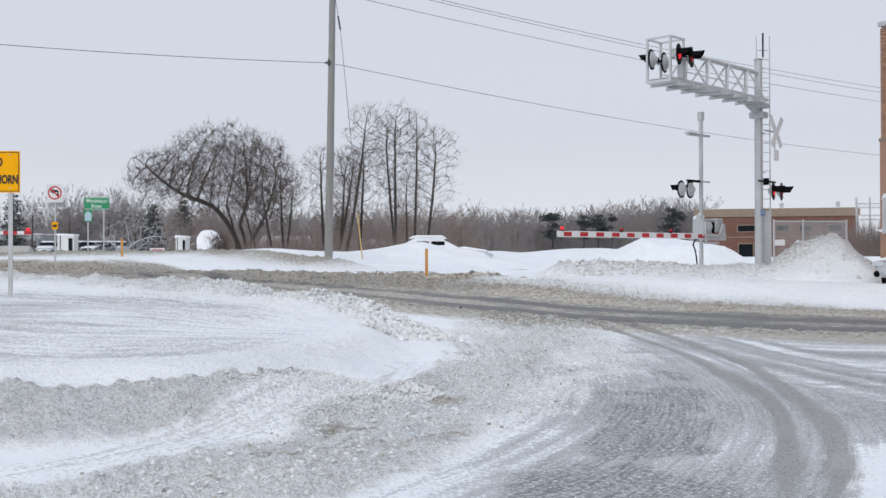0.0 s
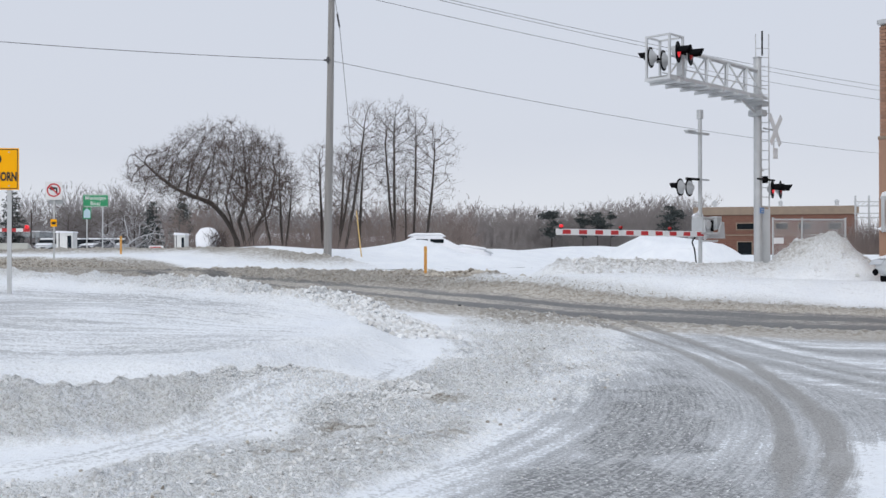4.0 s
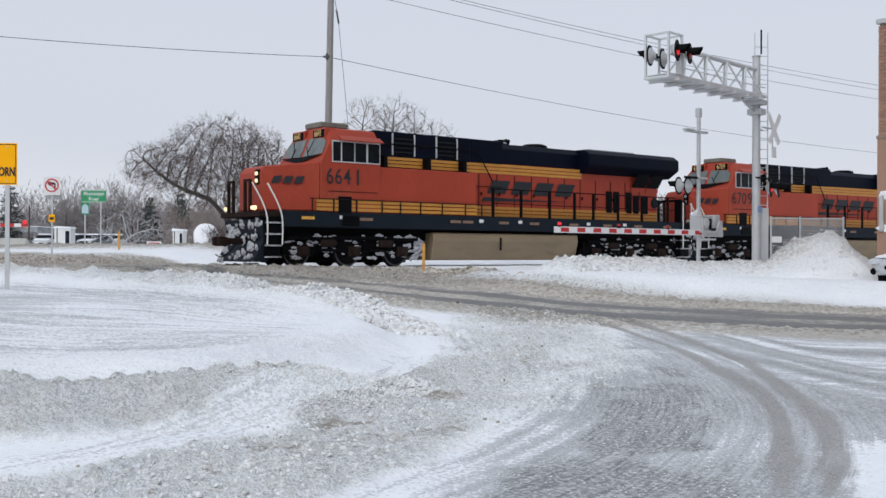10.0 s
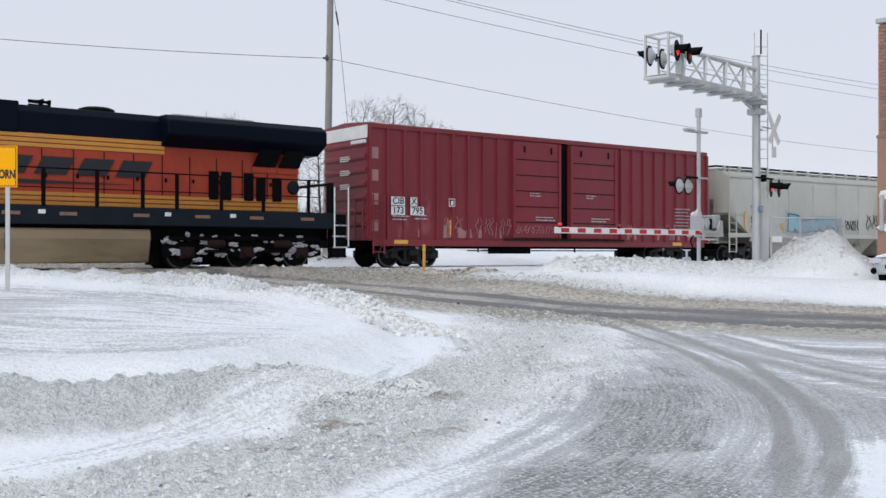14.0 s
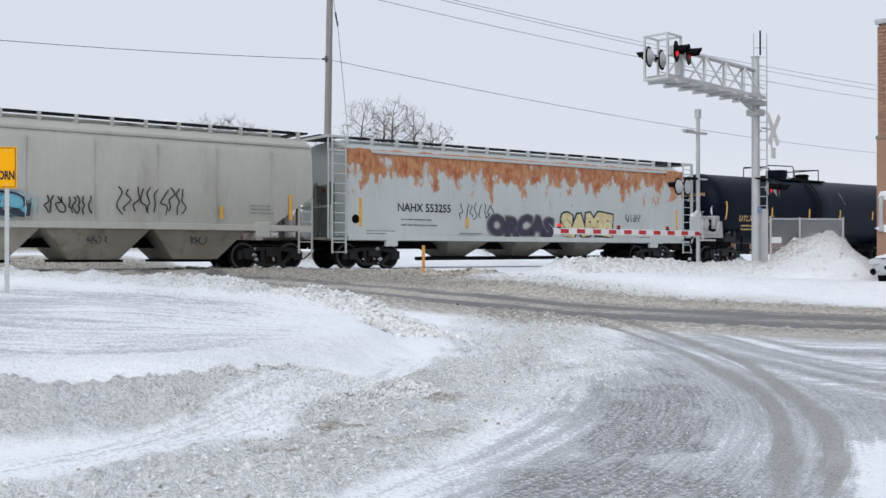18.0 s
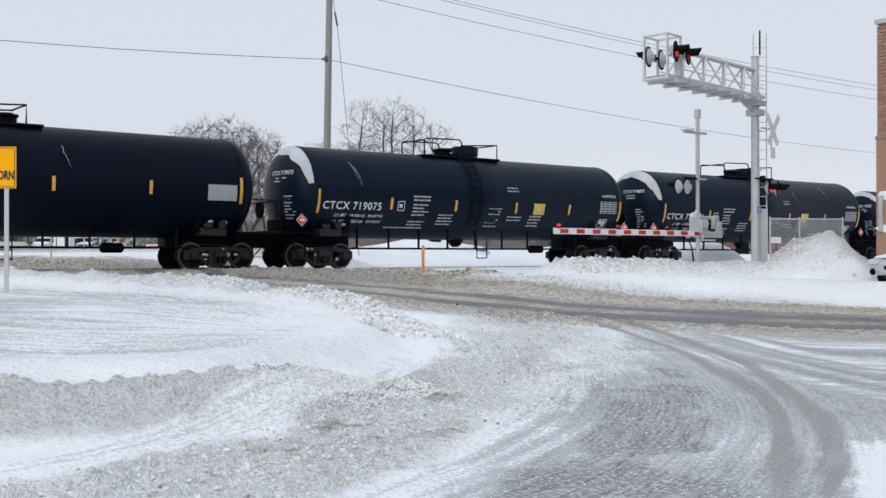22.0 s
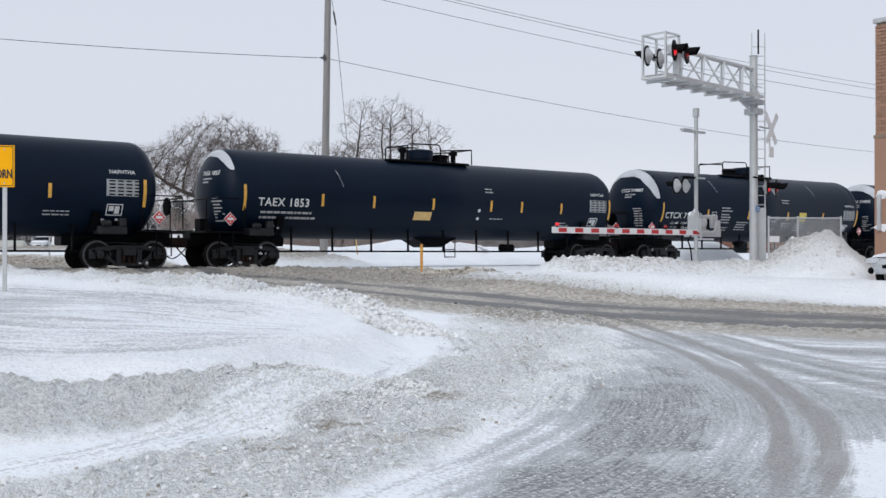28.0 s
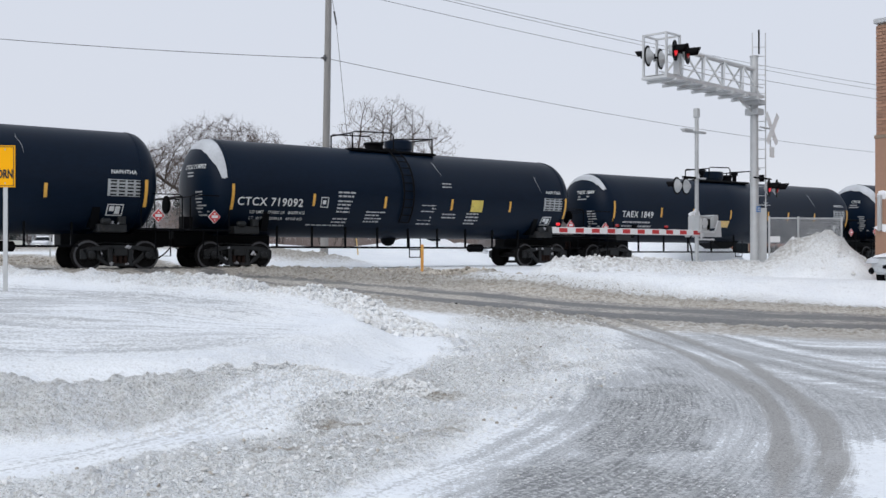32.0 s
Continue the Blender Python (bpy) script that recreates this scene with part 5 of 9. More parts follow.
        nb = part("number_board", Shape().box(-7.90, -7.68, sg * 0.72 - 0.36, sg * 0.72 + 0.36, 4.42, 4.64), M_BLACKM, car, bev=0.02)
        part("board_bezel", Shape().box(-7.86, -7.4, sg * 0.72 - 0.43, sg * 0.72 + 0.43, 4.36, 4.68), M_ORANGE, nb, bev=0.03)
        vs2, fs2 = flat_text(number, 0.27, 0.9)
        part("board_number", Shape().add([(-7.91, sg * 0.72 - a, 4.53 + b) for a, b in vs2], fs2), M_LETTER_Y, nb)
    # side windows in a grey surround
    for x0, x1 in ((-7.78, -7.48), (-7.42, -6.98), (-6.94, -6.62), (-6.56, -6.22)):
        fr = part("window_frame", Shape().box(x0 - 0.03, x1 + 0.03, -1.545, -1.50, 3.62, 4.30), M_ALU, car)
        part("pane", Shape().box(x0, x1, -1.555, -1.53, 3.66, 4.26), M_GLASS, fr)
    part("awning", Shape().add([(-7.55, -1.5, 4.42), (-6.2, -1.5, 4.42), (-6.2, -1.78, 4.28), (-7.55, -1.78, 4.28), (-7.55, -1.5, 4.45), (-6.2, -1.5, 4.45), (-6.2, -1.79, 4.31), (-7.55, -1.79, 4.31)],
                               [(0, 1, 2, 3), (4, 7, 6, 5), (2, 6, 7, 3), (0, 3, 7, 4), (1, 5, 6, 2)]), M_ORANGE, car)
    part("air_conditioner", Shape().box(-7.7, -6.7, -0.55, 0.55, 4.74, 4.95), M_HOPDIRT, car, bev=0.04)
    part("side_doorway", Shape().box(-7.55, -7.05, -1.56, -1.45, 1.86, 2.44), M_BLACKM, car)
    part("side_seam", Shape().box(-7.95, -6.25, -1.535, -1.515, 2.60, 2.625), M_RUSTY, car)
    lettering(car, number, -7.38, 3.10, 0.78, M_LETTER_K, y=-1.525, name="road_number", wide=0.84, gap=1.06)
    # emblem on the nose flank as slanted plain blocks
    for i in range(3):
        x0 = -9.85 + 0.36 * i
        sl = lambda xx: -0.82 - (xx + 10.15) * (0.68 / 1.9) - 0.012
        q = [(x0 + 0.05 * 0, 2.82), (x0 + 0.27, 2.86), (x0 + 0.36, 3.10), (x0 + 0.09, 3.07)]
        part("nose_emblem", Shape().add([(a, sl(a), b) for a, b in q], [(0, 1, 2, 3)]), M_LETTER_K, car)
    # lamps
    for z in (3.16, 2.92):
        part("headlight", Shape().lathe([(-10.24, 0.04), (-10.22, 0.065), (-10.1, 0.075)], 14, "x", (0, -0.55, z)), M_HEADLAMP if lit else M_GREYSTEN, car)
    part("headlight_housing", Shape().box(-10.18, -10.1, -0.70, -0.40, 2.78, 3.30), M_BLACKM, car, bev=0.02)
    for y in (-1.0, 1.0):
        part("ditch_light", Shape().lathe([(-10.62, 0.04), (-10.6, 0.068), (-10.45, 0.08)], 14, "x", (0, y, 1.98)), M_HEADLAMP if lit else M_GREYSTEN, car)
    # front platform, plough, steps, rails
    part("front_platform", Shape().box(-10.55, -9.7, -1.45, 1.45, 1.68, 1.86), M_RUSTY, car, bev=0.02)
    part("plough", Shape().prism([(-10.45, 1.6), (-10.35, 0.9), (-10.75, 0.18), (-10.15, 0.18), (-9.95, 1.6)], -1.35, 1.35), M_GREYP, car, bev=0.03)
    for i in range(44):
        lz = rng.uniform(0.25, 1.55)
        lump(car, (-10.42 - max(0.0, 0.9 - lz) * 0.45, rng.uniform(-1.3, 1.2), lz), rng.uniform(0.06, 0.2), rng, flat=rng.uniform(0.8, 1.9), wide=0.35)
    for sg, x0 in ((-1, -9.75), (1, 10.3)):
        st = part("step_well", Shape().box(min(x0, x0 + sg * 0.55), max(x0, x0 + sg * 0.55), -1.42, -1.1, 0.35, 1.86), M_BLACKP, car)
        for z in (0.32, 0.70, 1.08, 1.46):
            part("step_tread", Shape().box(min(x0, x0 + sg * 0.55), max(x0, x0 + sg * 0.55), -1.53, -1.15, z, z + 0.05), M_CAKED, st)
        for dx in (0.0, 0.56):
            part("grab_rail", Shape().tube(smooth3([(x0 + sg * dx, -1.56, 0.75), (x0 + sg * dx, -1.56, 1.6), (x0 + sg * (dx + 0.15), -1.5, 2.15), (x0 + sg * (dx + 0.45), -1.35, 2.8)] if sg < 0 else [(x0 + dx, -1.56, 0.75), (x0 + dx, -1.56, 2.8)]), 0.026, 6), M_WHITEP, car)
    for y in (-0.62, 0.62):
        part("end_rail", Shape().box(-10.6, -10.5, y - 0.22, y - 0.14, 1.85, 2.95).box(-10.6, -10.5, y + 0.14, y + 0.22, 1.85, 2.95).box(-10.6, -10.54, y - 0.2, y + 0.2, 2.85, 2.95), M_RUSTY, car)
    part("rear_end_rail", Shape().box(10.25, 10.33, -1.45, -1.1, 1.9, 2.95).box(10.25, 10.33, 1.1, 1.45, 1.9, 2.95).box(10.25, 10.3, -1.4, 1.4, 2.85, 2.95), M_BLACKM, car)
    # hood: wide electrical cab, then the narrow engine hood
    part("equipment_cabinet", Shape().box(-6.15, -1.7, -1.47, 1.47, 1.9, 3.55), M_ORANGE, car, bev=0.02)
    part("cabinet_top", Shape().box(-6.15, -1.7, -1.08, 1.08, 3.55, 4.74), M_NAVY, car, bev=0.04)
    for z in (3.62, 3.75, 3.88):
        part("stripe", Shape().box(-6.1, -1.72, -1.105, -1.075, z, z + 0.10), M_YELLOW, car)
    for x0 in (-5.35, -3.35):
        vent = part("vent_grille", Shape().box(x0, x0 + 0.95, -1.11, -1.08, 4.06, 4.62), M_BLACKM, car)
        for i in range(4):
            part("louvre", Shape().box(x0 + 0.04, x0 + 0.91, -1.14, -1.10, 4.12 + 0.13 * i, 4.16 + 0.13 * i), M_GREYP, vent)
        for xx in (x0 - 0.03, x0 + 0.95):
            part("vent_post", Shape().box(xx, xx + 0.04, -1.14, -1.08, 4.04, 4.68), M_ALU, vent)
    for x in (-5.95, -4.0, -2.3):
        part("bracket", Shape().box(x, x + 0.14, -1.45, -1.05, 3.52, 3.98), M_BLACKM, car)
    part("roof_rail", Shape().tube([(-6.0, -1.16, 4.35), (-1.4, -1.16, 4.35), (-0.6, -1.12, 3.3)], 0.025, 6), M_BLACKM, car)
    part("engine_hood", Shape().box(-1.7, 9.2, -0.98, 0.98, 1.9, 4.02), M_ORANGE, car, bev=0.02)
    part("hood_roof", Shape().prism([(-0.98, 4.02), (-0.98, 4.5), (-0.75, 4.68), (0.75, 4.68), (0.98, 4.5), (0.98, 4.02)], -1.7, 9.2, "x"), M_NAVY, car, bev=0.02)
    part("hood_shoulder", Shape().box(-1.75, 0.0, -1.04, 1.04, 4.0, 4.74), M_NAVY, car, bev=0.03)
    for z in (3.62, 3.76, 3.90):
        part("stripe", Shape().box(-1.68, 4.4, -1.005, -0.97, z, z + 0.105), M_YELLOW, car)
    for z in (1.94, 2.08, 2.22):
        part("stripe", Shape().box(-8.4, -1.72, -1.53, -1.46, z, z + 0.10), M_YELLOW, car)
        part("stripe", Shape().box(-1.68, 9.15, -1.005, -0.97, z, z + 0.10), M_YELLOW, car)
    for x in [-1.2 + 0.92 * i for i in range(11)]:
        part("hood_door_seam", Shape().box(x, x + 0.025, -1.0, -0.975, 1.95, 3.58), M_RUSTY, car)
        part("door_latch", Shape().box(x + 0.1, x + 0.16, -1.02, -0.97, 2.75, 2.87), M_BLACKM, car)
    # emblem of the owner as plain slanted blocks over a long wedge
    for i in range(4):
        x0, w = -0.78 + 1.2 * i, 1.08
        q = [(x0, 2.84), (x0 + w - 0.15, 2.84), (x0 + w + 0.12, 3.36), (x0 + 0.27, 3.36)]
        em = part("side_emblem", Shape().add([(a, -1.014, b) for a, b in q], [(0, 1, 2, 3)]), M_LETTER_K, car)
    part("emblem_wedge", Shape().add([(-1.1, -1.014, 2.52), (-0.95, -1.014, 2.68), (3.6, -1.014, 2.62)], [(0, 1, 2)]), M_LETTER_K, car)
    # radiator wings and rear
    wing = Shape().prism([(-1.0, 3.86), (-1.56, 4.16), (-1.56, 4.52), (-1.25, 4.68), (1.25, 4.68), (1.56, 4.52), (1.56, 4.16), (1.0, 3.86)], 4.3, 10.0, "x")
    part("radiator_wing", wing, M_NAVY, car, bev=0.03)
    part("radiator_snow", Shape().box(4.6, 7.4, -1.2, 1.2, 4.68, 4.72), M_GREYSTEN, car)
    for x0, x1 in ((7.45, 8.3), (8.4, 9.2)):
        part("intake", Shape().add([(x0, -1.03, 3.40), (x1, -1.03, 3.40), (x1 + 0.15, -1.28, 3.97), (x0 + 0.15, -1.28, 3.97)], [(0, 1, 2, 3)]), M_BLACKM, car)
        part("intake_panel", Shape().box(x0, x1, -1.02, -0.97, 3.2, 3.38), M_ORANGE, car)
    for x0 in (5.9, 6.35, 7.15, 7.6, 8.2):
        part("louvre_door", Shape().box(x0, x0 + 0.34, -1.02, -0.97, 2.25, 3.05 + 0.12 * (x0 < 7.3)), M_BLACKM, car)
    part("hose_reel", Shape().lathe([(-1.06, 0.2), (-1.0, 0.24)], 14, "y", (9.0, 0, 2.75)), M_GREYP, car)
    part("exhaust_stack", Shape().lathe([(4.6, 0.55), (4.8, 0.55), (4.86, 0.4)], 18, "z", (2.6, 0, 0)), M_BLACKM, car)
    horn = part("horn", Shape().box(0.55, 1.2, -0.05, 0.05, 4.66, 4.82), M_BLACKM, car)
    for y, x, ln in ((-0.15, 0.5, 0.45), (0.0, 0.7, 0.5), (0.15, 0.6, 0.4)):
        part("trumpet", Shape().lathe([(x, 0.03), (x + ln * 0.7, 0.04), (x + ln, 0.09)], 10, "x", (0, y, 4.9)), M_BLACKM, horn)
    # side handrails
    for x in (-0.9, 0.55, 2.1, 3.5, 4.6, 6.1, 7.6, 9.3):
        part("rail_post", Shape().box(x - 0.05, x + 0.05, -1.54, -1.47, 1.88, 3.0), M_BLACKM, car)
    for x in (-8.6, -7.75, -6.9, -6.1, -5.3, -4.4, -3.4, -2.3, -1.5):
        part("rail_post", Shape().box(x - 0.02, x + 0.02, -1.56, -1.53, 1.88, 2.34), M_RUSTY, car)
    part("handrail", Shape().tube([(-1.0, -1.52, 2.98), (9.8, -1.52, 2.98)], 0.025, 6), M_BLACKM, car)
    part("handrail", Shape().tube([(-1.0, -1.52, 2.42), (9.8, -1.52, 2.42)], 0.018, 6), M_BLACKM, car)
    part("handrail", Shape().tube([(-8.7, -1.55, 2.34), (-1.0, -1.55, 2.34)], 0.018, 6), M_RUSTY, car)
    part("hood_handrail", Shape().tube([(-2.5, -1.15, 3.08), (0.0, -1.05, 3.08)], 0.02, 6), M_RUSTY, car)
    for x in (-9.0, -6.9, -3.0, -2.4, -0.6, 1.0, 3.2, 5.2, 7.1, 9.0):
        part("sill_marker", Shape().box(x, x + 0.5, -1.535, -1.51, 1.62, 1.72), M_REFLECT if x < -8.5 else M_DULLPLATE, car)
    for x in (-7.5, -1.6, 0.4, 4.2, 6.4):
        part("sill_label", Shape().box(x, x + 0.2, -1.535, -1.51, 1.66, 1.78), M_LETTER, car)
    part("jack_pad", Shape().box(-7.4, -6.8, -1.56, -1.5, 1.42, 1.78), M_BLACKP, car, bev=0.02)
    for x in (-4.4, 4.4):
        part("sand_pipe", Shape().tube([(x, -1.3, 1.4), (x + 0.1, -1.25, 0.7), (x, -0.9, 0.2)], 0.03, 6), M_UNDER, car)
    for i in range(5):
        lump(car, (-4.3 + rng.uniform(-0.3, 0.3), -1.25, rng.uniform(0.3, 1.1)), rng.uniform(0.10, 0.2), rng, 0.5)
    # the cab end sits further forward and the roofs a little higher than the hood's plain boxes
    def reach(x):
        f = max(0.0, min(1.0, (-6.2 - x) / 0.9))
        return x - 0.36 * f
    for ob in car.children_recursive:
        if ob.name.startswith(("bogie", "wheelset")) or ob.parent.name.startswith("bogie"):
            continue
        if ob.name.startswith("snow_lump"):
            ob.location.x = reach(ob.location.x)
            continue
        for v in ob.data.vertices:
            v.co.x = reach(v.co.x)
            v.co.z += 0.17 * max(0.0, min(1.0, (v.co.z - 4.0) / 0.7))
    return car


locomotive(-73.7, "6641", True, 11)
locomotive(-51.48, "6709", False, 12)


# ---- the red boxcar ----
def boxcar(place):
    rng = random.Random(21)
    car = car_thing("boxcar", place, "faded red high-cube boxcar, one plug door ajar", "boxcar")
    h, y = 9.3, 1.46
    part("body", Shape().box(-h, 0.02, -y, y, 0.98, 5.1).box(0.5, h, -y, y, 0.98, 5.1).box(0.02, 0.5, -y + 0.35, y, 0.98, 5.1), M_BOXRED, car)
    part("doorway", Shape().box(0.02, 0.5, -y + 0.05, -y + 0.3, 1.05, 4.9), M_BLACKM, car)
    part("roof", Shape().prism([(-1.52, 5.08), (-1.50, 5.16), (0, 5.26), (1.50, 5.16), (1.52, 5.08)], -h - 0.03, h + 0.03, "x"), M_BOXRED, car)
    for i in range(7):
        x = -8 + i * 2.6
        part("roof_snow", Shape().lathe([(0, 0.5), (0.03, 0.45), (0.06, 0.2)], 10, "z", (x + rng.uniform(-0.5, 0.5), -0.7, 5.2)), M_SNOWTHING, car)
    part("side_sill", Shape().box(-h + 0.2, h - 0.2, -1.52, -1.42, 0.78, 1.02), M_BOXRED, car, bev=0.01)
    part("side_sill", Shape().box(-h + 0.2, h - 0.2, 1.42, 1.52, 0.78, 1.02), M_BOXRED, car, bev=0.01)
    part("center_sill", Shape().box(-h - 0.5, h + 0.5, -0.35, 0.35, 0.7, 1.0), M_BLACKP, car)
    part("top_chord", Shape().box(-h, h, -1.53, -1.44, 4.98, 5.12), M_BOXRED, car, bev=0.01)
    # posts on the side, panels of the doors
    xs = [-h + 0.03 + 0.74 * i for i in range(9)] + [3.55 + 0.715 * i for i in range(9)]
    for x in xs:
        part("side_post", Shape().prism([(x, -1.455), (x + 0.015, -1.545), (x + 0.10, -1.545), (x + 0.115, -1.455)], 1.02, 5.0, "z"), M_BOXRED, car)
    for x0, x1 in ((-2.62, 0.02), (0.5, 3.3)):
        door = part("plug_door", Shape().box(x0 + 0.04, x1 - 0.02, -1.56, -1.44, 1.12, 4.92), M_BOXRED, car, bev=0.015)
        for xx in (x0 + 0.04, x1 - 0.16):
            part("door_post", Shape().box(xx, xx + 0.12, -1.60, -1.55, 1.12, 4.92), M_BOXRED, door)
        for xx in (x0 + 0.6, x1 - 0.6):
            part("lock_bar", Shape().box(xx, xx + 0.05, -1.615, -1.58, 4.5, 4.75), M_BLACKM, door)
        for i in range(5):
            part("door_seam", Shape().box(x0 + 0.16, x1 - 0.16, -1.57, -1.555, 1.72 + 0.62 * i, 1.76 + 0.62 * i), M_RUSTY, door)
        part("door_track", Shape().box(x0 - 0.4, x1 + 0.4, -1.60, -1.52, 1.02, 1.10), M_RUSTY, car)
        bars(car, broken_print(x0 + 1.2, 1.95, 2, 1.1, 0.06, 0.11, rng) + broken_print(x0 + 0.9, 2.9, 2, 0.6, 0.05, 0.1, rng), M_LETTER, y=-1.60)
        squiggle(car, x0 + 0.2, 1.45, x1 - x0 - 0.5, 0.30, 14, M_FADED, -1.565, 7 + int(x0), 0.012)
    for x in xs:
        part("post_rust", Shape().box(x + 0.118, x + 0.132, -1.466, -1.459, 1.05, 4.95), M_RUSTY, car)
    for i in range(26):
        x = rng.uniform(-h + 0.5, h - 0.5)
        if -2.8 < x < 3.4:
            continue
        part("scuff", Shape().add([(x, -1.467, 1.1), (x + rng.uniform(0.1, 0.5), -1.467, 1.1), (x + rng.uniform(0.1, 0.4), -1.467, 1.1 + rng.uniform(0.1, 0.5)), (x + 0.03, -1.467, 1.1 + rng.uniform(0.2, 0.8))], [(0, 1, 2, 3)]), M_FADED, car)
    # front end with horizontal corrugation and a white band
    for i in range(7):
        z = 1.55 + 0.48 * i
        part("end_rib", Shape().prism([(-h - 0.0, z - 0.13), (-h - 0.09, z - 0.04), (-h - 0.09, z + 0.04), (-h, z + 0.13)], -1.38, 1.38), M_BOXRED, car)
    part("end_band", Shape().box(-h - 0.03, -h + 0.004, -1.45, 1.45, 4.62, 5.08), M_WHITEP, car, "white band across the car end")
    part("end_label", Shape().box(-h - 0.1, -h - 0.03, -1.4, -0.5, 4.44, 4.56), M_LETTER, car)
    sh = Shape()
    for i, z in enumerate((4.0, 3.5, 3.0)):
        for k in range(3):
            sh.box(-h - 0.1, -h - 0.093, -0.35 - 0.1 * (k % 2), 0.25, z - 0.07 * k - 0.02, z - 0.07 * k + 0.02)
    part("end_print", sh, M_LETTER, car)
    lad = Shape()
    for yy in (-1.35, -0.85):
        lad.box(-h - 0.16, -h - 0.12, yy - 0.02, yy + 0.02, 1.0, 2.5)
    for i in range(5):
        lad.box(-h - 0.16, -h - 0.12, -1.35, -0.85, 1.1 + 0.3 * i, 1.14 + 0.3 * i)
    part("end_ladder", lad, M_BOXRED, car)
    lad = Shape()
    for xx in (-h + 0.15, -h + 0.62):
        lad.box(xx - 0.02, xx + 0.02, -1.62, -1.58, 0.5, 2.6)
    for i in range(6):
        lad.box(-h + 0.15, -h + 0.62, -1.62, -1.58, 0.55 + 0.36 * i, 0.59 + 0.36 * i)
    part("side_ladder", lad, M_BOXRED, car)
    # marks on white panels, faded patches
    for (x, z, w, words) in ((-8.05, 2.40, 0.6, "CIB"), (-7.35, 2.40, 0.3, "X"), (-8.05, 2.06, 0.6, "173"), (-7.2, 2.06, 0.6, "795")):
        pn = part("mark_panel", Shape().box(x - w / 2, x + w / 2, -1.552, -1.54, z - 0.155, z + 0.155), M_LETTER, car)
        lettering(car, words, x, z, 0.34, M_LETTER_K, y=-1.552, name="mark_letters")
    for z in (4.1, 3.3, 2.45, 1.5):
        part("faded_patch", Shape().box(-h + 0.18, -h + 0.45, -1.468, -1.462, z - 0.2, z + 0.2), M_FADED, car)
    for x in (-7.9, 7.2):
        part("yellow_panel", Shape().box(x - 0.3, x + 0.3, -1.53, -1.522, 0.86, 1.0), M_REFLECT, car)
    bars(car, broken_print(-8.3, 1.86, 2, 0.8, 0.06, 0.12, rng) + broken_print(-7.3, 1.9, 2, 0.6, 0.06, 0.12, rng) + broken_print(7.0, 2.5, 7, 1.1, 0.06, 0.15, rng, 0.1), M_LETTER, y=-1.545)
    bars(car, [(-5.75, 2.55, 0.3, 0.03), (-5.75, 2.28, 0.3, 0.03), (-5.75, 2.415, 0.03, 0.3), (-5.48, 2.415, 0.03, 0.3), (-5.65, 2.4, 0.12, 0.16)], M_LETTER, y=-1.545, name="stencil_box")
    for x in (-5.9, -4.4, -3.4):
        squiggle(car, x, 1.55, 0.9, 0.6, 5, M_FADED, -1.47, int(x * 10) % 50, 0.014)
    squiggle(car, 3.6, 1.5, 3.0, 0.35, 14, M_FADED, -1.47, 19, 0.012)
    for x in (-5.6, 4.3):
        part("reflector", Shape().box(x - 0.05, x + 0.05, -1.475, -1.462, 1.2, 1.75), M_REFLECT, car)
    for sg in (-1, 1):
        bogie(car, sg * 7.1)
        coupler(car, sg * (h + 0.35), sg)
    part("brake_rigging", Shape().tube([(-4.5, -1.1, 0.62), (4.5, -1.1, 0.62)], 0.025, 5).box(-2.4, -0.8, -0.6, 0.2, 0.5, 0.8), M_BLACKP, car)
    for x in (-4, -1.5, 1.2, 4.1):
        part("pipe_hanger", Shape().box(x, x + 0.05, -1.12, -1.08, 0.55, 0.85), M_BLACKP, car)
    return car


M_FADED = mat("faded_pinkish_paint", (0.33, 0.17, 0.17), 0.7, dark=0.8, scale=4)
boxcar(-30.4)


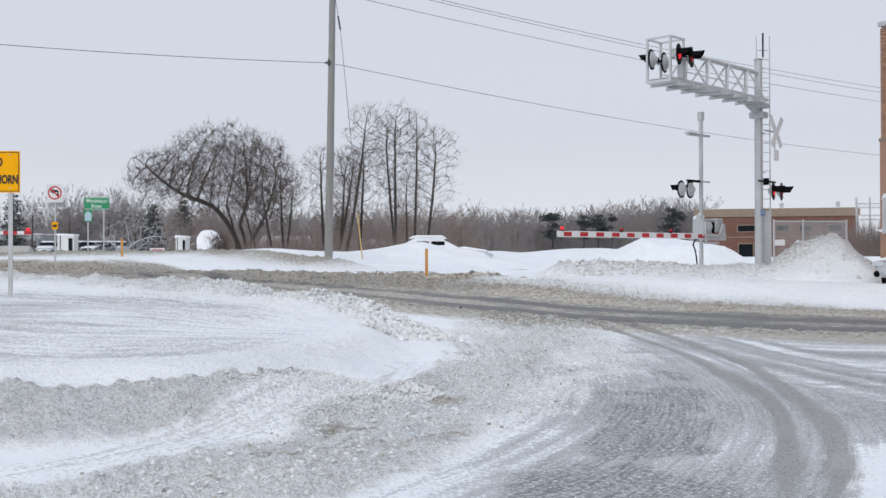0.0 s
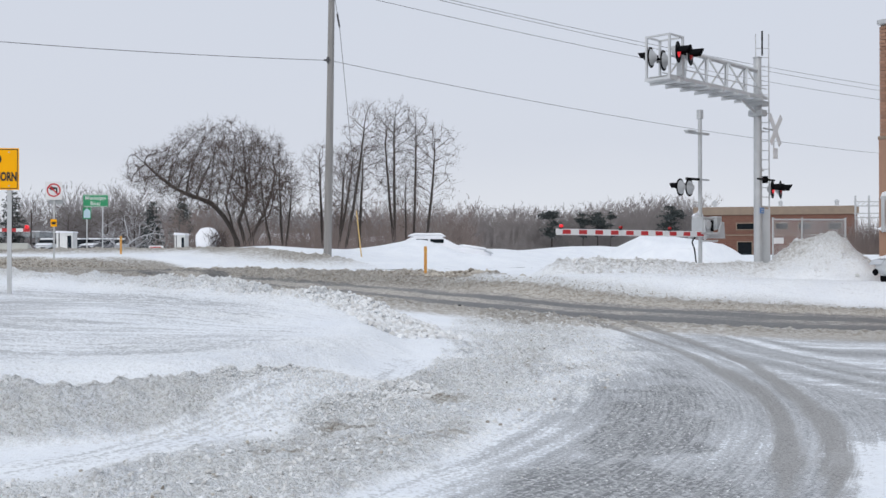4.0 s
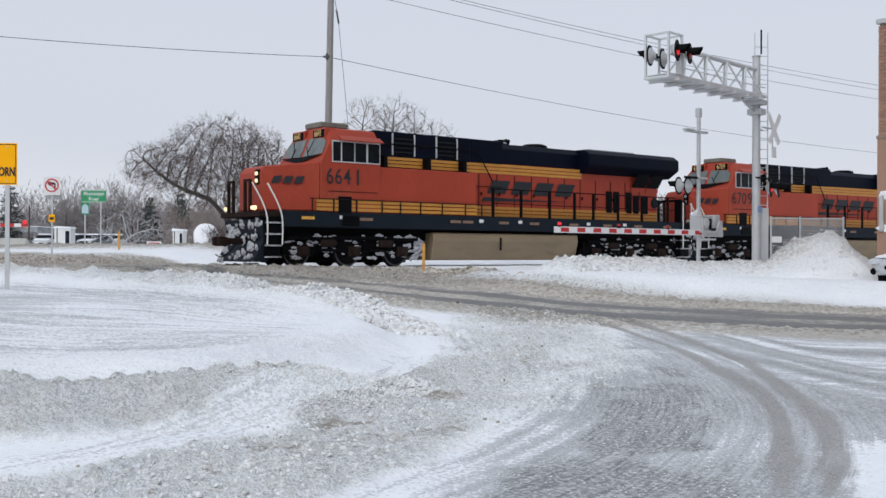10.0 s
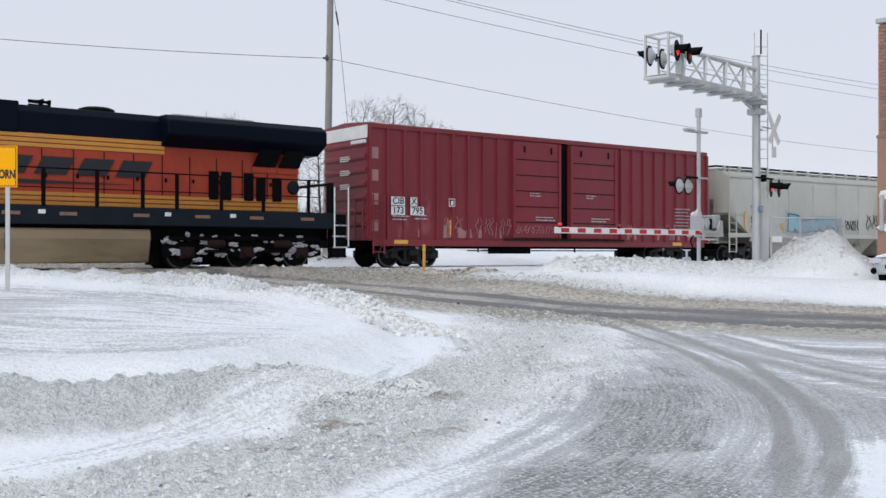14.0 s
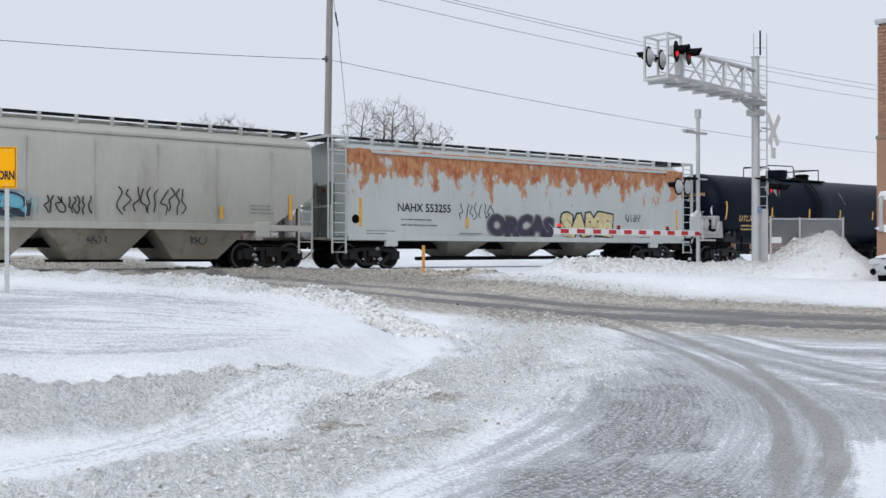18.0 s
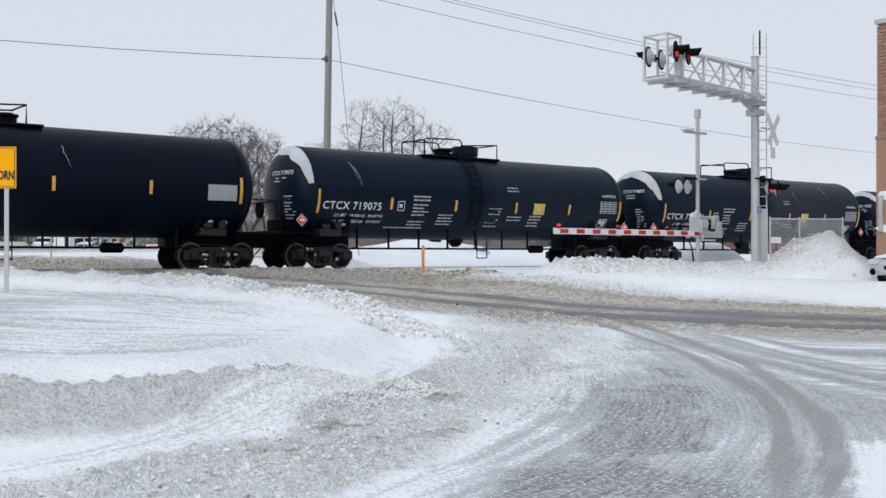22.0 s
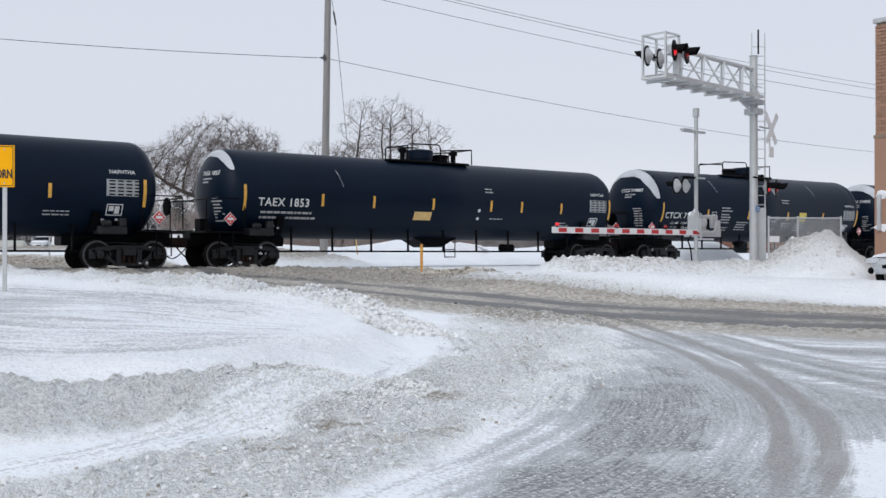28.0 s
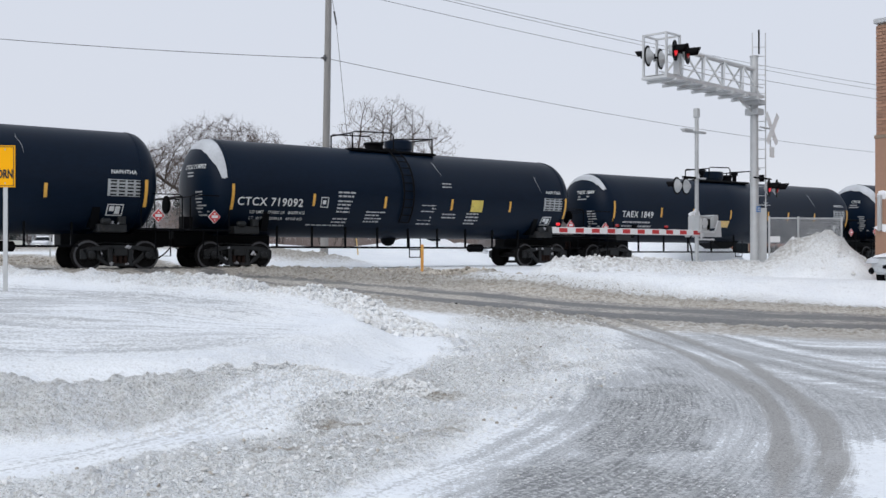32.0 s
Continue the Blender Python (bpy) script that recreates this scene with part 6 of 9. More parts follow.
# ---- covered hoppers ----
def rust_material():
    """Pale grey paint that has rusted through in a ragged band under the roof edge."""
    m = mat("pale_grey_paint_with_rust_runs", (0.46, 0.49, 0.48), 0.55, dark=0.9, scale=0.7, fine=8, stretch=(1, 1, 0.3))
    n, k = m.node_tree.nodes, m.node_tree.links.new
    b = n["Principled BSDF"]
    old = b.inputs["Base Color"].links[0].from_socket
    co, sep = n.new("ShaderNodeTexCoord"), n.new("ShaderNodeSeparateXYZ")
    k(co.outputs["Object"], sep.inputs[0])
    mp, runs = n.new("ShaderNodeMapping"), n.new("ShaderNodeTexNoise")
    mp.inputs["Scale"].default_value = (1.5, 1, 0.75)
    runs.inputs["Scale"].default_value, runs.inputs["Detail"].default_value, runs.inputs["Roughness"].default_value = 1.25, 9, 0.66
    k(co.outputs["Object"], mp.inputs["Vector"])
    k(mp.outputs[0], runs.inputs["Vector"])
    band = n.new("ShaderNodeValToRGB")
    el = band.color_ramp.elements
    el[0].position, el[0].color = 0.0, (0.0, 0, 0, 1)
    el[1].position, el[1].color = 1.0, (0.0, 0, 0, 1)
    for p_, c in ((0.30, 0.08), (0.50, 0.24), (0.64, 0.48), (0.76, 0.72), (0.88, 0.82), (0.90, 0.70), (0.92, 0.2)):
        e = el.new(p_)
        e.color = (c, c, c, 1)
    mr = n.new("ShaderNodeMapRange")
    mr.inputs["From Min"].default_value, mr.inputs["From Max"].default_value = 1.0, 4.6
    k(sep.outputs["Z"], mr.inputs["Value"])
    k(mr.outputs[0], band.inputs[0])
    ad = n.new("ShaderNodeMath")
    ad.operation = "MULTIPLY_ADD"
    k(runs.outputs["Fac"], ad.inputs[0])
    ad.inputs[1].default_value = 2.3
    lowered = n.new("ShaderNodeMath")
    lowered.operation = "SUBTRACT"
    k(band.outputs[0], lowered.inputs[0])
    lowered.inputs[1].default_value = 1.15
    k(lowered.outputs[0], ad.inputs[2])
    edge = n.new("ShaderNodeValToRGB")
    edge.color_ramp.elements[0].position, edge.color_ramp.elements[0].color = 0.42, (0, 0, 0, 1)
    edge.color_ramp.elements[1].position, edge.color_ramp.elements[1].color = 0.56, (1, 1, 1, 1)
    k(ad.outputs[0], edge.inputs[0])
    rust, mx = n.new("ShaderNodeValToRGB"), n.new("ShaderNodeMix")
    rust.color_ramp.elements[0].position, rust.color_ramp.elements[0].color = 0.35, (0.31, 0.080, 0.028, 1)
    rust.color_ramp.elements[1].position, rust.color_ramp.elements[1].color = 0.62, (0.44, 0.22, 0.10, 1)
    fine = n.new("ShaderNodeTexNoise")
    fine.inputs["Scale"].default_value, fine.inputs["Detail"].default_value = 5, 8
    k(mp.outputs[0], fine.inputs["Vector"])
    k(fine.outputs["Fac"], rust.inputs[0])
    mx.data_type = "RGBA"
    k(edge.outputs[0], mx.inputs["Factor"])
    k(old, mx.inputs[6])
    k(rust.outputs[0], mx.inputs[7])
    k(mx.outputs[2], b.inputs["Base Color"])
    return m


def hopper(place, rusty):
    rng = random.Random(31 + rusty)
    car = car_thing("hopper_car", place, "pale grey covered hopper car with rust runs and graffiti" if rusty else "weathered grey covered hopper car with graffiti, snow on top", "hopper car")
    paint = rust_material() if rusty else M_GREYHOP
    plain = M_LGREYHOP if rusty else M_GREYHOP
    h = 8.9
    bulge = 0.0 if rusty else 0.07
    low = 1.15 if rusty else 1.42
    sect = [(-1.50, low), (-1.53 - bulge * 0.6, low + 0.8), (-1.53 - bulge, 2.9), (-1.52 - bulge * 0.5, 3.8), (-1.45, 4.18), (-1.05, 4.44), (-0.5, 4.52)]
    sect = sect + [(-a, b) for a, b in reversed(sect)]
    slope = 2.4 if rusty else 1.5
    # the body: its ends lean inward below, as slope sheets
    body = Shape()
    rings = []
    for x, cut in ((-h + 0.05, 0.0), (-h + 0.06 + slope, 1.0), (h - 0.06 - slope, 1.0), (h - 0.05, 0.0)):
        rings.append([(x, yy, z if cut else max(z, 3.0 if rusty else 2.45)) for yy, z in sect])
    k = len(sect)
    body.add([p for r_ in rings for p in r_], [(i + q * k, (i + 1) % k + q * k, (i + 1) % k + (q + 1) * k, i + (q + 1) * k) for q in range(3) for i in range(k)] + [tuple(range(k)), tuple(range(3 * k, 4 * k))])
    part("body", body, paint, car, smooth=True)
    if rusty:
        # flat outer side sheets that run on past the slope sheets
        for sg in (-1, 1):
            part("side_sheet", Shape().prism([(h, low), (h, 4.22), (h - 0.95, 4.24), (h - 1.2, 3.9), (h - 3.1, low)], sg * 1.535 - 0.012, sg * 1.535 + 0.012), paint, car)
            part("side_sheet", Shape().prism([(-h, low), (-h, 4.22), (-h + 0.95, 4.24), (-h + 1.2, 3.9), (-h + 3.1, low)], sg * 1.535 - 0.012, sg * 1.535 + 0.012), paint, car)
        part("end_panel", Shape().box(-h - 0.02, -h + 0.02, -1.5, -0.75, low, 4.2).box(-h - 0.02, -h + 0.02, 0.75, 1.5, low, 4.2).box(-h - 0.02, -h + 0.02, -0.8, 0.8, 3.0, 4.3), plain, car)
        for xx in (-h + 0.35,):
            part("end_hole", Shape().lathe([(-1.56, 0.02), (-1.552, 0.16)], 16, "y", (xx, 0, 1.75)), M_BLACKM, car)
    else:
        for sg in (-1, 1):
            part("end_sheet", Shape().prism([(-h + 0.15, 2.0), (-h + 0.15, 2.95), (-h + 0.7, 2.9), (-h + 1.5, 2.35), (-h + 1.62, 1.62), (-h + 1.45, 1.55)], sg * 1.40 - 0.01, sg * 1.40 + 0.01), M_HOPDIRT, car)
        # thin dark sheet added along the slope for the shade under the end
        part("slope_shadow_sheet", Shape().prism([(-h + 0.1, 2.42), (-h + 1.45, 1.45), (-h + 1.55, 1.45), (-h + 0.2, 2.46)], -1.38, 1.38), M_HOPDIRT, car)
    part("side_sill", Shape().box(-h + 0.05, h - 0.05, -1.56, -1.46, low - 0.14, low + 0.06), plain, car, bev=0.015)
    part("side_sill", Shape().box(-h + 0.05, h - 0.05, 1.46, 1.56, low - 0.14, low + 0.06), plain, car, bev=0.015)
    part("center_sill", Shape().box(-h - 0.5, h + 0.5, -0.3, 0.3, 0.72, 1.0), M_UNDER, car)
    part("top_rib", Shape().box(-h + 0.1, h - 0.1, -1.52, -1.42, 4.10, 4.20), plain, car, bev=0.015)
    # running boards and hatches on the roof
    for y in (-0.72, 0.72):
        part("running_board", Shape().box(-h - 0.15, h + 0.15, y - 0.24, y + 0.24, 4.66, 4.70), M_GREYP, car)
    for i in range(17):
        x = -h + 0.3 + i * (2 * h - 0.6) / 16
        part("board_bracket", Shape().box(x - 0.04, x + 0.04, -1.12, -0.98, 4.40, 4.68), plain, car)
    part("hatch_cover", Shape().prism([(-0.42, 4.5), (-0.38, 4.64), (0.38, 4.64), (0.42, 4.5)], -h + 0.6, h - 0.6, "x"), plain, car)
    if not rusty:
        for i in range(9):
            x = rng.uniform(-h + 1, h - 1)
            part("roof_snow", Shape().lathe([(4.70, 0.35), (4.74, 0.3), (4.78, 0.1)], 9, "z", (x, -0.72, 0)), M_SNOWTHING, car)
        for i in range(8):
            x = -6.4 + 1.95 * i
            part("sheet_seam", Shape().box(x, x + 0.025, -1.612, -1.56, 1.55, 3.95), M_GREYHOP, car)
    # chutes
    for x in ((-4.9, -1.65, 1.65, 4.9) if not rusty else (-3.3, 0.05, 3.35)):
        wt, wb, zb = (1.62, 0.75, 0.34) if not rusty else (1.05, 0.42, 0.42)
        ch = Shape()
        top = [(x - wt, -1.44), (x + wt, -1.44), (x + wt, 1.44), (x - wt, 1.44)]
        bot = [(x - wb, -0.95 if not rusty else -0.5), (x + wb, -0.95 if not rusty else -0.5), (x + wb, 0.95 if not rusty else 0.5), (x - wb, 0.95 if not rusty else 0.5)]
        ch.add([(a, b, low - 0.08) for a, b in top] + [(a, b, zb) for a, b in bot], [(0, 1, 5, 4), (1, 2, 6, 5), (2, 3, 7, 6), (3, 0, 4, 7), (4, 5, 6, 7), (0, 3, 2, 1)])
        c_ = part("chute", ch, M_HOPDIRT if rusty else M_GREYDUST, car, bev=0.02)
        part("gate_slide", Shape().box(x - wb - 0.12, x + wb + 0.12, -1.0 if not rusty else -0.6, 1.0 if not rusty else 0.6, zb - 0.06, zb + 0.02), M_UNDER, c_)
        if not rusty:
            squiggle(car, x - 0.35, 0.95, 0.6, 0.22, 4, M_GRAF_LINE, -1.32, int(x * 3) % 17, 0.014)
    if rusty:
        part("air_pipe", Shape().tube([(-5.6, -1.05, 0.36), (5.4, -1.05, 0.40)], 0.07, 8), M_UNDER, car)
    # end frames, ladders, platforms
    for sg in (-1, 1):
        xe = sg * (h + 0.75)
        part("end_platform", Shape().box(min(sg * (h - 0.3), xe), max(sg * (h - 0.3), xe), -1.45, 1.45, 1.02, 1.10), plain if rusty else M_HOPDIRT, car)
        sh = Shape()
        xs_ = (sg * (h + 0.05), sg * (h + 0.6)) if rusty else (sg * (h - 0.55), sg * (h - 0.05))
        for xx in xs_:
            sh.box(xx - 0.025, xx + 0.025, -1.57, -1.52, 0.55, 4.6 if rusty or sg < 0 and xx == xs_[1] else 2.4)
        for i in range(7 if not rusty else 12):
            z = 0.58 + 0.34 * i
            sh.box(min(xs_), max(xs_), -1.57, -1.53, z, z + 0.03)
        part("side_ladder", sh, plain, car)
        sh = Shape()
        for yy in (-1.5, 1.5):
            sh.box(xe - 0.03 if sg > 0 else xe, xe if sg > 0 else xe + 0.03, yy - 0.04, yy + 0.04, 1.05, 4.62 if rusty else 2.2)
        sh.box(xe - 0.03, xe + 0.03, -1.5, 1.5, 4.55 if rusty else 2.15, 4.64 if rusty else 2.22)
        if rusty:
            sh.box(min(xe, sg * h), max(xe, sg * h), -1.53, -1.47, 4.56, 4.64).box(min(xe, sg * h), max(xe, sg * h), -1.53, -1.47, 4.1, 4.16)
        part("end_post", sh, plain, car)
        xw = xe if rusty else sg * (h + 0.12)
        part("end_walk", Shape().box(min(xw, sg * (h - 0.2)), max(xw, sg * (h - 0.2)), -0.95, 0.95, 4.64, 4.70), M_GREYP, car)
        part("inner_post", Shape().box(sg * h - 0.05, sg * h + 0.05, -0.6, -0.45, 1.0, 3.1).box(sg * h - 0.05, sg * h + 0.05, 0.45, 0.6, 1.0, 3.1), M_HOPDIRT, car)
        bogie(car, sg * 7.55)
        coupler(car, sg * (h + 0.5), sg)
        part("bolster_plate", Shape().box(sg * 7.0 - 0.25, sg * 7.0 + 0.25, -1.57, -1.4, low - 0.35, low + 0.15), plain, car, bev=0.02)
    # marks
    if rusty:
        lettering(car, "NAHX 553255", -5.55, 2.2, 0.42, M_LETTER_K, y=-1.54, name="reporting_mark", wide=0.95)
        bars(car, broken_print(-6.6, 1.78, 2, 1.9, 0.07, 0.2, rng), M_LETTER_G, y=-1.54)
        bars(car, broken_print(-8.1, 1.35, 2, 1.3, 0.05, 0.1, rng) + broken_print(-3.9, 1.3, 2, 1.2, 0.05, 0.1, rng) + broken_print(6.0, 1.35, 2, 1.6, 0.05, 0.1, rng), M_LETTER_G, y=-1.54)
        squiggle(car, -3.9, 2.15, 1.7, 0.55, 8, M_LETTER_K, -1.54, 3, 0.014)
        bubbles(car, "ORCAS", -2.6, 1.62, 3.6, 0.95, M_GRAF_DARK, M_LETTER_G, -1.547)
        bubbles(car, "SAME", 1.25, 1.74, 3.2, 1.12, M_GRAF_CREAM, M_GRAF_LINE, -1.547)
        squiggle(car, 5.2, 2.05, 0.9, 0.3, 6, M_LETTER_K, -1.54, 8, 0.014)
        for x, t in ((-8.35, 1.0), (-3.55, 0.0), (8.5, 1.0)):
            part("reflector", Shape().box(x - 0.06, x + 0.06, -1.556, -1.548, 1.5, 2.5 if t else 1.9), M_REFLECT, car)
    else:
        lettering(car, "TILX", -6.95, 2.62, 0.42, M_LETTER_K, y=-1.605, name="reporting_mark")
        lettering(car, "570203", -6.8, 2.12, 0.40, M_LETTER_K, y=-1.605, name="car_number")
        bars(car, broken_print(-7.4, 1.78, 2, 1.1, 0.05, 0.15, rng), M_LETTER_G, y=-1.60)
        bubbles(car, "Rewa", -4.8, 2.0, 4.6, 1.15, M_GRAF_BLUE, M_GRAF_LINE, -1.60, M_GRAF_HAZE)
        squiggle(car, 0.0, 1.95, 1.4, 0.5, 9, M_LETTER_K, -1.60, 12, 0.022)
        squiggle(car, 2.1, 2.15, 2.3, 0.75, 10, M_LETTER_K, -1.60, 13, 0.02)
        for x, t in ((-7.75, 1), (-4.95, 0), (5.5, 0), (8.0, 1)):
            part("reflector", Shape().box(x - 0.06, x + 0.06, -1.612, -1.604, 1.65, 2.5 if t else 2.05), M_REFLECT, car)
        bars(car, broken_print(6.5, 2.1, 3, 0.9, 0.04, 0.12, rng), M_LETTER_G, y=-1.60)
    return car


M_LETTER_G = mat("faded_grey_stencil", (0.17, 0.17, 0.17), 0.6, dark=0.8)
M_GREYDUST = mat("dusty_tan_chute_paint", (0.27, 0.245, 0.20), 0.7, dark=0.8, scale=1.5, dirt=(0.12, 0.11, 0.09), dirt_at=0.6)
hopper(-10.65, 0)
hopper(8.55, 1)


# ---- the crossing signals ----
def flasher(parent, m, lit, facing_name="flasher"):
    """A round black target with its lens, hood and cup at the back; it faces -y of its own space."""
    f = part(facing_name, Shape().lathe([(-0.012, 0.30), (0.012, 0.30)], 28, "y"), M_BLACKM, parent, "round black signal target with a red lens")
    f.matrix_basis = m
    part("lens", Shape().lathe([(-0.06, 0.03), (-0.05, 0.10), (-0.02, 0.145), (-0.013, 0.15)], 20, "y"), M_REDLAMP if lit else M_REDOFF, f, smooth=True)
    hood = Shape()
    arc = [radians(-10 + 200 * i / 12) for i in range(13)]
    pts = [(0.165 * math.cos(a), -0.012, 0.165 * math.sin(a)) for a in arc] + [(0.165 * math.cos(a), -0.26 - 0.12 * math.sin(max(0, min(math.pi, a))), 0.165 * math.sin(a)) for a in arc]
    pts += [(0.15 * math.cos(a), y, 0.15 * math.sin(a)) for (a, y) in zip(arc, [-0.012] * 13)] + [(0.15 * math.cos(a), -0.26 - 0.12 * math.sin(max(0, min(math.pi, a))), 0.15 * math.sin(a)) for a in arc]
    fs = []
    for i in range(12):
        fs += [(i, i + 1, i + 14, i + 13), (26 + i, 39 + i, 40 + i, 27 + i), (13 + i, 14 + i, 40 + i, 39 + i)]
    part("hood", hood.add(pts, fs), M_BLACKM, f)
    part("back_cup", Shape().lathe([(0.012, 0.24), (0.05, 0.22), (0.12, 0.12), (0.16, 0.08)], 20, "y"), M_GALV, f, smooth=True)
    return f


mast_at = (10.24, 34.0)
ARM_TURN = 225.8
signal = thing("cantilever_signal", pose(*mast_at, ground_z(*mast_at) - 0.15, 0, 0, ARM_TURN), "galvanised cantilever crossing signal with red flashing lamps", "crossing signal")
b0 = signal.location.z
WALK_Z, CHORD_Z, TOP_Z = 5.52 - b0, 6.50 - b0, 6.92 - b0
part("mast", Shape().tube([(0, 0, 0), (0, 0, TOP_Z)], 0.14, 20, 0.125), M_GALV, signal, smooth=True)
part("mast_cap", Shape().lathe([(TOP_Z, 0.145), (TOP_Z + 0.03, 0.15), (TOP_Z + 0.05, 0.08)], 20, "z"), M_GALV, signal)
part("base_flange", Shape().lathe([(0.0, 0.3), (0.25, 0.3), (0.27, 0.2)], 16, "z"), M_GALV, signal)
for y in (-0.36, 0.36):
    part("bottom_chord", Shape().box(0.1, 5.9, y - 0.05, y + 0.05, WALK_Z, WALK_Z + 0.09), M_ALU, signal)
    part("toe_rail", Shape().tube([(0.1, y, WALK_Z + 0.34), (5.1, y, WALK_Z + 0.34)], 0.018, 6), M_ALU, signal)
    for i in range(4):
        x = 0.25 + 1.2 * i
        part("truss_bar", Shape().tube([(x, y, WALK_Z + 0.05), (x + 0.55, y * 0.12, CHORD_Z)], 0.03, 6), M_ALU, signal)
        part("truss_bar", Shape().tube([(x + 0.55, y * 0.12, CHORD_Z), (x + 1.2, y, WALK_Z + 0.05)], 0.03, 6), M_ALU, signal)
part("top_chord", Shape().tube([(-0.05, 0, CHORD_Z), (5.1, 0, CHORD_Z + 0.02)], 0.075, 12), M_ALU, signal, smooth=True)
part("chord_plug", Shape().lathe([(5.1, 0.08), (5.13, 0.05)], 12, "x", (0, 0, CHORD_Z + 0.02)), M_GALV, signal)
for i in range(5):
    y = -0.26 + 0.13 * i
    part("deck_plank", Shape().box(0.2, 5.85, y - 0.055, y + 0.055, WALK_Z + 0.09, WALK_Z + 0.11), M_ALU, signal)
for i in range(7):
    x = 0.6 + 0.82 * i
    part("deck_bearer", Shape().box(x - 0.04, x + 0.04, -0.5, 0.5, WALK_Z - 0.08, WALK_Z), M_ALU, signal)
for x in (0.0,):
    part("clamp", Shape().box(-0.2, 0.25, -0.3, 0.3, WALK_Z - 0.18, WALK_Z - 0.02).box(-0.2, 0.2, -0.24, 0.24, WALK_Z - 0.5, WALK_Z - 0.3), M_GALV, signal, bev=0.02)
part("knee_brace", Shape().tube([(0.15, 0, WALK_Z - 0.4), (1.1, 0, WALK_Z - 0.05)], 0.04, 6), M_ALU, signal)
cage_top = 6.80 - b0
for x in (5.2, 5.9):
    for y in (-0.38, 0.38):
        part("cage_post", Shape().box(x - 0.03, x + 0.03, y - 0.03, y + 0.03, WALK_Z, cage_top), M_ALU, signal)
    part("cage_bar", Shape().box(x - 0.025, x + 0.025, -0.38, 0.38, cage_top - 0.05, cage_top), M_ALU, signal)
for y in (-0.38, 0.38):
    part("cage_bar", Shape().box(5.2, 5.9, y - 0.025, y + 0.025, cage_top - 0.05, cage_top), M_ALU, signal)
    part("cage_bar", Shape().box(5.2, 5.9, y - 0.02, y + 0.02, WALK_Z + 0.62, WALK_Z + 0.66), M_ALU, signal)
part("cage_floor", Shape().box(5.15, 5.95, -0.42, 0.42, WALK_Z - 0.02, WALK_Z + 0.05), M_ALU, signal)
# lamps on the arm: one pair faces the lot, one pair the far lanes
lamp_z = WALK_Z + 0.72
part("lamp_bar", Shape().tube([(5.05, 0.55, lamp_z), (5.85, 0.55, lamp_z)], 0.03, 8), M_BLACKM, signal)
part("lamp_stem", Shape().box(5.4, 5.5, 0.36, 0.55, WALK_Z + 0.1, lamp_z), M_GALV, signal)
flasher(signal, pose(5.14, 0.60, lamp_z, 0, 0, 198), False)
flasher(signal, pose(5.80, 0.60, lamp_z, 0, 0, 198), True)
part("lamp_bar", Shape().tube([(4.9, -0.3, lamp_z - 0.02), (5.9, -0.3, lamp_z - 0.02)], 0.03, 8), M_BLACKM, signal)
flasher(signal, pose(5.05, -0.35, lamp_z - 0.02, 0, 0, 16), False)
flasher(signal, pose(5.72, -0.35, lamp_z - 0.02, 0, 0, 16), False)
# lamps low on the mast, crossbuck, ladder, notices
low_z = 2.66 - b0
part("lamp_bar", Shape().tube([(0.4, 0.2, low_z + 0.3), (-0.75, 0.2, low_z + 0.3)], 0.03, 8), M_BLACKM, signal)
part("junction_box", Shape().lathe([(low_z + 0.2, 0.09), (low_z + 0.42, 0.09)], 12, "z", (-0.3, 0.1, 0)), M_BLACKM, signal)
flasher(signal, pose(-0.42, 0.30, low_z, 0, 0, 198), True)
flasher(signal, pose(-0.98, 0.30, low_z, 0, 0, 198), False)
cb = 4.62 - b0
for sg in (-1, 1):
    blade = part("crossbuck_blade", Shape().box(-0.61, 0.61, -0.006, 0.006, -0.115, 0.115), M_SIGNW, signal, "white crossbuck board", bev=0.004)
    blade.matrix_basis = pose(-0.72, 0.26 + 0.02 * sg, cb, 0, sg * 52, 0)
part("track_count_plate", Shape().box(-0.88, -0.56, 0.24, 0.26, cb - 0.95, cb - 0.6), M_SIGNW, signal)
part("crossbuck_arm", Shape().tube([(0, 0.2, cb), (-0.9, 0.2, cb)], 0.03, 6).tube([(-0.72, 0.2, cb), (-0.72, 0.2, cb - 0.9)], 0.02, 6), M_GALV, signal)
part("blue_notice", Shape().box(-0.12, 0.14, 0.145, 0.155, 1.86 - b0, 2.04 - b0), M_SIGNB, signal, "small blue emergency notice")
part("notice_print", Shape().box(-0.09, 0.11, 0.156, 0.16, 1.97 - b0, 2.0 - b0).box(-0.09, 0.11, 0.156, 0.16, 1.90 - b0, 1.93 - b0), M_LETTER, signal)
lad_a, lad_b = Vector((-0.143, -0.139, 0)), Vector((-0.443, 0.169, 0))
for p_ in (lad_a, lad_b):
    part("ladder_rail", Shape().tube([p_ + Vector((0, 0, 0.15)), p_ + Vector((0, 0, 7.75 - b0))], 0.022, 6), M_ALU, signal)
part("coiled_cable", Shape().tube([lad_a.lerp(lad_b, 0.5) + Vector((0, 0, z - b0)) for z in (7.05, 7.5, 7.85)], 0.03, 6), M_BLACKM, signal)
for i in range(25):
    z = 0.3 + 0.305 * i
    if z < 7.6 - b0:
        part("ladder_rung", Shape().tube([lad_a + Vector((0, 0, z)), lad_b + Vector((0, 0, z))], 0.014, 5), M_ALU, signal)
guard = part("ladder_guard", Shape().box(-0.02, 0.45, -0.05, -0.03, 0.35, 2.0 - b0), M_GALV, signal, "sheet-metal ladder guard")
guard.matrix_basis = Matrix.Translation(lad_a) @ Matrix.Rotation(math.atan2(0.308, -0.30), 4, "Z")
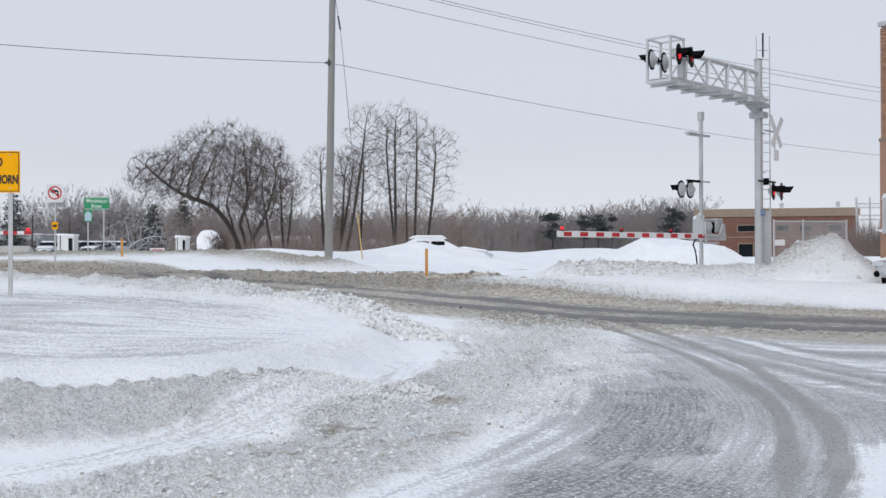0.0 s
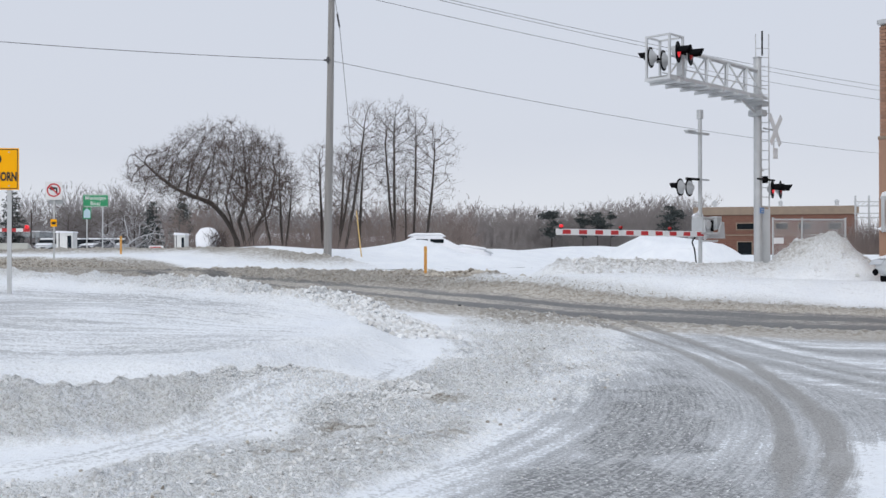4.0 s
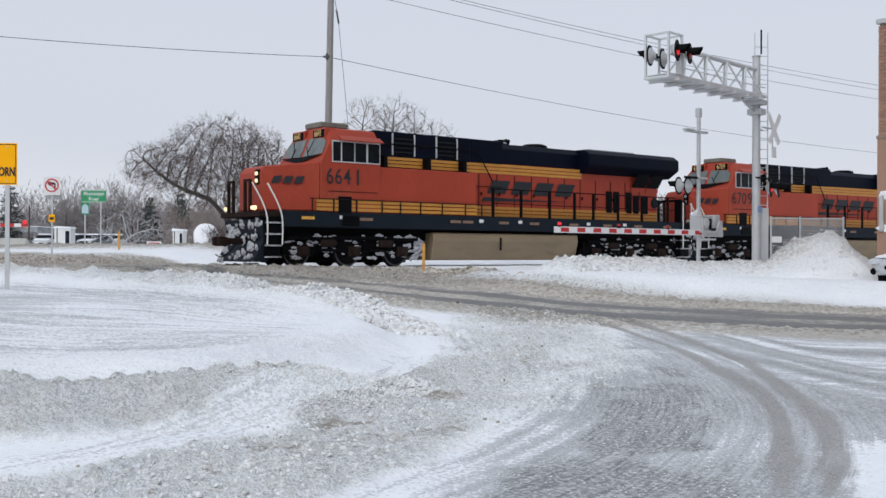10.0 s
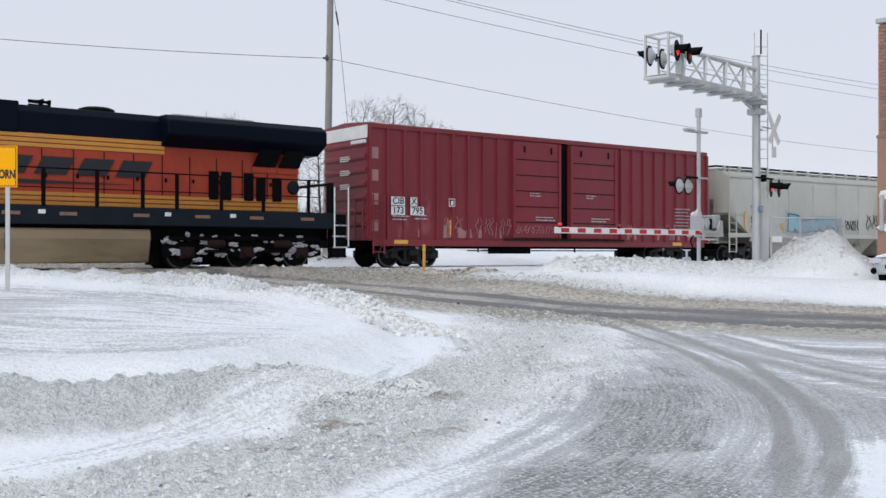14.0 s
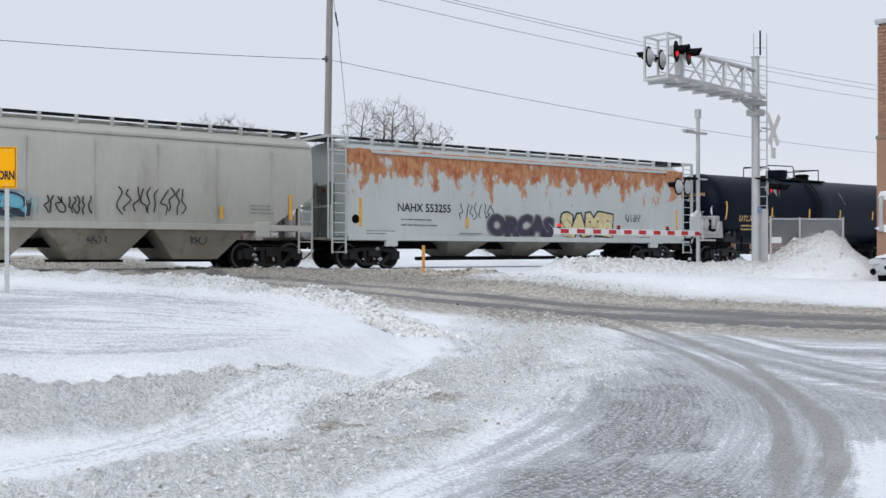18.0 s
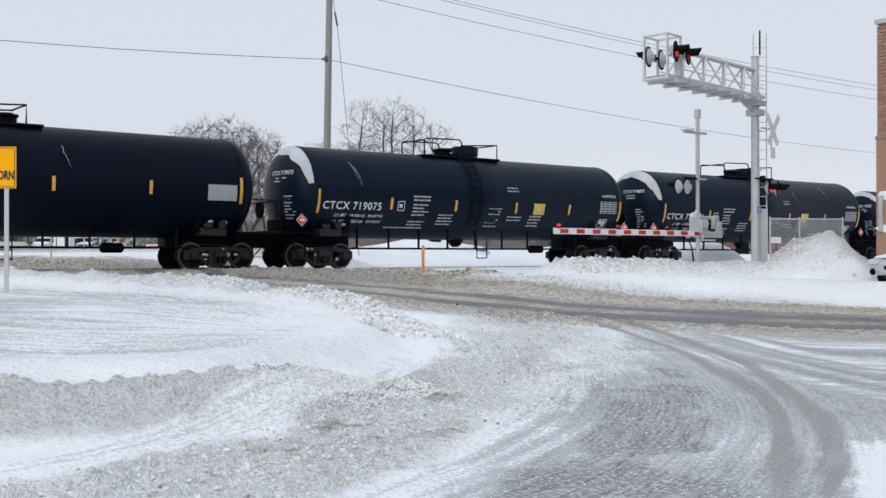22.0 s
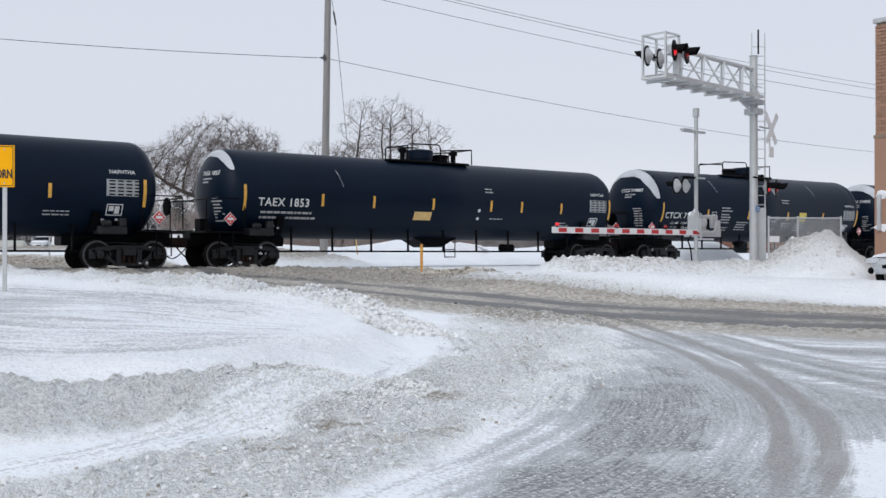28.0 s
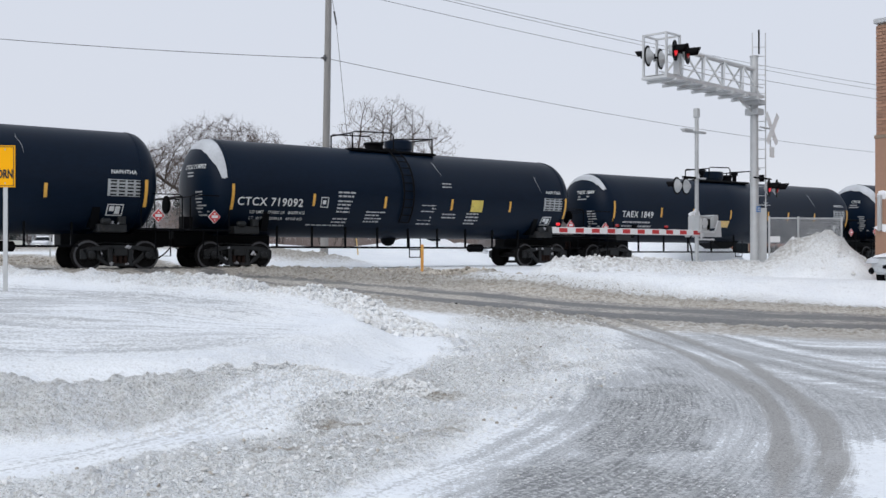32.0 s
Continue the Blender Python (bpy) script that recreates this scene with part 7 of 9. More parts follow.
for z in (2.2, 3.6, 4.9):
    part("ladder_stay", Shape().tube([(0, 0, z), lad_a.lerp(lad_b, 0.6) + Vector((0, 0, z))], 0.02, 6), M_GALV, signal)

gate_at = (8.85, 36.0)
gate = thing("crossing_gate", pose(*gate_at, ground_z(*gate_at) - 0.1, 0, 0, 180 + TRACK_TURN), "lowered crossing gate with red and white striped arm", "crossing gate")
g0 = gate.location.z
part("mast", Shape().tube([(0, 0, 0), (0, 0, 5.5 - g0)], 0.07, 14), M_GALV, gate, smooth=True)
part("mast_head", Shape().box(-0.09, 0.09, -0.09, 0.09, 5.2 - g0, 5.52 - g0), M_GALV, gate, bev=0.02)
part("lamp_arm", Shape().box(-0.45, 0.72, -0.06, 0.06, 4.66 - g0, 4.74 - g0).box(0.3, 0.75, -0.1, 0.1, 4.72 - g0, 4.78 - g0), M_GALV, gate, bev=0.01)
part("lamp_bar", Shape().tube([(-0.35, 0.1, 3.1 - g0), (0.85, 0.1, 3.1 - g0)], 0.03, 8), M_GALV, gate)
for x in (0.45, 0.92):
    flasher(gate, pose(x - 0.02, -0.12, 2.82 - g0, 0, 0, 14), False)
part("lamp_stem", Shape().box(0.2, 0.85, 0.06, 0.14, 3.06 - g0, 3.14 - g0), M_BLACKM, gate)
arm_z = 1.20 - g0
mech = part("gate_mechanism", Shape().box(-0.32, 0.25, -0.20, 0.32, arm_z + 0.0, arm_z + 0.62), M_GALV, gate, "galvanised gate mechanism housing", bev=0.04)
part("housing_lid", Shape().lathe([(0.36, 0.12), (0.33, 0.17), (0.30, 0.17)], 16, "y", (-0.02, 0, arm_z + 0.36)), M_ALU, mech)
lump(gate, (0.0, -0.1, arm_z + 0.66), 0.20, random.Random(6), 0.8, M_SNOWTHING, 1.2)
part("housing_flange", Shape().box(-0.36, 0.29, 0.325, 0.35, arm_z + 0.02, arm_z + 0.08).box(-0.36, 0.29, 0.325, 0.35, arm_z + 0.54, arm_z + 0.60), M_GALV, mech)
part("crank_slot", Shape().box(-0.30, -0.14, 0.322, 0.34, arm_z + 0.12, arm_z + 0.5), M_BLACKM, mech, bev=0.02)
part("crank_slot", Shape().box(0.10, 0.22, 0.322, 0.34, arm_z + 0.14, arm_z + 0.5), M_BLACKM, mech, bev=0.02)
part("relay_box", Shape().box(-0.95, -0.62, -0.15, 0.2, arm_z + 0.2, arm_z + 0.65), M_GALV, gate, bev=0.03)
part("counterweight", Shape().prism([(-0.9, arm_z - 0.12), (0.1, arm_z - 0.12), (0.1, arm_z), (-0.55, arm_z + 0.1), (-0.7, arm_z + 0.45), (-0.85, arm_z + 0.45)], -0.45, -0.38), M_GALV, gate, bev=0.015)
part("counterweight", Shape().prism([(-0.9, arm_z - 0.12), (0.1, arm_z - 0.12), (0.1, arm_z), (-0.55, arm_z + 0.1), (-0.7, arm_z + 0.45), (-0.85, arm_z + 0.45)], 0.30, 0.37), M_GALV, gate, bev=0.015)
part("guard_bracket", Shape().box(-0.35, 0.5, 0.44, 0.48, arm_z + 0.02, arm_z + 0.08).box(-0.35, 0.5, 0.44, 0.48, arm_z - 0.24, arm_z - 0.18).box(0.3, 0.36, 0.44, 0.48, arm_z - 0.24, arm_z + 0.5), M_ALU, gate)
part("cable", Shape().tube(smooth3([(0.0, -0.2, arm_z - 0.05), (0.12, -0.25, arm_z - 0.25), (0.05, -0.2, arm_z - 0.55), (0.03, -0.1, 0.1)]), 0.025, 6), M_BLACKM, gate)
part("arm_beam", Shape().box(0.30, 7.2, 0.35, 0.372, arm_z - 0.08, arm_z + 0.11), M_SIGNW, gate, "white gate arm", bev=0.004)
for i in range(10):
    x = 0.30 + 0.70 * i
    part("arm_stripe", Shape().box(x, x + 0.34, 0.370, 0.378, arm_z - 0.05, arm_z + 0.08), M_REDSTRIPE, gate)
part("arm_edge", Shape().box(0.30, 7.2, 0.338, 0.345, arm_z - 0.08, arm_z + 0.11), M_ALU, gate)
for x, lit in ((7.0, True), (4.4, False), (2.05, False)):
    lamp = part("arm_lamp", Shape().box(x - 0.05, x + 0.05, 0.32, 0.40, arm_z + 0.1, arm_z + 0.14), M_BLACKM, gate)
    part("lens", Shape().lathe([(0.43, 0.03), (0.42, 0.045), (0.33, 0.045), (0.32, 0.03)], 14, "y", (x, 0, arm_z + 0.19)), M_REDLAMP if lit else M_REDOFF, lamp)
part("arm_wire", Shape().tube([(0.4, 0.33, arm_z + 0.1), (3.5, 0.33, arm_z + 0.09), (7.0, 0.33, arm_z + 0.11)], 0.01, 5), M_BLACKM, gate)


# ---- signs and markers ----
def marker(x, y, h):
    t = thing("marker_post", pose(x, y, ground_z(x, y) - 0.25), "slim orange marker post standing in the snow", "marker post", "marker posts")
    part("post", Shape().box(-0.045, 0.045, -0.02, 0.02, 0, h + 0.25), M_ORANGEPOST, t, bev=0.008)
    part("band", Shape().box(-0.047, 0.047, -0.022, 0.022, h + 0.05, h + 0.14), M_REFLECT, t)


marker(-0.55, 31.5, 0.88)
marker(-14.23, 46.0, 0.80)


def sign_post(t, x, h, r=0.03, y=0.03):
    part("post", Shape().prism([(x - r, y), (x - r, y + 0.03), (x - 0.5 * r, y + 0.05), (x + 0.5 * r, y + 0.05), (x + r, y + 0.03), (x + r, y)], 0, h, "z"), M_GALV, t)


yd = 18.0
horn_sign = thing("warning_sign", pose(-7.50, yd, ground_z(-7.50, yd) - 0.2, 0, 0, 4), "yellow no-train-horn warning sign on steel posts", "road sign")
hz = horn_sign.location.z
top_z, low_zs = 2.37 - hz, 1.65 - hz
board = Shape().box(-0.66, 0.17, -0.006, 0.0, low_zs, top_z)
part("sign_board", board, M_SIGNY, horn_sign, "yellow board with black border", bev=0.003)
part("border", Shape().box(-0.64, 0.15, -0.009, -0.0065, top_z - 0.03, top_z - 0.018).box(-0.64, 0.15, -0.009, -0.0065, low_zs + 0.018, low_zs + 0.03).box(0.138, 0.15, -0.009, -0.0065, low_zs + 0.018, top_z - 0.018).box(-0.64, -0.628, -0.009, -0.0065, low_zs + 0.018, top_z - 0.018), M_LETTER_K, horn_sign)
for words, dx, z, sz in (("NO", -0.25, top_z - 0.20, 0.21), ("TRAIN HORN", -0.25, low_zs + 0.22, 0.205)):
    vs, fs = flat_text(words, sz, 1.0, bold=0.04)
    span = max(a for a, b in vs) - min(a for a, b in vs)
    vs = [(a * (0.77 / span if len(words) > 3 else 0.75), b) for a, b in vs]
    part("sign_letters", Shape().add([(dx + a, -0.010, z + b) for a, b in vs], fs), M_LETTER_K, horn_sign)
for x in (-0.50, 0.0):
    sign_post(horn_sign, x, top_z - 0.05, 0.035, 0.005)
part("bolt", Shape().lathe([(-0.014, 0.012), (-0.006, 0.014)], 8, "y", (0, 0, top_z - 0.07)), M_GALV, horn_sign)
part("bolt", Shape().lathe([(-0.014, 0.012), (-0.006, 0.014)], 8, "y", (0, 0, low_zs + 0.07)), M_GALV, horn_sign)

turn_sign = thing("turn_sign", pose(-15.70, 42.0, 0.36, 0, 0, 5), "white no-left-turn sign with red ring on post", "road sign")
tz = 3.14 - turn_sign.location.z
part("sign_board", Shape().box(-0.33, 0.33, -0.006, 0, tz - 0.37, tz + 0.36), M_SIGNW, turn_sign, bev=0.003)
ring = []
for i in range(28):
    a0, a1 = 2 * math.pi * i / 28, 2 * math.pi * (i + 1) / 28
    ring.append([(r_ * math.cos(a), -0.009, tz + 0.02 + r_ * math.sin(a)) for r_, a in ((0.22, a0), (0.275, a0), (0.275, a1), (0.22, a1))])
sh = Shape()
for q in ring:
    sh.add(q, [(0, 1, 2, 3)])
sh.add([(x, -0.0095, tz + 0.02 + z) for x, z in ((-0.19, 0.15), (-0.15, 0.19), (0.19, -0.15), (0.15, -0.19))], [(0, 1, 2, 3)])
part("ring", sh, M_SIGNR, turn_sign)
part("arrow", Shape().add([(x, -0.008, tz + 0.02 + z) for x, z in ((0.09, -0.16), (0.15, -0.16), (0.15, 0.08), (0.09, 0.12), (-0.05, 0.12), (-0.05, 0.19), (-0.19, 0.07), (-0.05, -0.04), (-0.05, 0.03), (0.09, 0.03))], [tuple(range(10))]), M_LETTER_K, turn_sign)
sign_post(turn_sign, 0, tz + 0.3)
part("lower_plate", Shape().box(-0.12, 0.12, -0.006, 0, tz - 1.45, tz - 1.15), M_SIGNY, turn_sign)
part("plate_print", Shape().box(-0.08, 0.08, -0.01, -0.0065, tz - 1.36, tz - 1.26), M_LETTER_K, turn_sign)
part("backing_board", Shape().box(-0.2, 0.33, 0.06, 0.066, tz - 0.55, tz - 0.33), M_GREYSTEN, turn_sign)

river = thing("river_sign", pose(-19.35, 58.0, 0.88), "green Mississippi River sign on two posts", "road sign")
rz_ = 3.58 - river.location.z
part("sign_board", Shape().box(-0.69, 0.69, -0.008, 0, rz_ - 0.34, rz_ + 0.34), M_SIGNG, river, bev=0.004)
for words, z in (("Mississippi", 0.14), ("River", -0.16)):
    vs, fs = flat_text(words, 0.30, 0.88, 0.0, 1.04, 0.004)
    part("sign_letters", Shape().add([(a, -0.012, rz_ + z + b) for a, b in vs], fs), M_SIGNW, river)
for z in (-0.32, 0.30):
    part("border", Shape().box(-0.67, 0.67, -0.011, -0.0085, rz_ + z, rz_ + z + 0.02), M_SIGNW, river)
for x in (-0.5, 0.38):
    sign_post(river, x, rz_ + 0.3)
part("route_plate", Shape().box(-0.7, -0.25, -0.012, -0.002, rz_ - 1.02, rz_ - 0.38), M_SIGNG, river)
part("route_shield", Shape().prism([(-0.66, rz_ - 0.96), (-0.29, rz_ - 0.96), (-0.29, rz_ - 0.58), (-0.475, rz_ - 0.42), (-0.66, rz_ - 0.58)], -0.018, -0.0125), M_SIGNPALE, river)

far_gate = thing("crossing_gate", pose(-23.21, 52.0, 0.45, 0, 0, 0), "far crossing gate with striped arm lowered", "crossing gate")
fz = 1.80 - 0.45
for i in range(8):
    part("arm_stripe", Shape().box(0.35 * i - 0.2, 0.35 * i + 0.15, -0.014, 0.014, fz - 0.08, fz + 0.09), M_REDSTRIPE if i % 3 else M_SIGNW, far_gate)
part("arm_lamp", Shape().lathe([(-0.1, 0.09), (0.05, 0.09)], 12, "y", (2.45, 0, fz + 0.16)), M_REDLAMP, far_gate)
part("mast", Shape().tube([(-1.2, 0, -0.2), (-1.2, 0, 3.6)], 0.07, 10), M_GALV, far_gate)
part("arm_root", Shape().box(-1.4, -0.2, -0.05, 0.05, fz - 0.1, fz + 0.1), M_GALV, far_gate)


# ---- utility pole and wires ----
PX, PY = -5.24, 47.0
pole = thing("utility_pole", pose(PX, PY, 0.35), "weathered grey wooden utility pole with wires", "utility pole")
part("pole", Shape().tube([(0, 0, -0.3), (0.12, 0, 6.5), (0.24, 0, 14.2)], 0.185, 16, 0.135), M_POLE, pole, smooth=True)
part("insulator", Shape().lathe([(-0.14, 0.03), (-0.1, 0.06), (0.1, 0.06), (0.14, 0.03)], 10, "z", (0.05, -0.17, 8.95)), M_WIRE, pole)
part("wire_bracket", Shape().box(-0.12, 0.16, -0.2, -0.1, 8.9, 8.98), M_WIRE, pole)
guy = [(0.22, 0, 12.6), (0.55, 0.2, 10.4), (1.5, 0.6, 0.1)]
part("guy_wire", Shape().tube(guy, 0.012, 5), M_WIRE, pole)
part("guy_insulator", Shape().tube([(0.44, 0.13, 11.1), (0.54, 0.19, 10.5)], 0.04, 8), M_WIRE, pole)
part("guy_guard", Shape().tube([(1.27, 0.49, 2.2), (1.49, 0.59, 0.1)], 0.028, 8), M_LETTER_Y, pole, "yellow plastic guy-wire guard")


def sagging(p, q, sag, r, name="overhead_wire"):
    p, q = Vector(p), Vector(q)
    pts = [p.lerp(q, i / 24) - Vector((0, 0, sag * 4 * (i / 24) * (1 - i / 24))) for i in range(25)]
    t = part(name, Shape().tube(pts, r, 5), M_WIRE)
    return tagged(t, "thin black overhead wire between poles", "wire", "overhead wires")


sagging((-21.02, 42.0, 9.42), (PX + 0.1, PY - 0.15, 9.28), 0.12, 0.014)
sagging((PX + 0.1, PY - 0.15, 9.28), (52.84, 96.0, 9.02), 1.0, 0.013)
for y0, y1 in ((-18, 172), (-50, 149), (-46, 158)):
    z0_ = 0.506 + (453.8 - y0) / 1846 * 44.0
    z1_ = 0.506 + (453.8 - (y1 + 30)) / 1846 * 75.0
    sagging((-4.74, 44.0, z0_), (38.43, 75.0, z1_), 0.55, 0.012)


# ---- bare trees: limbs reach step by step for points strewn through the crown ----
def reach_limbs(stems, points, step, near, rng, lift=0.10, stiff=0.8, rounds=60):
    """Nodes and the parent of each, grown from stems (lists of points) towards the crown's points."""
    nodes, parent = [], []
    for stem in stems:
        last = -1
        for p in stem:
            nodes.append(np.array(p, float))
            parent.append(last)
            last = len(nodes) - 1
    pts = np.array(points, float)
    close, which = np.full(len(pts), 1e9), np.zeros(len(pts), int)
    born = [0] * len(nodes)
    fresh = 0
    for _ in range(rounds):
        young = np.array(nodes[fresh:])
        gap_ = np.linalg.norm(pts[:, None, :] - young[None, :, :], axis=2)
        best = gap_.argmin(axis=1)
        least = gap_[np.arange(len(pts)), best]
        less = least < close
        close[less], which[less] = least[less], fresh + best[less]
        fresh = len(nodes)
        keep = close > near
        pts, close, which = pts[keep], close[keep], which[keep]
        if not len(pts):
            break
        for k_ in np.unique(which):
            mine = which == k_
            if born[k_] > 3:
                continue
            way = np.mean((pts[mine] - nodes[k_]) / close[mine][:, None], axis=0)
            was = nodes[k_] - nodes[parent[k_]] if parent[k_] >= 0 else np.array((0, 0, 1.0))
            hold = stiff * min(1.0, float(close[mine].min()) / (5 * near))
            way = way + hold * was / (np.linalg.norm(was) + 1e-6) + np.array((rng.gauss(0, 0.10), rng.gauss(0, 0.10), lift + rng.gauss(0, 0.08)))
            nodes.append(nodes[k_] + way / np.linalg.norm(way) * step)
            parent.append(int(k_))
            born[k_] += 1
            born.append(0)
        if len(nodes) == fresh:
            break
    return nodes, parent


def spike(sh, p, q, r):
    """A thin twig: three-sided at its foot, one point at its tip."""
    o = len(sh.v)
    sh.v += [(p[0] - r, p[1], p[2] - r * 0.5), (p[0] + r, p[1], p[2] - r * 0.5), (p[0], p[1] + r, p[2] + r), (q[0], q[1], q[2])]
    sh.f += [(o, o + 1, o + 3), (o + 1, o + 2, o + 3), (o + 2, o, o + 3)]


def limb_tree(x, y, z, stems, points, seed, label, step=0.24, near=0.30, base_r=0.15, tip_r=0.011, sprays=4, spray=0.5, droop=0.0, lift=0.10, bark=None, twig=None, power=2.2, stiff=0.8):
    rng = random.Random(seed)
    nodes, parent = reach_limbs(stems, points, step, near, rng, lift, stiff)
    kids = [[] for _ in nodes]
    for k_, p in enumerate(parent):
        if p >= 0:
            kids[p].append(k_)
    load = [0.0] * len(nodes)
    for k_ in range(len(nodes) - 1, -1, -1):
        load[k_] = max(load[k_], 1.0)  # how many tips each node feeds
        if parent[k_] >= 0:
            load[parent[k_]] += load[k_]
    rad = [min(base_r, tip_r * v ** (1 / power)) for v in load]
    t = thing("tree", pose(x, y, z), label, "tree", "bare trees")
    thick, fine = Shape(), Shape()
    starts = [(k_, None) for k_, p in enumerate(parent) if p < 0]
    while starts:
        k_, frm = starts.pop()
        chain = ([frm] if frm is not None else []) + [k_]
        while kids[chain[-1]]:
            ks = sorted(kids[chain[-1]], key=lambda q: -load[q])
            starts += [(q, chain[-1]) for q in ks[1:]]
            chain.append(ks[0])
        if len(chain) > 1:
            for a in range(0, len(chain) - 1, 3):
                piece = chain[a:a + 4]
                if len(piece) > 1:
                    r0 = rad[piece[0]] if not (a == 0 and frm is not None) else rad[chain[1]]
                    sh = thick if r0 > 0.024 else fine
                    sh.tube([nodes[q] for q in piece], r0, 6 if r0 > 0.05 else 4 if sh is thick else 3, rad[piece[-1]], caps=False)
        tip = nodes[chain[-1]]
        way = tip - nodes[chain[-2]] if len(chain) > 1 else np.array((0, 0, 1.0))
        way = way / (np.linalg.norm(way) + 1e-6)
        for q in range(sprays):
            at = nodes[chain[max(0, len(chain) - 1 - q % 4)]]
            w = way * 0.7 + np.array((rng.gauss(0, 0.55), rng.gauss(0, 0.55), rng.gauss(0.15 - droop, 0.4)))
            w = w / np.linalg.norm(w)
            ln = spray * rng.uniform(0.5, 1.2)
            mid_p = at + w * ln * 0.5
            end = mid_p + (w + np.array((rng.gauss(0, 0.3), rng.gauss(0, 0.3), rng.gauss(0.1 - droop, 0.25)))) * ln * 0.5
            spike(fine, at, mid_p, tip_r * 0.62)
            spike(fine, mid_p - w * ln * 0.06, end, tip_r * 0.5)
            for q2 in range(2):
                w2 = w + np.array((rng.gauss(0, 0.7), rng.gauss(0, 0.7), rng.gauss(0.2 - droop, 0.5)))
                spike(fine, mid_p, mid_p + w2 * ln * 0.4, tip_r * 0.5)
    part("trunk", thick, bark or M_BARK, t)
    tagged(part("twig_spray", fine, twig or M_TWIG, t), kind="stuff")
    return t


def dome_points(count, centre, radii, seed, low=-9.0, shell=0.55):
    """Points through the outer part of a dome."""
    rng = random.Random(seed)
    out = []
    while len(out) < count:
        v = Vector((rng.gauss(0, 1), rng.gauss(0, 1), rng.gauss(0, 1))).normalized() * (shell + (1 - shell) * rng.random() ** 0.6)
        p = tuple(c_ + r_ * a for c_, r_, a in zip(centre, radii, v))
        if p[2] > low:
            out.append(p)
    return out


def slim_tree(x, y, z, h, lean, seed, wide=0.85, low=0.28, count=260):
    """One leaning leader with thin rising branches."""
    rng = random.Random(seed)
    stem, p = [], np.array((0, 0, -0.3))
    for i in range(int((h * 0.86 + 0.3) / 0.22)):
        stem.append(tuple(p))
        f = i * 0.22 / h
        p = p + np.array((lean * (1.25 - 0.8 * f) + rng.uniform(-0.05, 0.05), rng.uniform(-0.05, 0.05), 1)) * 0.22

    def axis(f):
        k_ = min(len(stem) - 1, f / 0.86 * (len(stem) - 1))
        return stem[int(k_)]
    pts = []
    for i in range(count):
        f = low + (1.0 - low) * rng.random() ** 0.8
        b_ = axis(max(0.0, f - 0.06))
        rr = wide * (0.35 + 0.9 * math.sin(math.pi * min(1, (1.08 - f) / (1.08 - low)) ** 0.8)) * rng.random() ** 0.6
        a = rng.uniform(0, 2 * math.pi)
        pts.append((b_[0] + rr * math.cos(a), b_[1] + rr * math.sin(a), f * h))
    return limb_tree(x, y, z, [stem], pts, seed, "tall slender bare tree with thin rising branches", 0.2, 0.17, 0.085, 0.0075, 3, 0.5, -0.12, 0.30, power=2.1, stiff=1.5)


tz0 = 0.55
willow_stems = [[(0.5, 0, -0.2), (0.4, 0, 0.7), (0.05, 0, 1.5), (-0.4, 0.1, 2.2), (-0.8, 0.2, 2.65), (-1.2, 0.2, 3.0), (-1.9, 0.1, 3.3), (-2.5, 0, 3.5), (-3.0, 0, 3.75), (-3.5, 0, 4.05), (-4.2, 0, 4.6), (-4.9, 0, 5.25), (-5.5, 0, 5.75)],
                [(0.35, 0.2, -0.2), (0.2, 0.3, 0.7), (0.05, 0.4, 1.5), (-0.1, 0.4, 2.2), (-0.35, 0.4, 2.9)],
                [(0.6, -0.1, -0.2), (0.85, -0.1, 0.6), (0.7, -0.1, 1.3), (0.5, -0.1, 1.9), (0.75, -0.2, 2.6), (0.95, -0.2, 3.3)],
                [(0.7, 0.3, -0.2), (1.05, 0.4, 0.7), (1.35, 0.5, 1.5), (1.7, 0.6, 2.2), (2.0, 0.7, 2.9)],
                [(0.65, -0.4, -0.2), (1.1, -0.6, 0.8), (1.6, -0.7, 1.6), (2.3, -0.8, 2.2)]]
willow_pts = (dome_points(1700, (-0.5, 0, 4.95), (3.5, 3.0, 2.85), 141, 2.6, 0.25) + dome_points(700, (1.7, 0.2, 4.2), (2.2, 2.2, 2.85), 142, 2.3, 0.3)
              + dome_points(620, (-3.9, 0, 4.75), (2.3, 1.6, 1.45), 143, 3.0, 0.1))
limb_tree(-12.25, 60.0, tz0, willow_stems, willow_pts, 41, "wide-spreading bare tree with many stems", 0.2, 0.18, 0.15, 0.0098, 7, 0.65, 0.10, 0.10, power=2.4, stiff=1.1)
for x, d_, h, lean, wide, sd in ((-9.4, 58.0, 4.6, -0.2, 0.9, 42), (-9.0, 58.3, 5.4, -0.05, 0.9, 52), (-8.9, 58.0, 4.4, 0.12, 0.8, 53), (-10.1, 57.6, 3.6, -0.35, 0.9, 54)):
    slim_tree(x, d_, tz0, h, lean, sd, wide, 0.3, 240)
for x, d_, h, lean, wide, sd in ((572, 62, 6.6, -0.04, 1.1, 49), (592, 61, 6.3, 0.20, 1.0, 43), (598, 63, 6.2, 0.06, 1.0, 50), (606, 58, 8.4, 0.18, 1.0, 44), (634, 61, 6.6, 0.05, 1.2, 45), (697, 60, 8.7, 0.0, 1.15, 46), (699, 60.5, 8.0, -0.09, 0.8, 55),
                                 (731, 60, 8.2, 0.02, 0.8, 47), (748, 59, 7.2, 0.12, 1.35, 48), (718, 60, 4.6, -0.02, 0.8, 51)):
    slim_tree((x - 784) / 1846 * d_, d_, tz0, h, lean, sd, wide, 0.22 if h < 7.5 else 0.28, 300 if h > 6 else 150)


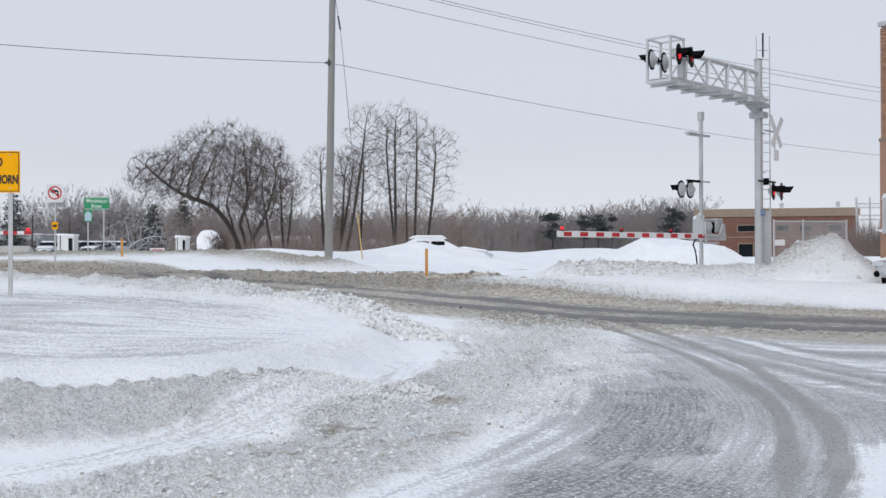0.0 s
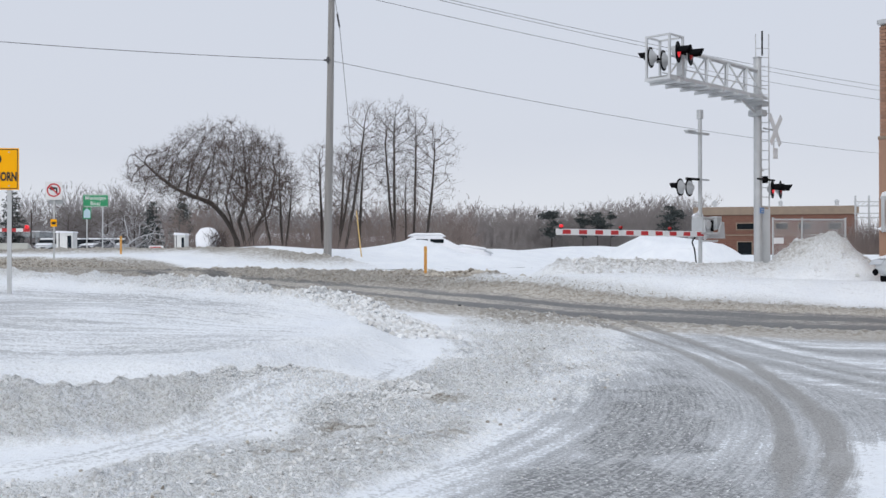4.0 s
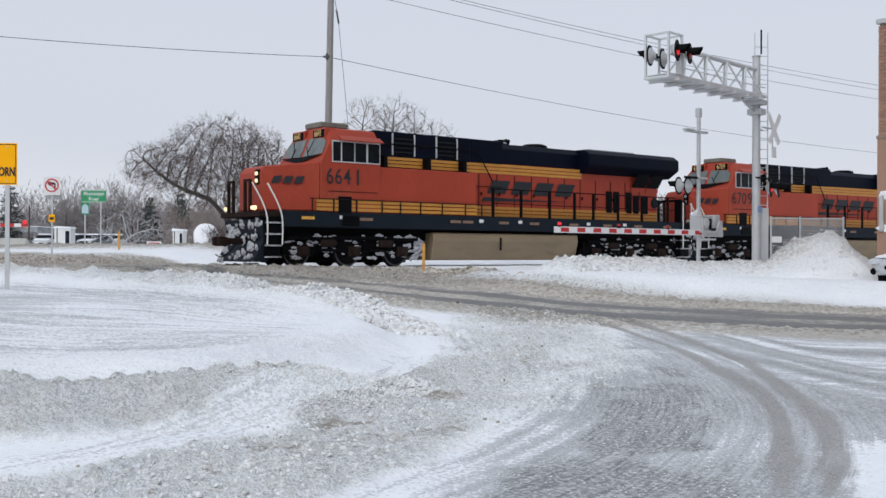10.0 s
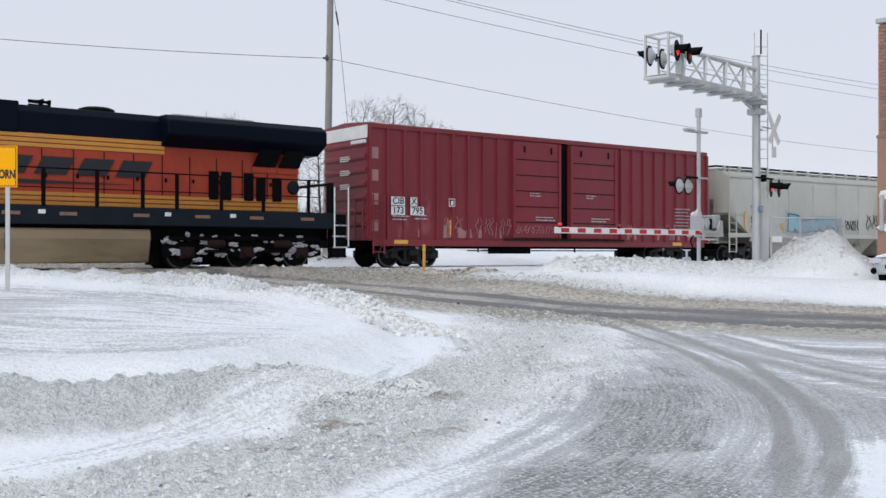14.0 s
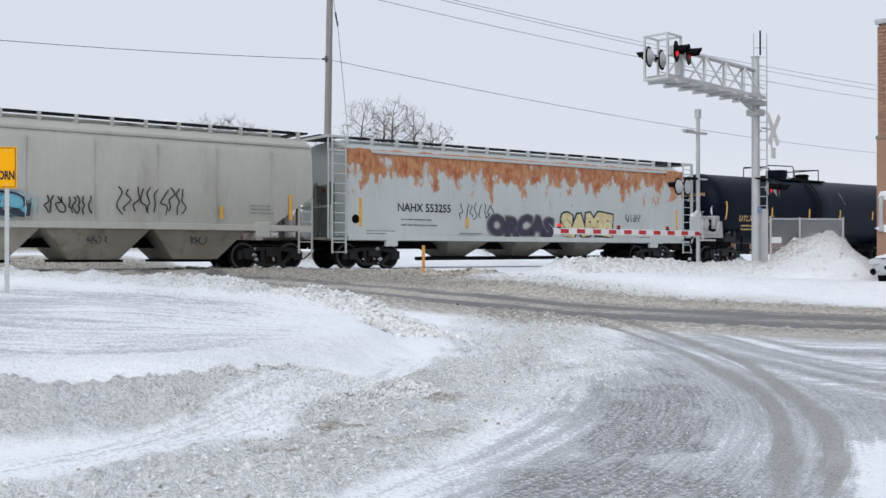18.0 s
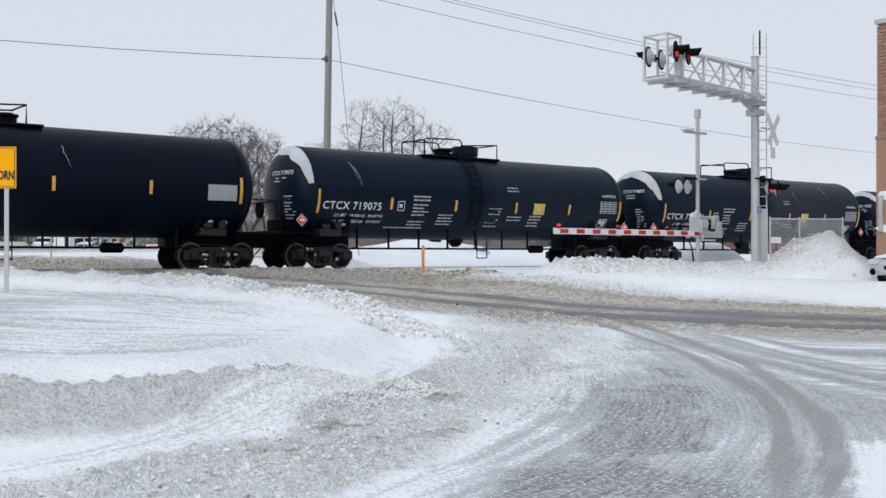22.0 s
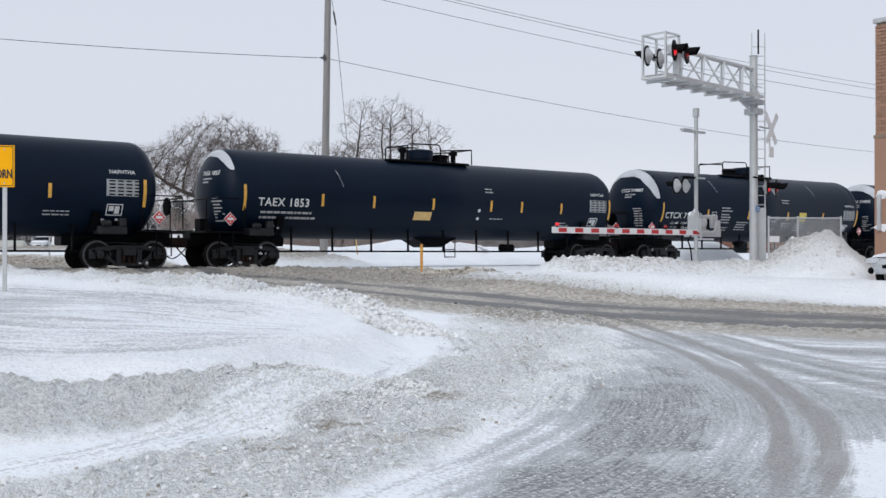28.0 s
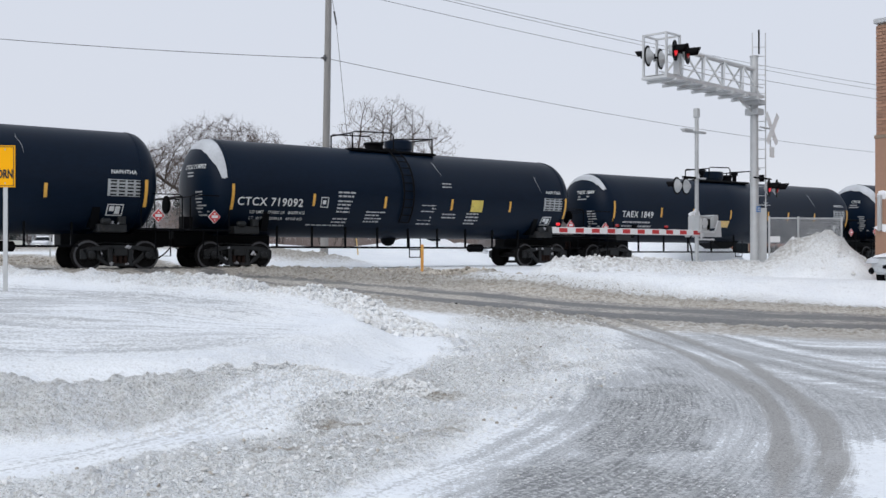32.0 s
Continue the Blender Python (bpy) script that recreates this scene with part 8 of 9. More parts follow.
# ---- brush behind the bank and far woods: uncountable growth ----
def thicket(name, count, place, height, seed, material, label, width=0.02, fan=0.35):
    """Thin upright twigs, each a narrow three-sided spike."""
    rng = random.Random(seed)
    sh = Shape()
    for i in range(count):
        x, y, z = place(rng)
        h = height(rng, x)
        lx, ly = rng.gauss(0, fan) * h, rng.gauss(0, fan) * h
        w = width * rng.uniform(0.6, 1.6)
        mx, my = x + lx * 0.45 + rng.uniform(-0.1, 0.1) * h, y + ly * 0.45
        sh.add([(x - w, y, z), (x + w, y, z), (x, y + w, z), (mx - w * 0.7, my, z + h * 0.5), (mx + w * 0.7, my, z + h * 0.5), (x + lx, y + ly, z + h)],
               [(0, 1, 4, 3), (1, 2, 4), (2, 0, 3), (3, 4, 5)])
    ob = new(name, sh.mesh(name, material))
    return tagged(ob, label, "shrub", kind="stuff")


M_BRUSH = mat("dry_red_brown_brush", (0.20, 0.16, 0.145), 0.9, dark=0.6, scale=0.4)
# both far-wood colours are paler than bark: distance haze mixed into the base colour
M_WOODS = mat("haze_paled_winter_woods", (0.27, 0.245, 0.24), 0.95, dark=0.55, scale=0.06, fine=0.8)
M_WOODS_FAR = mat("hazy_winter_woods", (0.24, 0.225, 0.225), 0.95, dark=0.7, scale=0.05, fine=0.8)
M_PINE = mat("dark_pine_needles", (0.050, 0.060, 0.058), 0.9, dark=0.6, scale=2)


def brush_place(rng):
    d_ = rng.uniform(54, 72)
    return (rng.uniform(430, 800) - 784) / 1846 * d_, d_, 0.1


thicket("brush", 5200, brush_place, lambda rng, x: rng.uniform(0.6, 2.0) * (1.3 if rng.random() < 0.2 else 0.8), 61, M_BRUSH, "red-brown bare brush behind the snow bank", 0.014)


def wood(name, x0, x1, d0, d1, tall, seed, material, count, label):
    """A far wood: a dark tangle low down and many bare crowns of fine twigs above it."""
    rng = random.Random(seed)
    sh = Shape()
    k = d0 / 200
    for i in range(count):
        d_ = d0 + (d1 - d0) * (i / count)
        x = rng.uniform(x0, x1) * d_ / d0
        y = d_ + rng.uniform(-2, 2)
        h = tall * rng.uniform(0.55, 1.0) * (0.86 + 0.4 * noise.noise(Vector((x * 0.035 / k, 3.3, seed))))
        if rng.random() < 0.45:
            h *= 0.6
        z, w = -3.0, 0.07 * k
        sh.add([(x - w, y, z), (x + w, y, z), (x + w * 0.4, y, z + h * 0.8), (x - w * 0.4, y, z + h * 0.8)], [(0, 1, 2, 3)])
        wide = h * rng.uniform(0.18, 0.32)
        for q in range(20):
            f = rng.uniform(0.15, 0.82)
            side, rise = rng.uniform(-1, 1), rng.uniform(0.10, 0.26)
            bx, bz, yy = x, z + h * f, y + rng.uniform(-1.5, 1.5)
            ex, ez = bx + side * wide * (1.15 - 0.6 * f), min(z + h, bz + h * rise)
            t_ = 0.06 * k
            sh.add([(bx, yy, bz - t_), (bx, yy, bz + t_), (ex, yy, ez)], [(0, 1, 2)])
            for w_ in range(6):
                g_ = rng.uniform(0.3, 1.0)
                cx_, cz_ = bx + (ex - bx) * g_, bz + (ez - bz) * g_
                a_ = rng.uniform(-1.2, 1.2) + 0.5 * side
                ln = h * rng.uniform(0.03, 0.09)
                t2 = 0.045 * k * rng.uniform(0.7, 1.4)
                sh.add([(cx_ - t2, yy, cz_), (cx_ + t2, yy, cz_), (cx_ + ln * math.sin(a_), yy, cz_ + ln * math.cos(a_))], [(0, 1, 2)])
        for q in range(14):
            bx = x + rng.uniform(-2.5, 2.5) * k
            t_, hh_ = 0.16 * k, tall * rng.uniform(0.10, 0.36)
            sh.add([(bx - t_, y + 1, z), (bx + t_, y + 1, z), (bx + rng.uniform(-0.7, 0.7) * k, y + 1, z + hh_)], [(0, 1, 2)])
    ob = new(name, sh.mesh(name, material))
    return tagged(ob, label, "woods", kind="stuff")


wood("far_woods", -3.38, 67.04, 260.0, 300.0, 20.0, 71, M_WOODS, 1700, "bare winter woods across the river, paled by haze")
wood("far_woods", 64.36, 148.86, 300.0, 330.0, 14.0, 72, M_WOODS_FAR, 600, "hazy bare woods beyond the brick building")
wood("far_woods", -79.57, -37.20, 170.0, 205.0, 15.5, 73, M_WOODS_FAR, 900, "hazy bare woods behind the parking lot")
wood("scrub", -22.29, 2.58, 85.0, 112.0, 10.5, 75, M_BRUSH, 620, "brown scrub below the bank")
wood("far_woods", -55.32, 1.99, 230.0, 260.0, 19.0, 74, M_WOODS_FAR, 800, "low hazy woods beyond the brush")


def pine(x, y, z, h, r, seed, old=False, needles=None):
    rng = random.Random(seed)
    t = thing("pine_tree", pose(x, y, z), "small spruce dusted with snow" if needles else "dark green pine tree with ragged boughs", "tree", "pine trees")
    part("trunk", Shape().tube([(0, 0, 0), (0.1, 0, h * 0.95)], r * 0.09, 7, 0.03), M_BARK, t)
    sh = Shape()
    # boughs: flat sprays of short needle tufts at the end of each branch
    boughs = []
    if old:
        for q in range(9):
            f = rng.uniform(0.58, 0.98)
            a, out = rng.uniform(0, 2 * math.pi), r * rng.uniform(0.15, 0.8) * (1.15 - 0.6 * (f - 0.58) / 0.4)
            boughs.append((out * math.cos(a), out * math.sin(a), h * f, r * rng.uniform(0.28, 0.5)))
        boughs.append((0, 0, h * 0.97, r * 0.3))
    else:
        for q in range(46):
            f = 0.10 + 0.90 * (q + rng.random()) / 46
            a, out = q * 2.4, r * (1.02 - f) ** 0.8 * rng.uniform(0.5, 1.0)
            boughs.append((out * math.cos(a), out * math.sin(a), h * f - 0.1 * out, r * (0.16 + 0.24 * (1.05 - f))))
    for bx, by, bz, br in boughs:
        for i in range(130 if old else 60):
            v = Vector((rng.gauss(0, 0.55), rng.gauss(0, 0.55), rng.gauss(0, 0.22))) * br
            w = br * (0.30 if old else 0.36)
            c0 = Vector((bx, by, bz)) + v
            e_ = [Vector((rng.uniform(-1, 1), rng.uniform(-1, 1), rng.uniform(-0.6, 0.9))) * w for k_ in range(3)]
            sh.add([c0 + e_[0], c0 + e_[1], c0 + e_[2]], [(0, 1, 2)])
        if old:
            sh.tube([(0.1, 0, max(0.3 * h, bz - 0.8 * br)), (bx, by, bz)], 0.12, 3, 0.04, caps=False)
    part("crown", sh, needles or M_PINE, t)


for i, (x, d_, ytop, r) in enumerate(((20, 120, 340, 2.6), (268, 130, 360, 2.6), (322, 130, 352, 2.8), (975, 255, 376, 3.8), (1030, 255, 380, 2.6), (1056, 255, 378, 3.4), (1079, 255, 376, 2.0), (1185, 255, 367, 4.2))):
    z = -3.0
    pine((x - 784) / 1846 * d_, d_, z, 0.506 + (453.8 - ytop) / 1846 * d_ - z, r, 80 + i, d_ > 200)


M_SNOWYTWIG = mat("snow_laden_twig", (0.42, 0.42, 0.43), 0.9, dark=0.7, scale=2)
M_SNOWYPINE = mat("snow_dusted_needles", (0.34, 0.36, 0.37), 0.9, dark=0.55, scale=1.5)
pine(-27.0, 105.0, 0.3, 2.9, 1.5, 170, False, M_SNOWYPINE)
limb_tree(-22.6, 74.0, 0.3, [[(0, 0, 0), (0.1, 0, 0.5), (0.2, 0, 1.0)], [(-0.2, 0.1, 0), (-0.5, 0.1, 0.7)]], dome_points(260, (0.4, 0, 1.5), (2.6, 1.6, 1.7), 151, 0.3, 0.4), 152,
          "low arching shrub with snow along its branches", 0.22, 0.26, 0.07, 0.014, 3, 0.5, 0.35, 0.0, M_SNOWYTWIG, M_SNOWYTWIG)
for x, d_, h, w_, sd in ((52, 118, 8.2, 2.2, 161), (92, 120, 7.8, 2.3, 162), (118, 124, 7.4, 2.4, 163), (150, 122, 7.2, 2.2, 164), (188, 126, 7.6, 2.6, 165), (216, 128, 7.8, 2.6, 166), (236, 132, 7.2, 2.2, 167)):
    slim_tree((x - 784) / 1846 * d_, d_, -1.2, h, 0.02, sd, w_, 0.3, 240)

# ---- buildings ----
def brick_material(name, a, b, mortar, scale, rowh=0.25):
    m = mat(name, a, 0.85, dark=0.85, scale=1.2, fine=30, bump=0.3)
    n, k = m.node_tree.nodes, m.node_tree.links.new
    bs = n["Principled BSDF"]
    old = bs.inputs["Base Color"].links[0].from_socket
    co, mp, br = n.new("ShaderNodeTexCoord"), n.new("ShaderNodeMapping"), n.new("ShaderNodeTexBrick")
    mp.inputs["Rotation"].default_value = (radians(90), 0, 0)
    k(co.outputs["Object"], mp.inputs["Vector"])
    k(mp.outputs[0], br.inputs["Vector"])
    br.inputs["Scale"].default_value = scale
    br.inputs["Mortar Size"].default_value = 0.012
    br.inputs["Color2"].default_value, br.inputs["Mortar"].default_value = (*b, 1), (*mortar, 1)
    k(old, br.inputs["Color1"])
    k(br.outputs["Color"], bs.inputs["Base Color"])
    return m


M_BRICK_FAR = brick_material("red_brown_brick", (0.15, 0.065, 0.045), (0.18, 0.085, 0.058), (0.15, 0.10, 0.08), 1.2)
M_TAN = mat("tan_coping", (0.26, 0.20, 0.15), 0.8, dark=0.85, scale=2)
M_BRICK_NEAR = mat("buff_brick", (0.33, 0.19, 0.13), 0.85, dark=0.8, scale=6, fine=60, bump=0.4, vary=0.16)
M_MORTAR = mat("grey_mortar", (0.26, 0.20, 0.16), 0.9, dark=0.85, scale=8)
M_BUFFPANEL = mat("buff_painted_wall", (0.36, 0.215, 0.15), 0.85, dark=0.88, scale=1.5, fine=20, bump=0.3)

bd = 110.0
bx0, bx1 = 26.46, 43.38
works = thing("brick_building", pose(bx0, bd, -1.0, 0, 0, -14), "long low red-brown brick building with tan parapet", "building")
bw, bh = (bx1 - bx0) * 0.95, 4.67 + 1.0
part("wall", Shape().box(0, bw, 0, 14, 0, bh), M_BRICK_FAR, works)
part("parapet", Shape().box(-0.15, bw + 0.15, -0.15, 14.1, bh, bh + 0.85), M_TAN, works, "tan metal parapet", bev=0.03)
part("roof", Shape().box(0.3, bw - 0.3, 0.3, 13.7, bh + 0.85, bh + 0.9), M_SNOWTHING, works)
part("ledge", Shape().box(-0.05, bw + 0.05, -0.08, 0, bh * 0.62, bh * 0.62 + 0.12), M_TAN, works)
for i, (f0, wd, z0f, z1f) in enumerate(((0.265, 1.6, 0.15, 0.52), (0.26, 1.9, 0.72, 0.86), (0.50, 1.4, 0.72, 0.86), (0.64, 1.4, 0.72, 0.86), (0.05, 1.5, 0.72, 0.86), (0.82, 1.4, 0.72, 0.86))):
    win = part("window", Shape().box(bw * f0, bw * f0 + wd, -0.06, 0.06, bh * z0f, bh * z1f), M_TAN, works, bev=0.02)
    part("pane", Shape().box(bw * f0 + 0.1, bw * f0 + wd - 0.1, -0.09, -0.05, bh * z0f + 0.1, bh * z1f - 0.1), M_GLASS, win)
for f_, h in ((0.13, 0.6), (0.55, 0.5), (0.9, 0.55)):
    part("roof_vent", Shape().lathe([(bh + 0.85, 0.2), (bh + 0.85 + h, 0.2), (bh + 0.9 + h, 0.28), (bh + 1.1 + h, 0.1)], 10, "z", (bw * f_, 3, 0)), M_GALV, works)
# low snowy shed roof line beyond, dark rail of the river wall
wall_dark = part("river_fence", Shape().box(4.94, 21.19, 120.0, 120.15, -1.0, 0.506 + 0.33), M_BLACKM)
tagged(wall_dark, "low dark wall along the river bank", "wall", kind="structure")

# substation frame
sub = thing("substation_frame", pose(34.44, 85.0, -0.5), "grey lattice steel substation frame", "steel frame")
hh = 4.83 + 0.5
for x in (-0.9, 0.2, 1.3, 2.4):
    part("post", Shape().box(x - 0.06, x + 0.06, -0.06, 0.06, 0, hh + 0.5), M_GALV, sub)
for z in (hh, hh - 0.35, hh - 0.95, hh - 1.3, hh - 2.0, hh - 2.3):
    part("beam", Shape().box(-1.0, 2.6, -0.05, 0.05, z - 0.04, z + 0.04), M_GALV, sub)
for i in range(8):
    x = -0.9 + 0.42 * i
    part("lattice_bar", Shape().tube([(x, 0, hh - 0.35), (x + 0.42, 0, hh)], 0.02, 4), M_GALV, sub)
thicket("vines", 700, lambda rng: (33.95 + rng.uniform(-1.6, 2.0), 84.0 + rng.uniform(-0.5, 0.5), -0.3), lambda rng, x: rng.uniform(0.8, 4.4), 66, M_BRUSH, "bare brown shrubs by the steel frame", 0.02, 0.12)

# near building at the edge of the lot
cx, cy = 13.38, 32.0
near = thing("brick_building", pose(cx, cy, -0.8, 0, 0, TRACK_TURN - 90), "buff brick building corner with metal coping", "building")
# local x runs along the wall towards the road, local y to the inside
top_h, ledge_h = 7.71 + 0.8, 4.09 + 0.8
part("upper_wall", Shape().box(0.03, 16, 0.035, 12, ledge_h, top_h - 0.15), M_MORTAR, near)
part("lower_wall", Shape().box(-0.02, 16, -0.02, 12, 0, ledge_h), M_BUFFPANEL, near)
part("ledge", Shape().box(-0.05, 16, -0.05, 12, ledge_h - 0.06, ledge_h + 0.05), M_TAN, near, bev=0.02)
part("coping", Shape().box(-0.06, 16.05, -0.06, 12.05, top_h - 0.15, top_h), M_GALV, near, "grey metal coping", bev=0.02)
part("panel_joint", Shape().box(-0.03, 16, -0.026, -0.02, ledge_h - 1.9, ledge_h - 1.86), M_MORTAR, near)
BRICK_ME = Shape().box(0, 0.39, 0, 0.05, 0, 0.092).mesh("brick", M_BRICK_NEAR, 0.004)
HALF_ME = Shape().box(0, 0.19, 0, 0.05, 0, 0.092).mesh("brick", M_BRICK_NEAR, 0.004)
courses = int((top_h - 0.2 - ledge_h) / 0.105)
BR = random.Random(5)
for i in range(courses):
    x = 0.0
    for j in range(4):
        meb = HALF_ME if (j == 0 and i % 2) else BRICK_ME
        b_ = part("brick", meb, None, near)
        b_.location = (x, BR.uniform(-0.004, 0.004), ledge_h + 0.06 + 0.105 * i)
        x += 0.40 if meb is BRICK_ME else 0.20
for z in (1.2, 2.2):
    lump(near, (0.2, -0.03, z + 0.9), 0.16, random.Random(int(z * 10)), 0.25, M_SNOWTHING, 1.6)
part("wall_lamp", Shape().box(0.1, 0.22, -0.14, -0.02, 2.0, 3.1), M_GALV, near, bev=0.02)

# ---- chain-link fence ----
fd = 43.0
fx0, fx1 = 13.56, 16.75
fence = thing("chain_link_fence", pose(fx0, fd, -0.1, 0, 0, 8), "chain-link fence with steel posts, snow caught in it", "fence")
fw, fh = (fx1 - fx0) * 1.0, 1.97 + 0.1
for x in (0, fw * 0.40, fw):
    part("post", Shape().tube([(x, 0, 0), (x, 0, fh + 0.08)], 0.04, 10), M_GALV, fence)
part("top_rail", Shape().tube([(0, 0, fh), (fw, 0, fh)], 0.03, 8), M_GALV, fence)
mesh_sh = Shape()
stp = 0.085
nw = int((fw + fh) / stp)
for i in range(nw):
    for sg in (1, -1):
        a0 = i * stp - fh
        p0x, p0z, p1x, p1z = a0, 0.0, a0 + fh, fh
        if p0x < 0:
            p0z, p0x = -p0x, 0.0
        if p1x > fw:
            p1z, p1x = fh - (p1x - fw), fw
        if p1x <= p0x:
            continue
        if sg < 0:
            p0x, p1x = fw - p0x, fw - p1x
        mesh_sh.tube([(p0x, 0, p0z), (p1x, 0, p1z)], 0.006, 3, caps=False)
tagged(part("wire_mesh", mesh_sh, M_GALV, fence), kind="stuff")
part("fence_sign", Shape().box(0.02, 0.45, -0.05, -0.04, fh - 1.0, fh - 0.75), M_SIGNW, fence)
dense = Shape()
for i in range(34):
    x = fw * 0.42 + fw * 0.56 * i / 33
    dense.tube([(x, 0.03, 0.1), (x, 0.03, fh - 0.05)], 0.009, 3, caps=False)
for i in range(18):
    z = 0.1 + (fh - 0.15) * i / 17
    dense.tube([(fw * 0.42, 0.03, z), (fw * 0.98, 0.03, z)], 0.009, 3, caps=False)
tagged(part("wire_panel", dense, M_MESHGREY, fence, "panel of close wire mesh"), kind="stuff")

# ---- small sheds, parked cars ----
def shed(x, d_, w, h, label):
    t = thing("shed", pose(x, d_, 0.2), label, "shed", "sheds")
    part("wall", Shape().box(-w / 2, w / 2, 0, 1.2, 0, h), M_WHITEP, t, bev=0.02)
    part("roof", Shape().prism([(-w / 2 - 0.08, h), (w / 2 + 0.08, h), (w / 2, h + 0.14), (-w / 2, h + 0.2)], -0.1, 1.3), M_SNOWTHING, t)
    part("door", Shape().box(w * 0.18, w * 0.42, -0.03, 0.01, 0.05, h * 0.9), M_GREYP, t)
    part("post", Shape().box(-w * 0.35, -w * 0.3, -0.03, 0.0, 0, h), M_GREYP, t)


shed(-34.53, 95.0, 1.5, 2.61 - 0.2, "small white snow-capped utility cabinet")
shed(-20.24, 80.0, 0.8, 2.10 - 0.2, "narrow white snow-capped cabinet")
canopy = thing("canopy", pose(-49.66, 120.0, 0), "low grey flat canopy roof by the road", "canopy")
part("roof", Shape().box(-4, 3.2, 0, 5, 2.70, 3.29), M_GREYSTEN, canopy, bev=0.05)
part("roof_snow", Shape().box(-4, 3.2, 0.1, 4.9, 3.29, 3.42), M_SNOWTHING, canopy)
for x in (-3.5, 2.5):
    part("post", Shape().box(x, x + 0.2, 0.5, 0.7, -0.5, 2.70), M_GREYSTEN, canopy)
tank = thing("propane_tank", pose(-30.96, 75.0, 0.2), "long pale snow-capped tank beside the road", "tank")
part("shell", Shape().lathe([(-1.3, 0.05), (-1.2, 0.4), (-1.0, 0.5), (1.0, 0.5), (1.2, 0.4), (1.3, 0.05)], 16, "x", (0, 0, 0.75)), M_GREYHOP, tank, smooth=True)
part("leg", Shape().box(-0.8, -0.6, -0.3, 0.3, -0.3, 0.4), M_GALV, tank)
part("leg", Shape().box(0.6, 0.8, -0.3, 0.3, -0.3, 0.4), M_GALV, tank)
bill = thing("notice_board", pose(-23.44, 85.0, 0.4), "low white notice board with dark print", "sign")
part("board", Shape().box(-0.6, 0.6, 0, 0.03, 0.45, 0.95), M_SIGNW, bill)
part("print", Shape().box(-0.45, 0.45, -0.01, -0.004, 0.75, 0.85).box(-0.4, 0.4, -0.01, -0.004, 0.55, 0.65), M_SIGNR, bill)
part("leg", Shape().box(-0.5, -0.44, 0.03, 0.07, 0, 0.9), M_GALV, bill)
part("leg", Shape().box(0.44, 0.5, 0.03, 0.07, 0, 0.9), M_GALV, bill)


def sedan(m, paint, label, snow=0.12, group="parked cars"):
    """A small saloon; its front points to -x."""
    t = thing("car", m, label, "car", group)
    prof = [(-2.2, 0.35), (-2.25, 0.62), (-2.1, 0.80), (-1.2, 0.95), (-0.55, 1.0), (1.5, 1.02), (2.15, 0.98), (2.25, 0.62), (2.2, 0.32)]
    hull = Shape().prism(prof, -0.86, 0.86)
    hull.v = [(x, y * (0.74 if x < -2.15 else 0.92 if x < -2.05 else 1), z) for x, y, z in hull.v]
    part("body", hull, paint, t, bev=0.09, smooth=True)
    cab = [(-0.95, 0.97), (-0.15, 1.42), (1.0, 1.46), (1.75, 1.0)]
    part("cabin", Shape().add([(x, y * (0.80 if z < 1.2 else 0.66), z) for y in (-1, 1) for x, z in cab], [(0, 1, 2, 3), (7, 6, 5, 4), (0, 4, 5, 1), (1, 5, 6, 2), (2, 6, 7, 3)]), M_SNOWTHING if paint is M_SNOWTHING else M_GLASS, t, bev=0.03)
    if paint is M_SNOWTHING:
        for x0, x1 in ((-0.2, 0.35), (0.45, 0.95)):
            part("side_window", Shape().box(x0, x1, 0.70, 0.76, 1.16, 1.34), M_GLASS, t, bev=0.02)
    part("roof", Shape().box(-0.2, 1.05, -0.66, 0.66, 1.41, 1.48), paint, t, bev=0.03)
    if snow:
        part("roof_snow", Shape().prism([(-0.35, 1.46), (1.2, 1.48), (1.0, 1.48 + snow), (-0.1, 1.48 + snow)], -0.66, 0.66), M_SNOWTHING, t, bev=0.05, smooth=True)
        part("bonnet_snow", Shape().prism([(-2.05, 0.84), (-0.95, 0.97), (-1.0, 0.97 + snow), (-1.95, 0.84 + snow * 0.8)], -0.76, 0.76), M_SNOWTHING, t, bev=0.04, smooth=True)
    for x in (-1.35, 1.4):
        for y in (-0.8, 0.8):
            w = part("wheel", Shape().lathe([(y - 0.1, 0.25), (y - 0.1, 0.31), (y + 0.1, 0.31), (y + 0.1, 0.25)], 18, "y", (x, 0, 0.31)), M_BLACKM, t)
            part("rim", Shape().lathe([(y - 0.11, 0.05), (y - 0.105, 0.2), (y + 0.105, 0.2), (y + 0.11, 0.05)], 14, "y", (x, 0, 0.31)), M_GALV, w)
    for y in (-0.66, 0.66):
        part("headlight", Shape().prism([(-2.26, 0.66), (-2.0, 0.72), (-1.85, 0.84), (-2.12, 0.80)], y - 0.2, y + 0.2), M_LENS, t, bev=0.02)
        part("fog_light", Shape().lathe([(-2.27, 0.06), (-2.2, 0.1)], 12, "x", (0, y, 0.45)), M_BLACKM, t)
    part("grille", Shape().box(-2.265, -2.2, -0.26, 0.26, 0.52, 0.62), M_BLACKM, t)
    return t


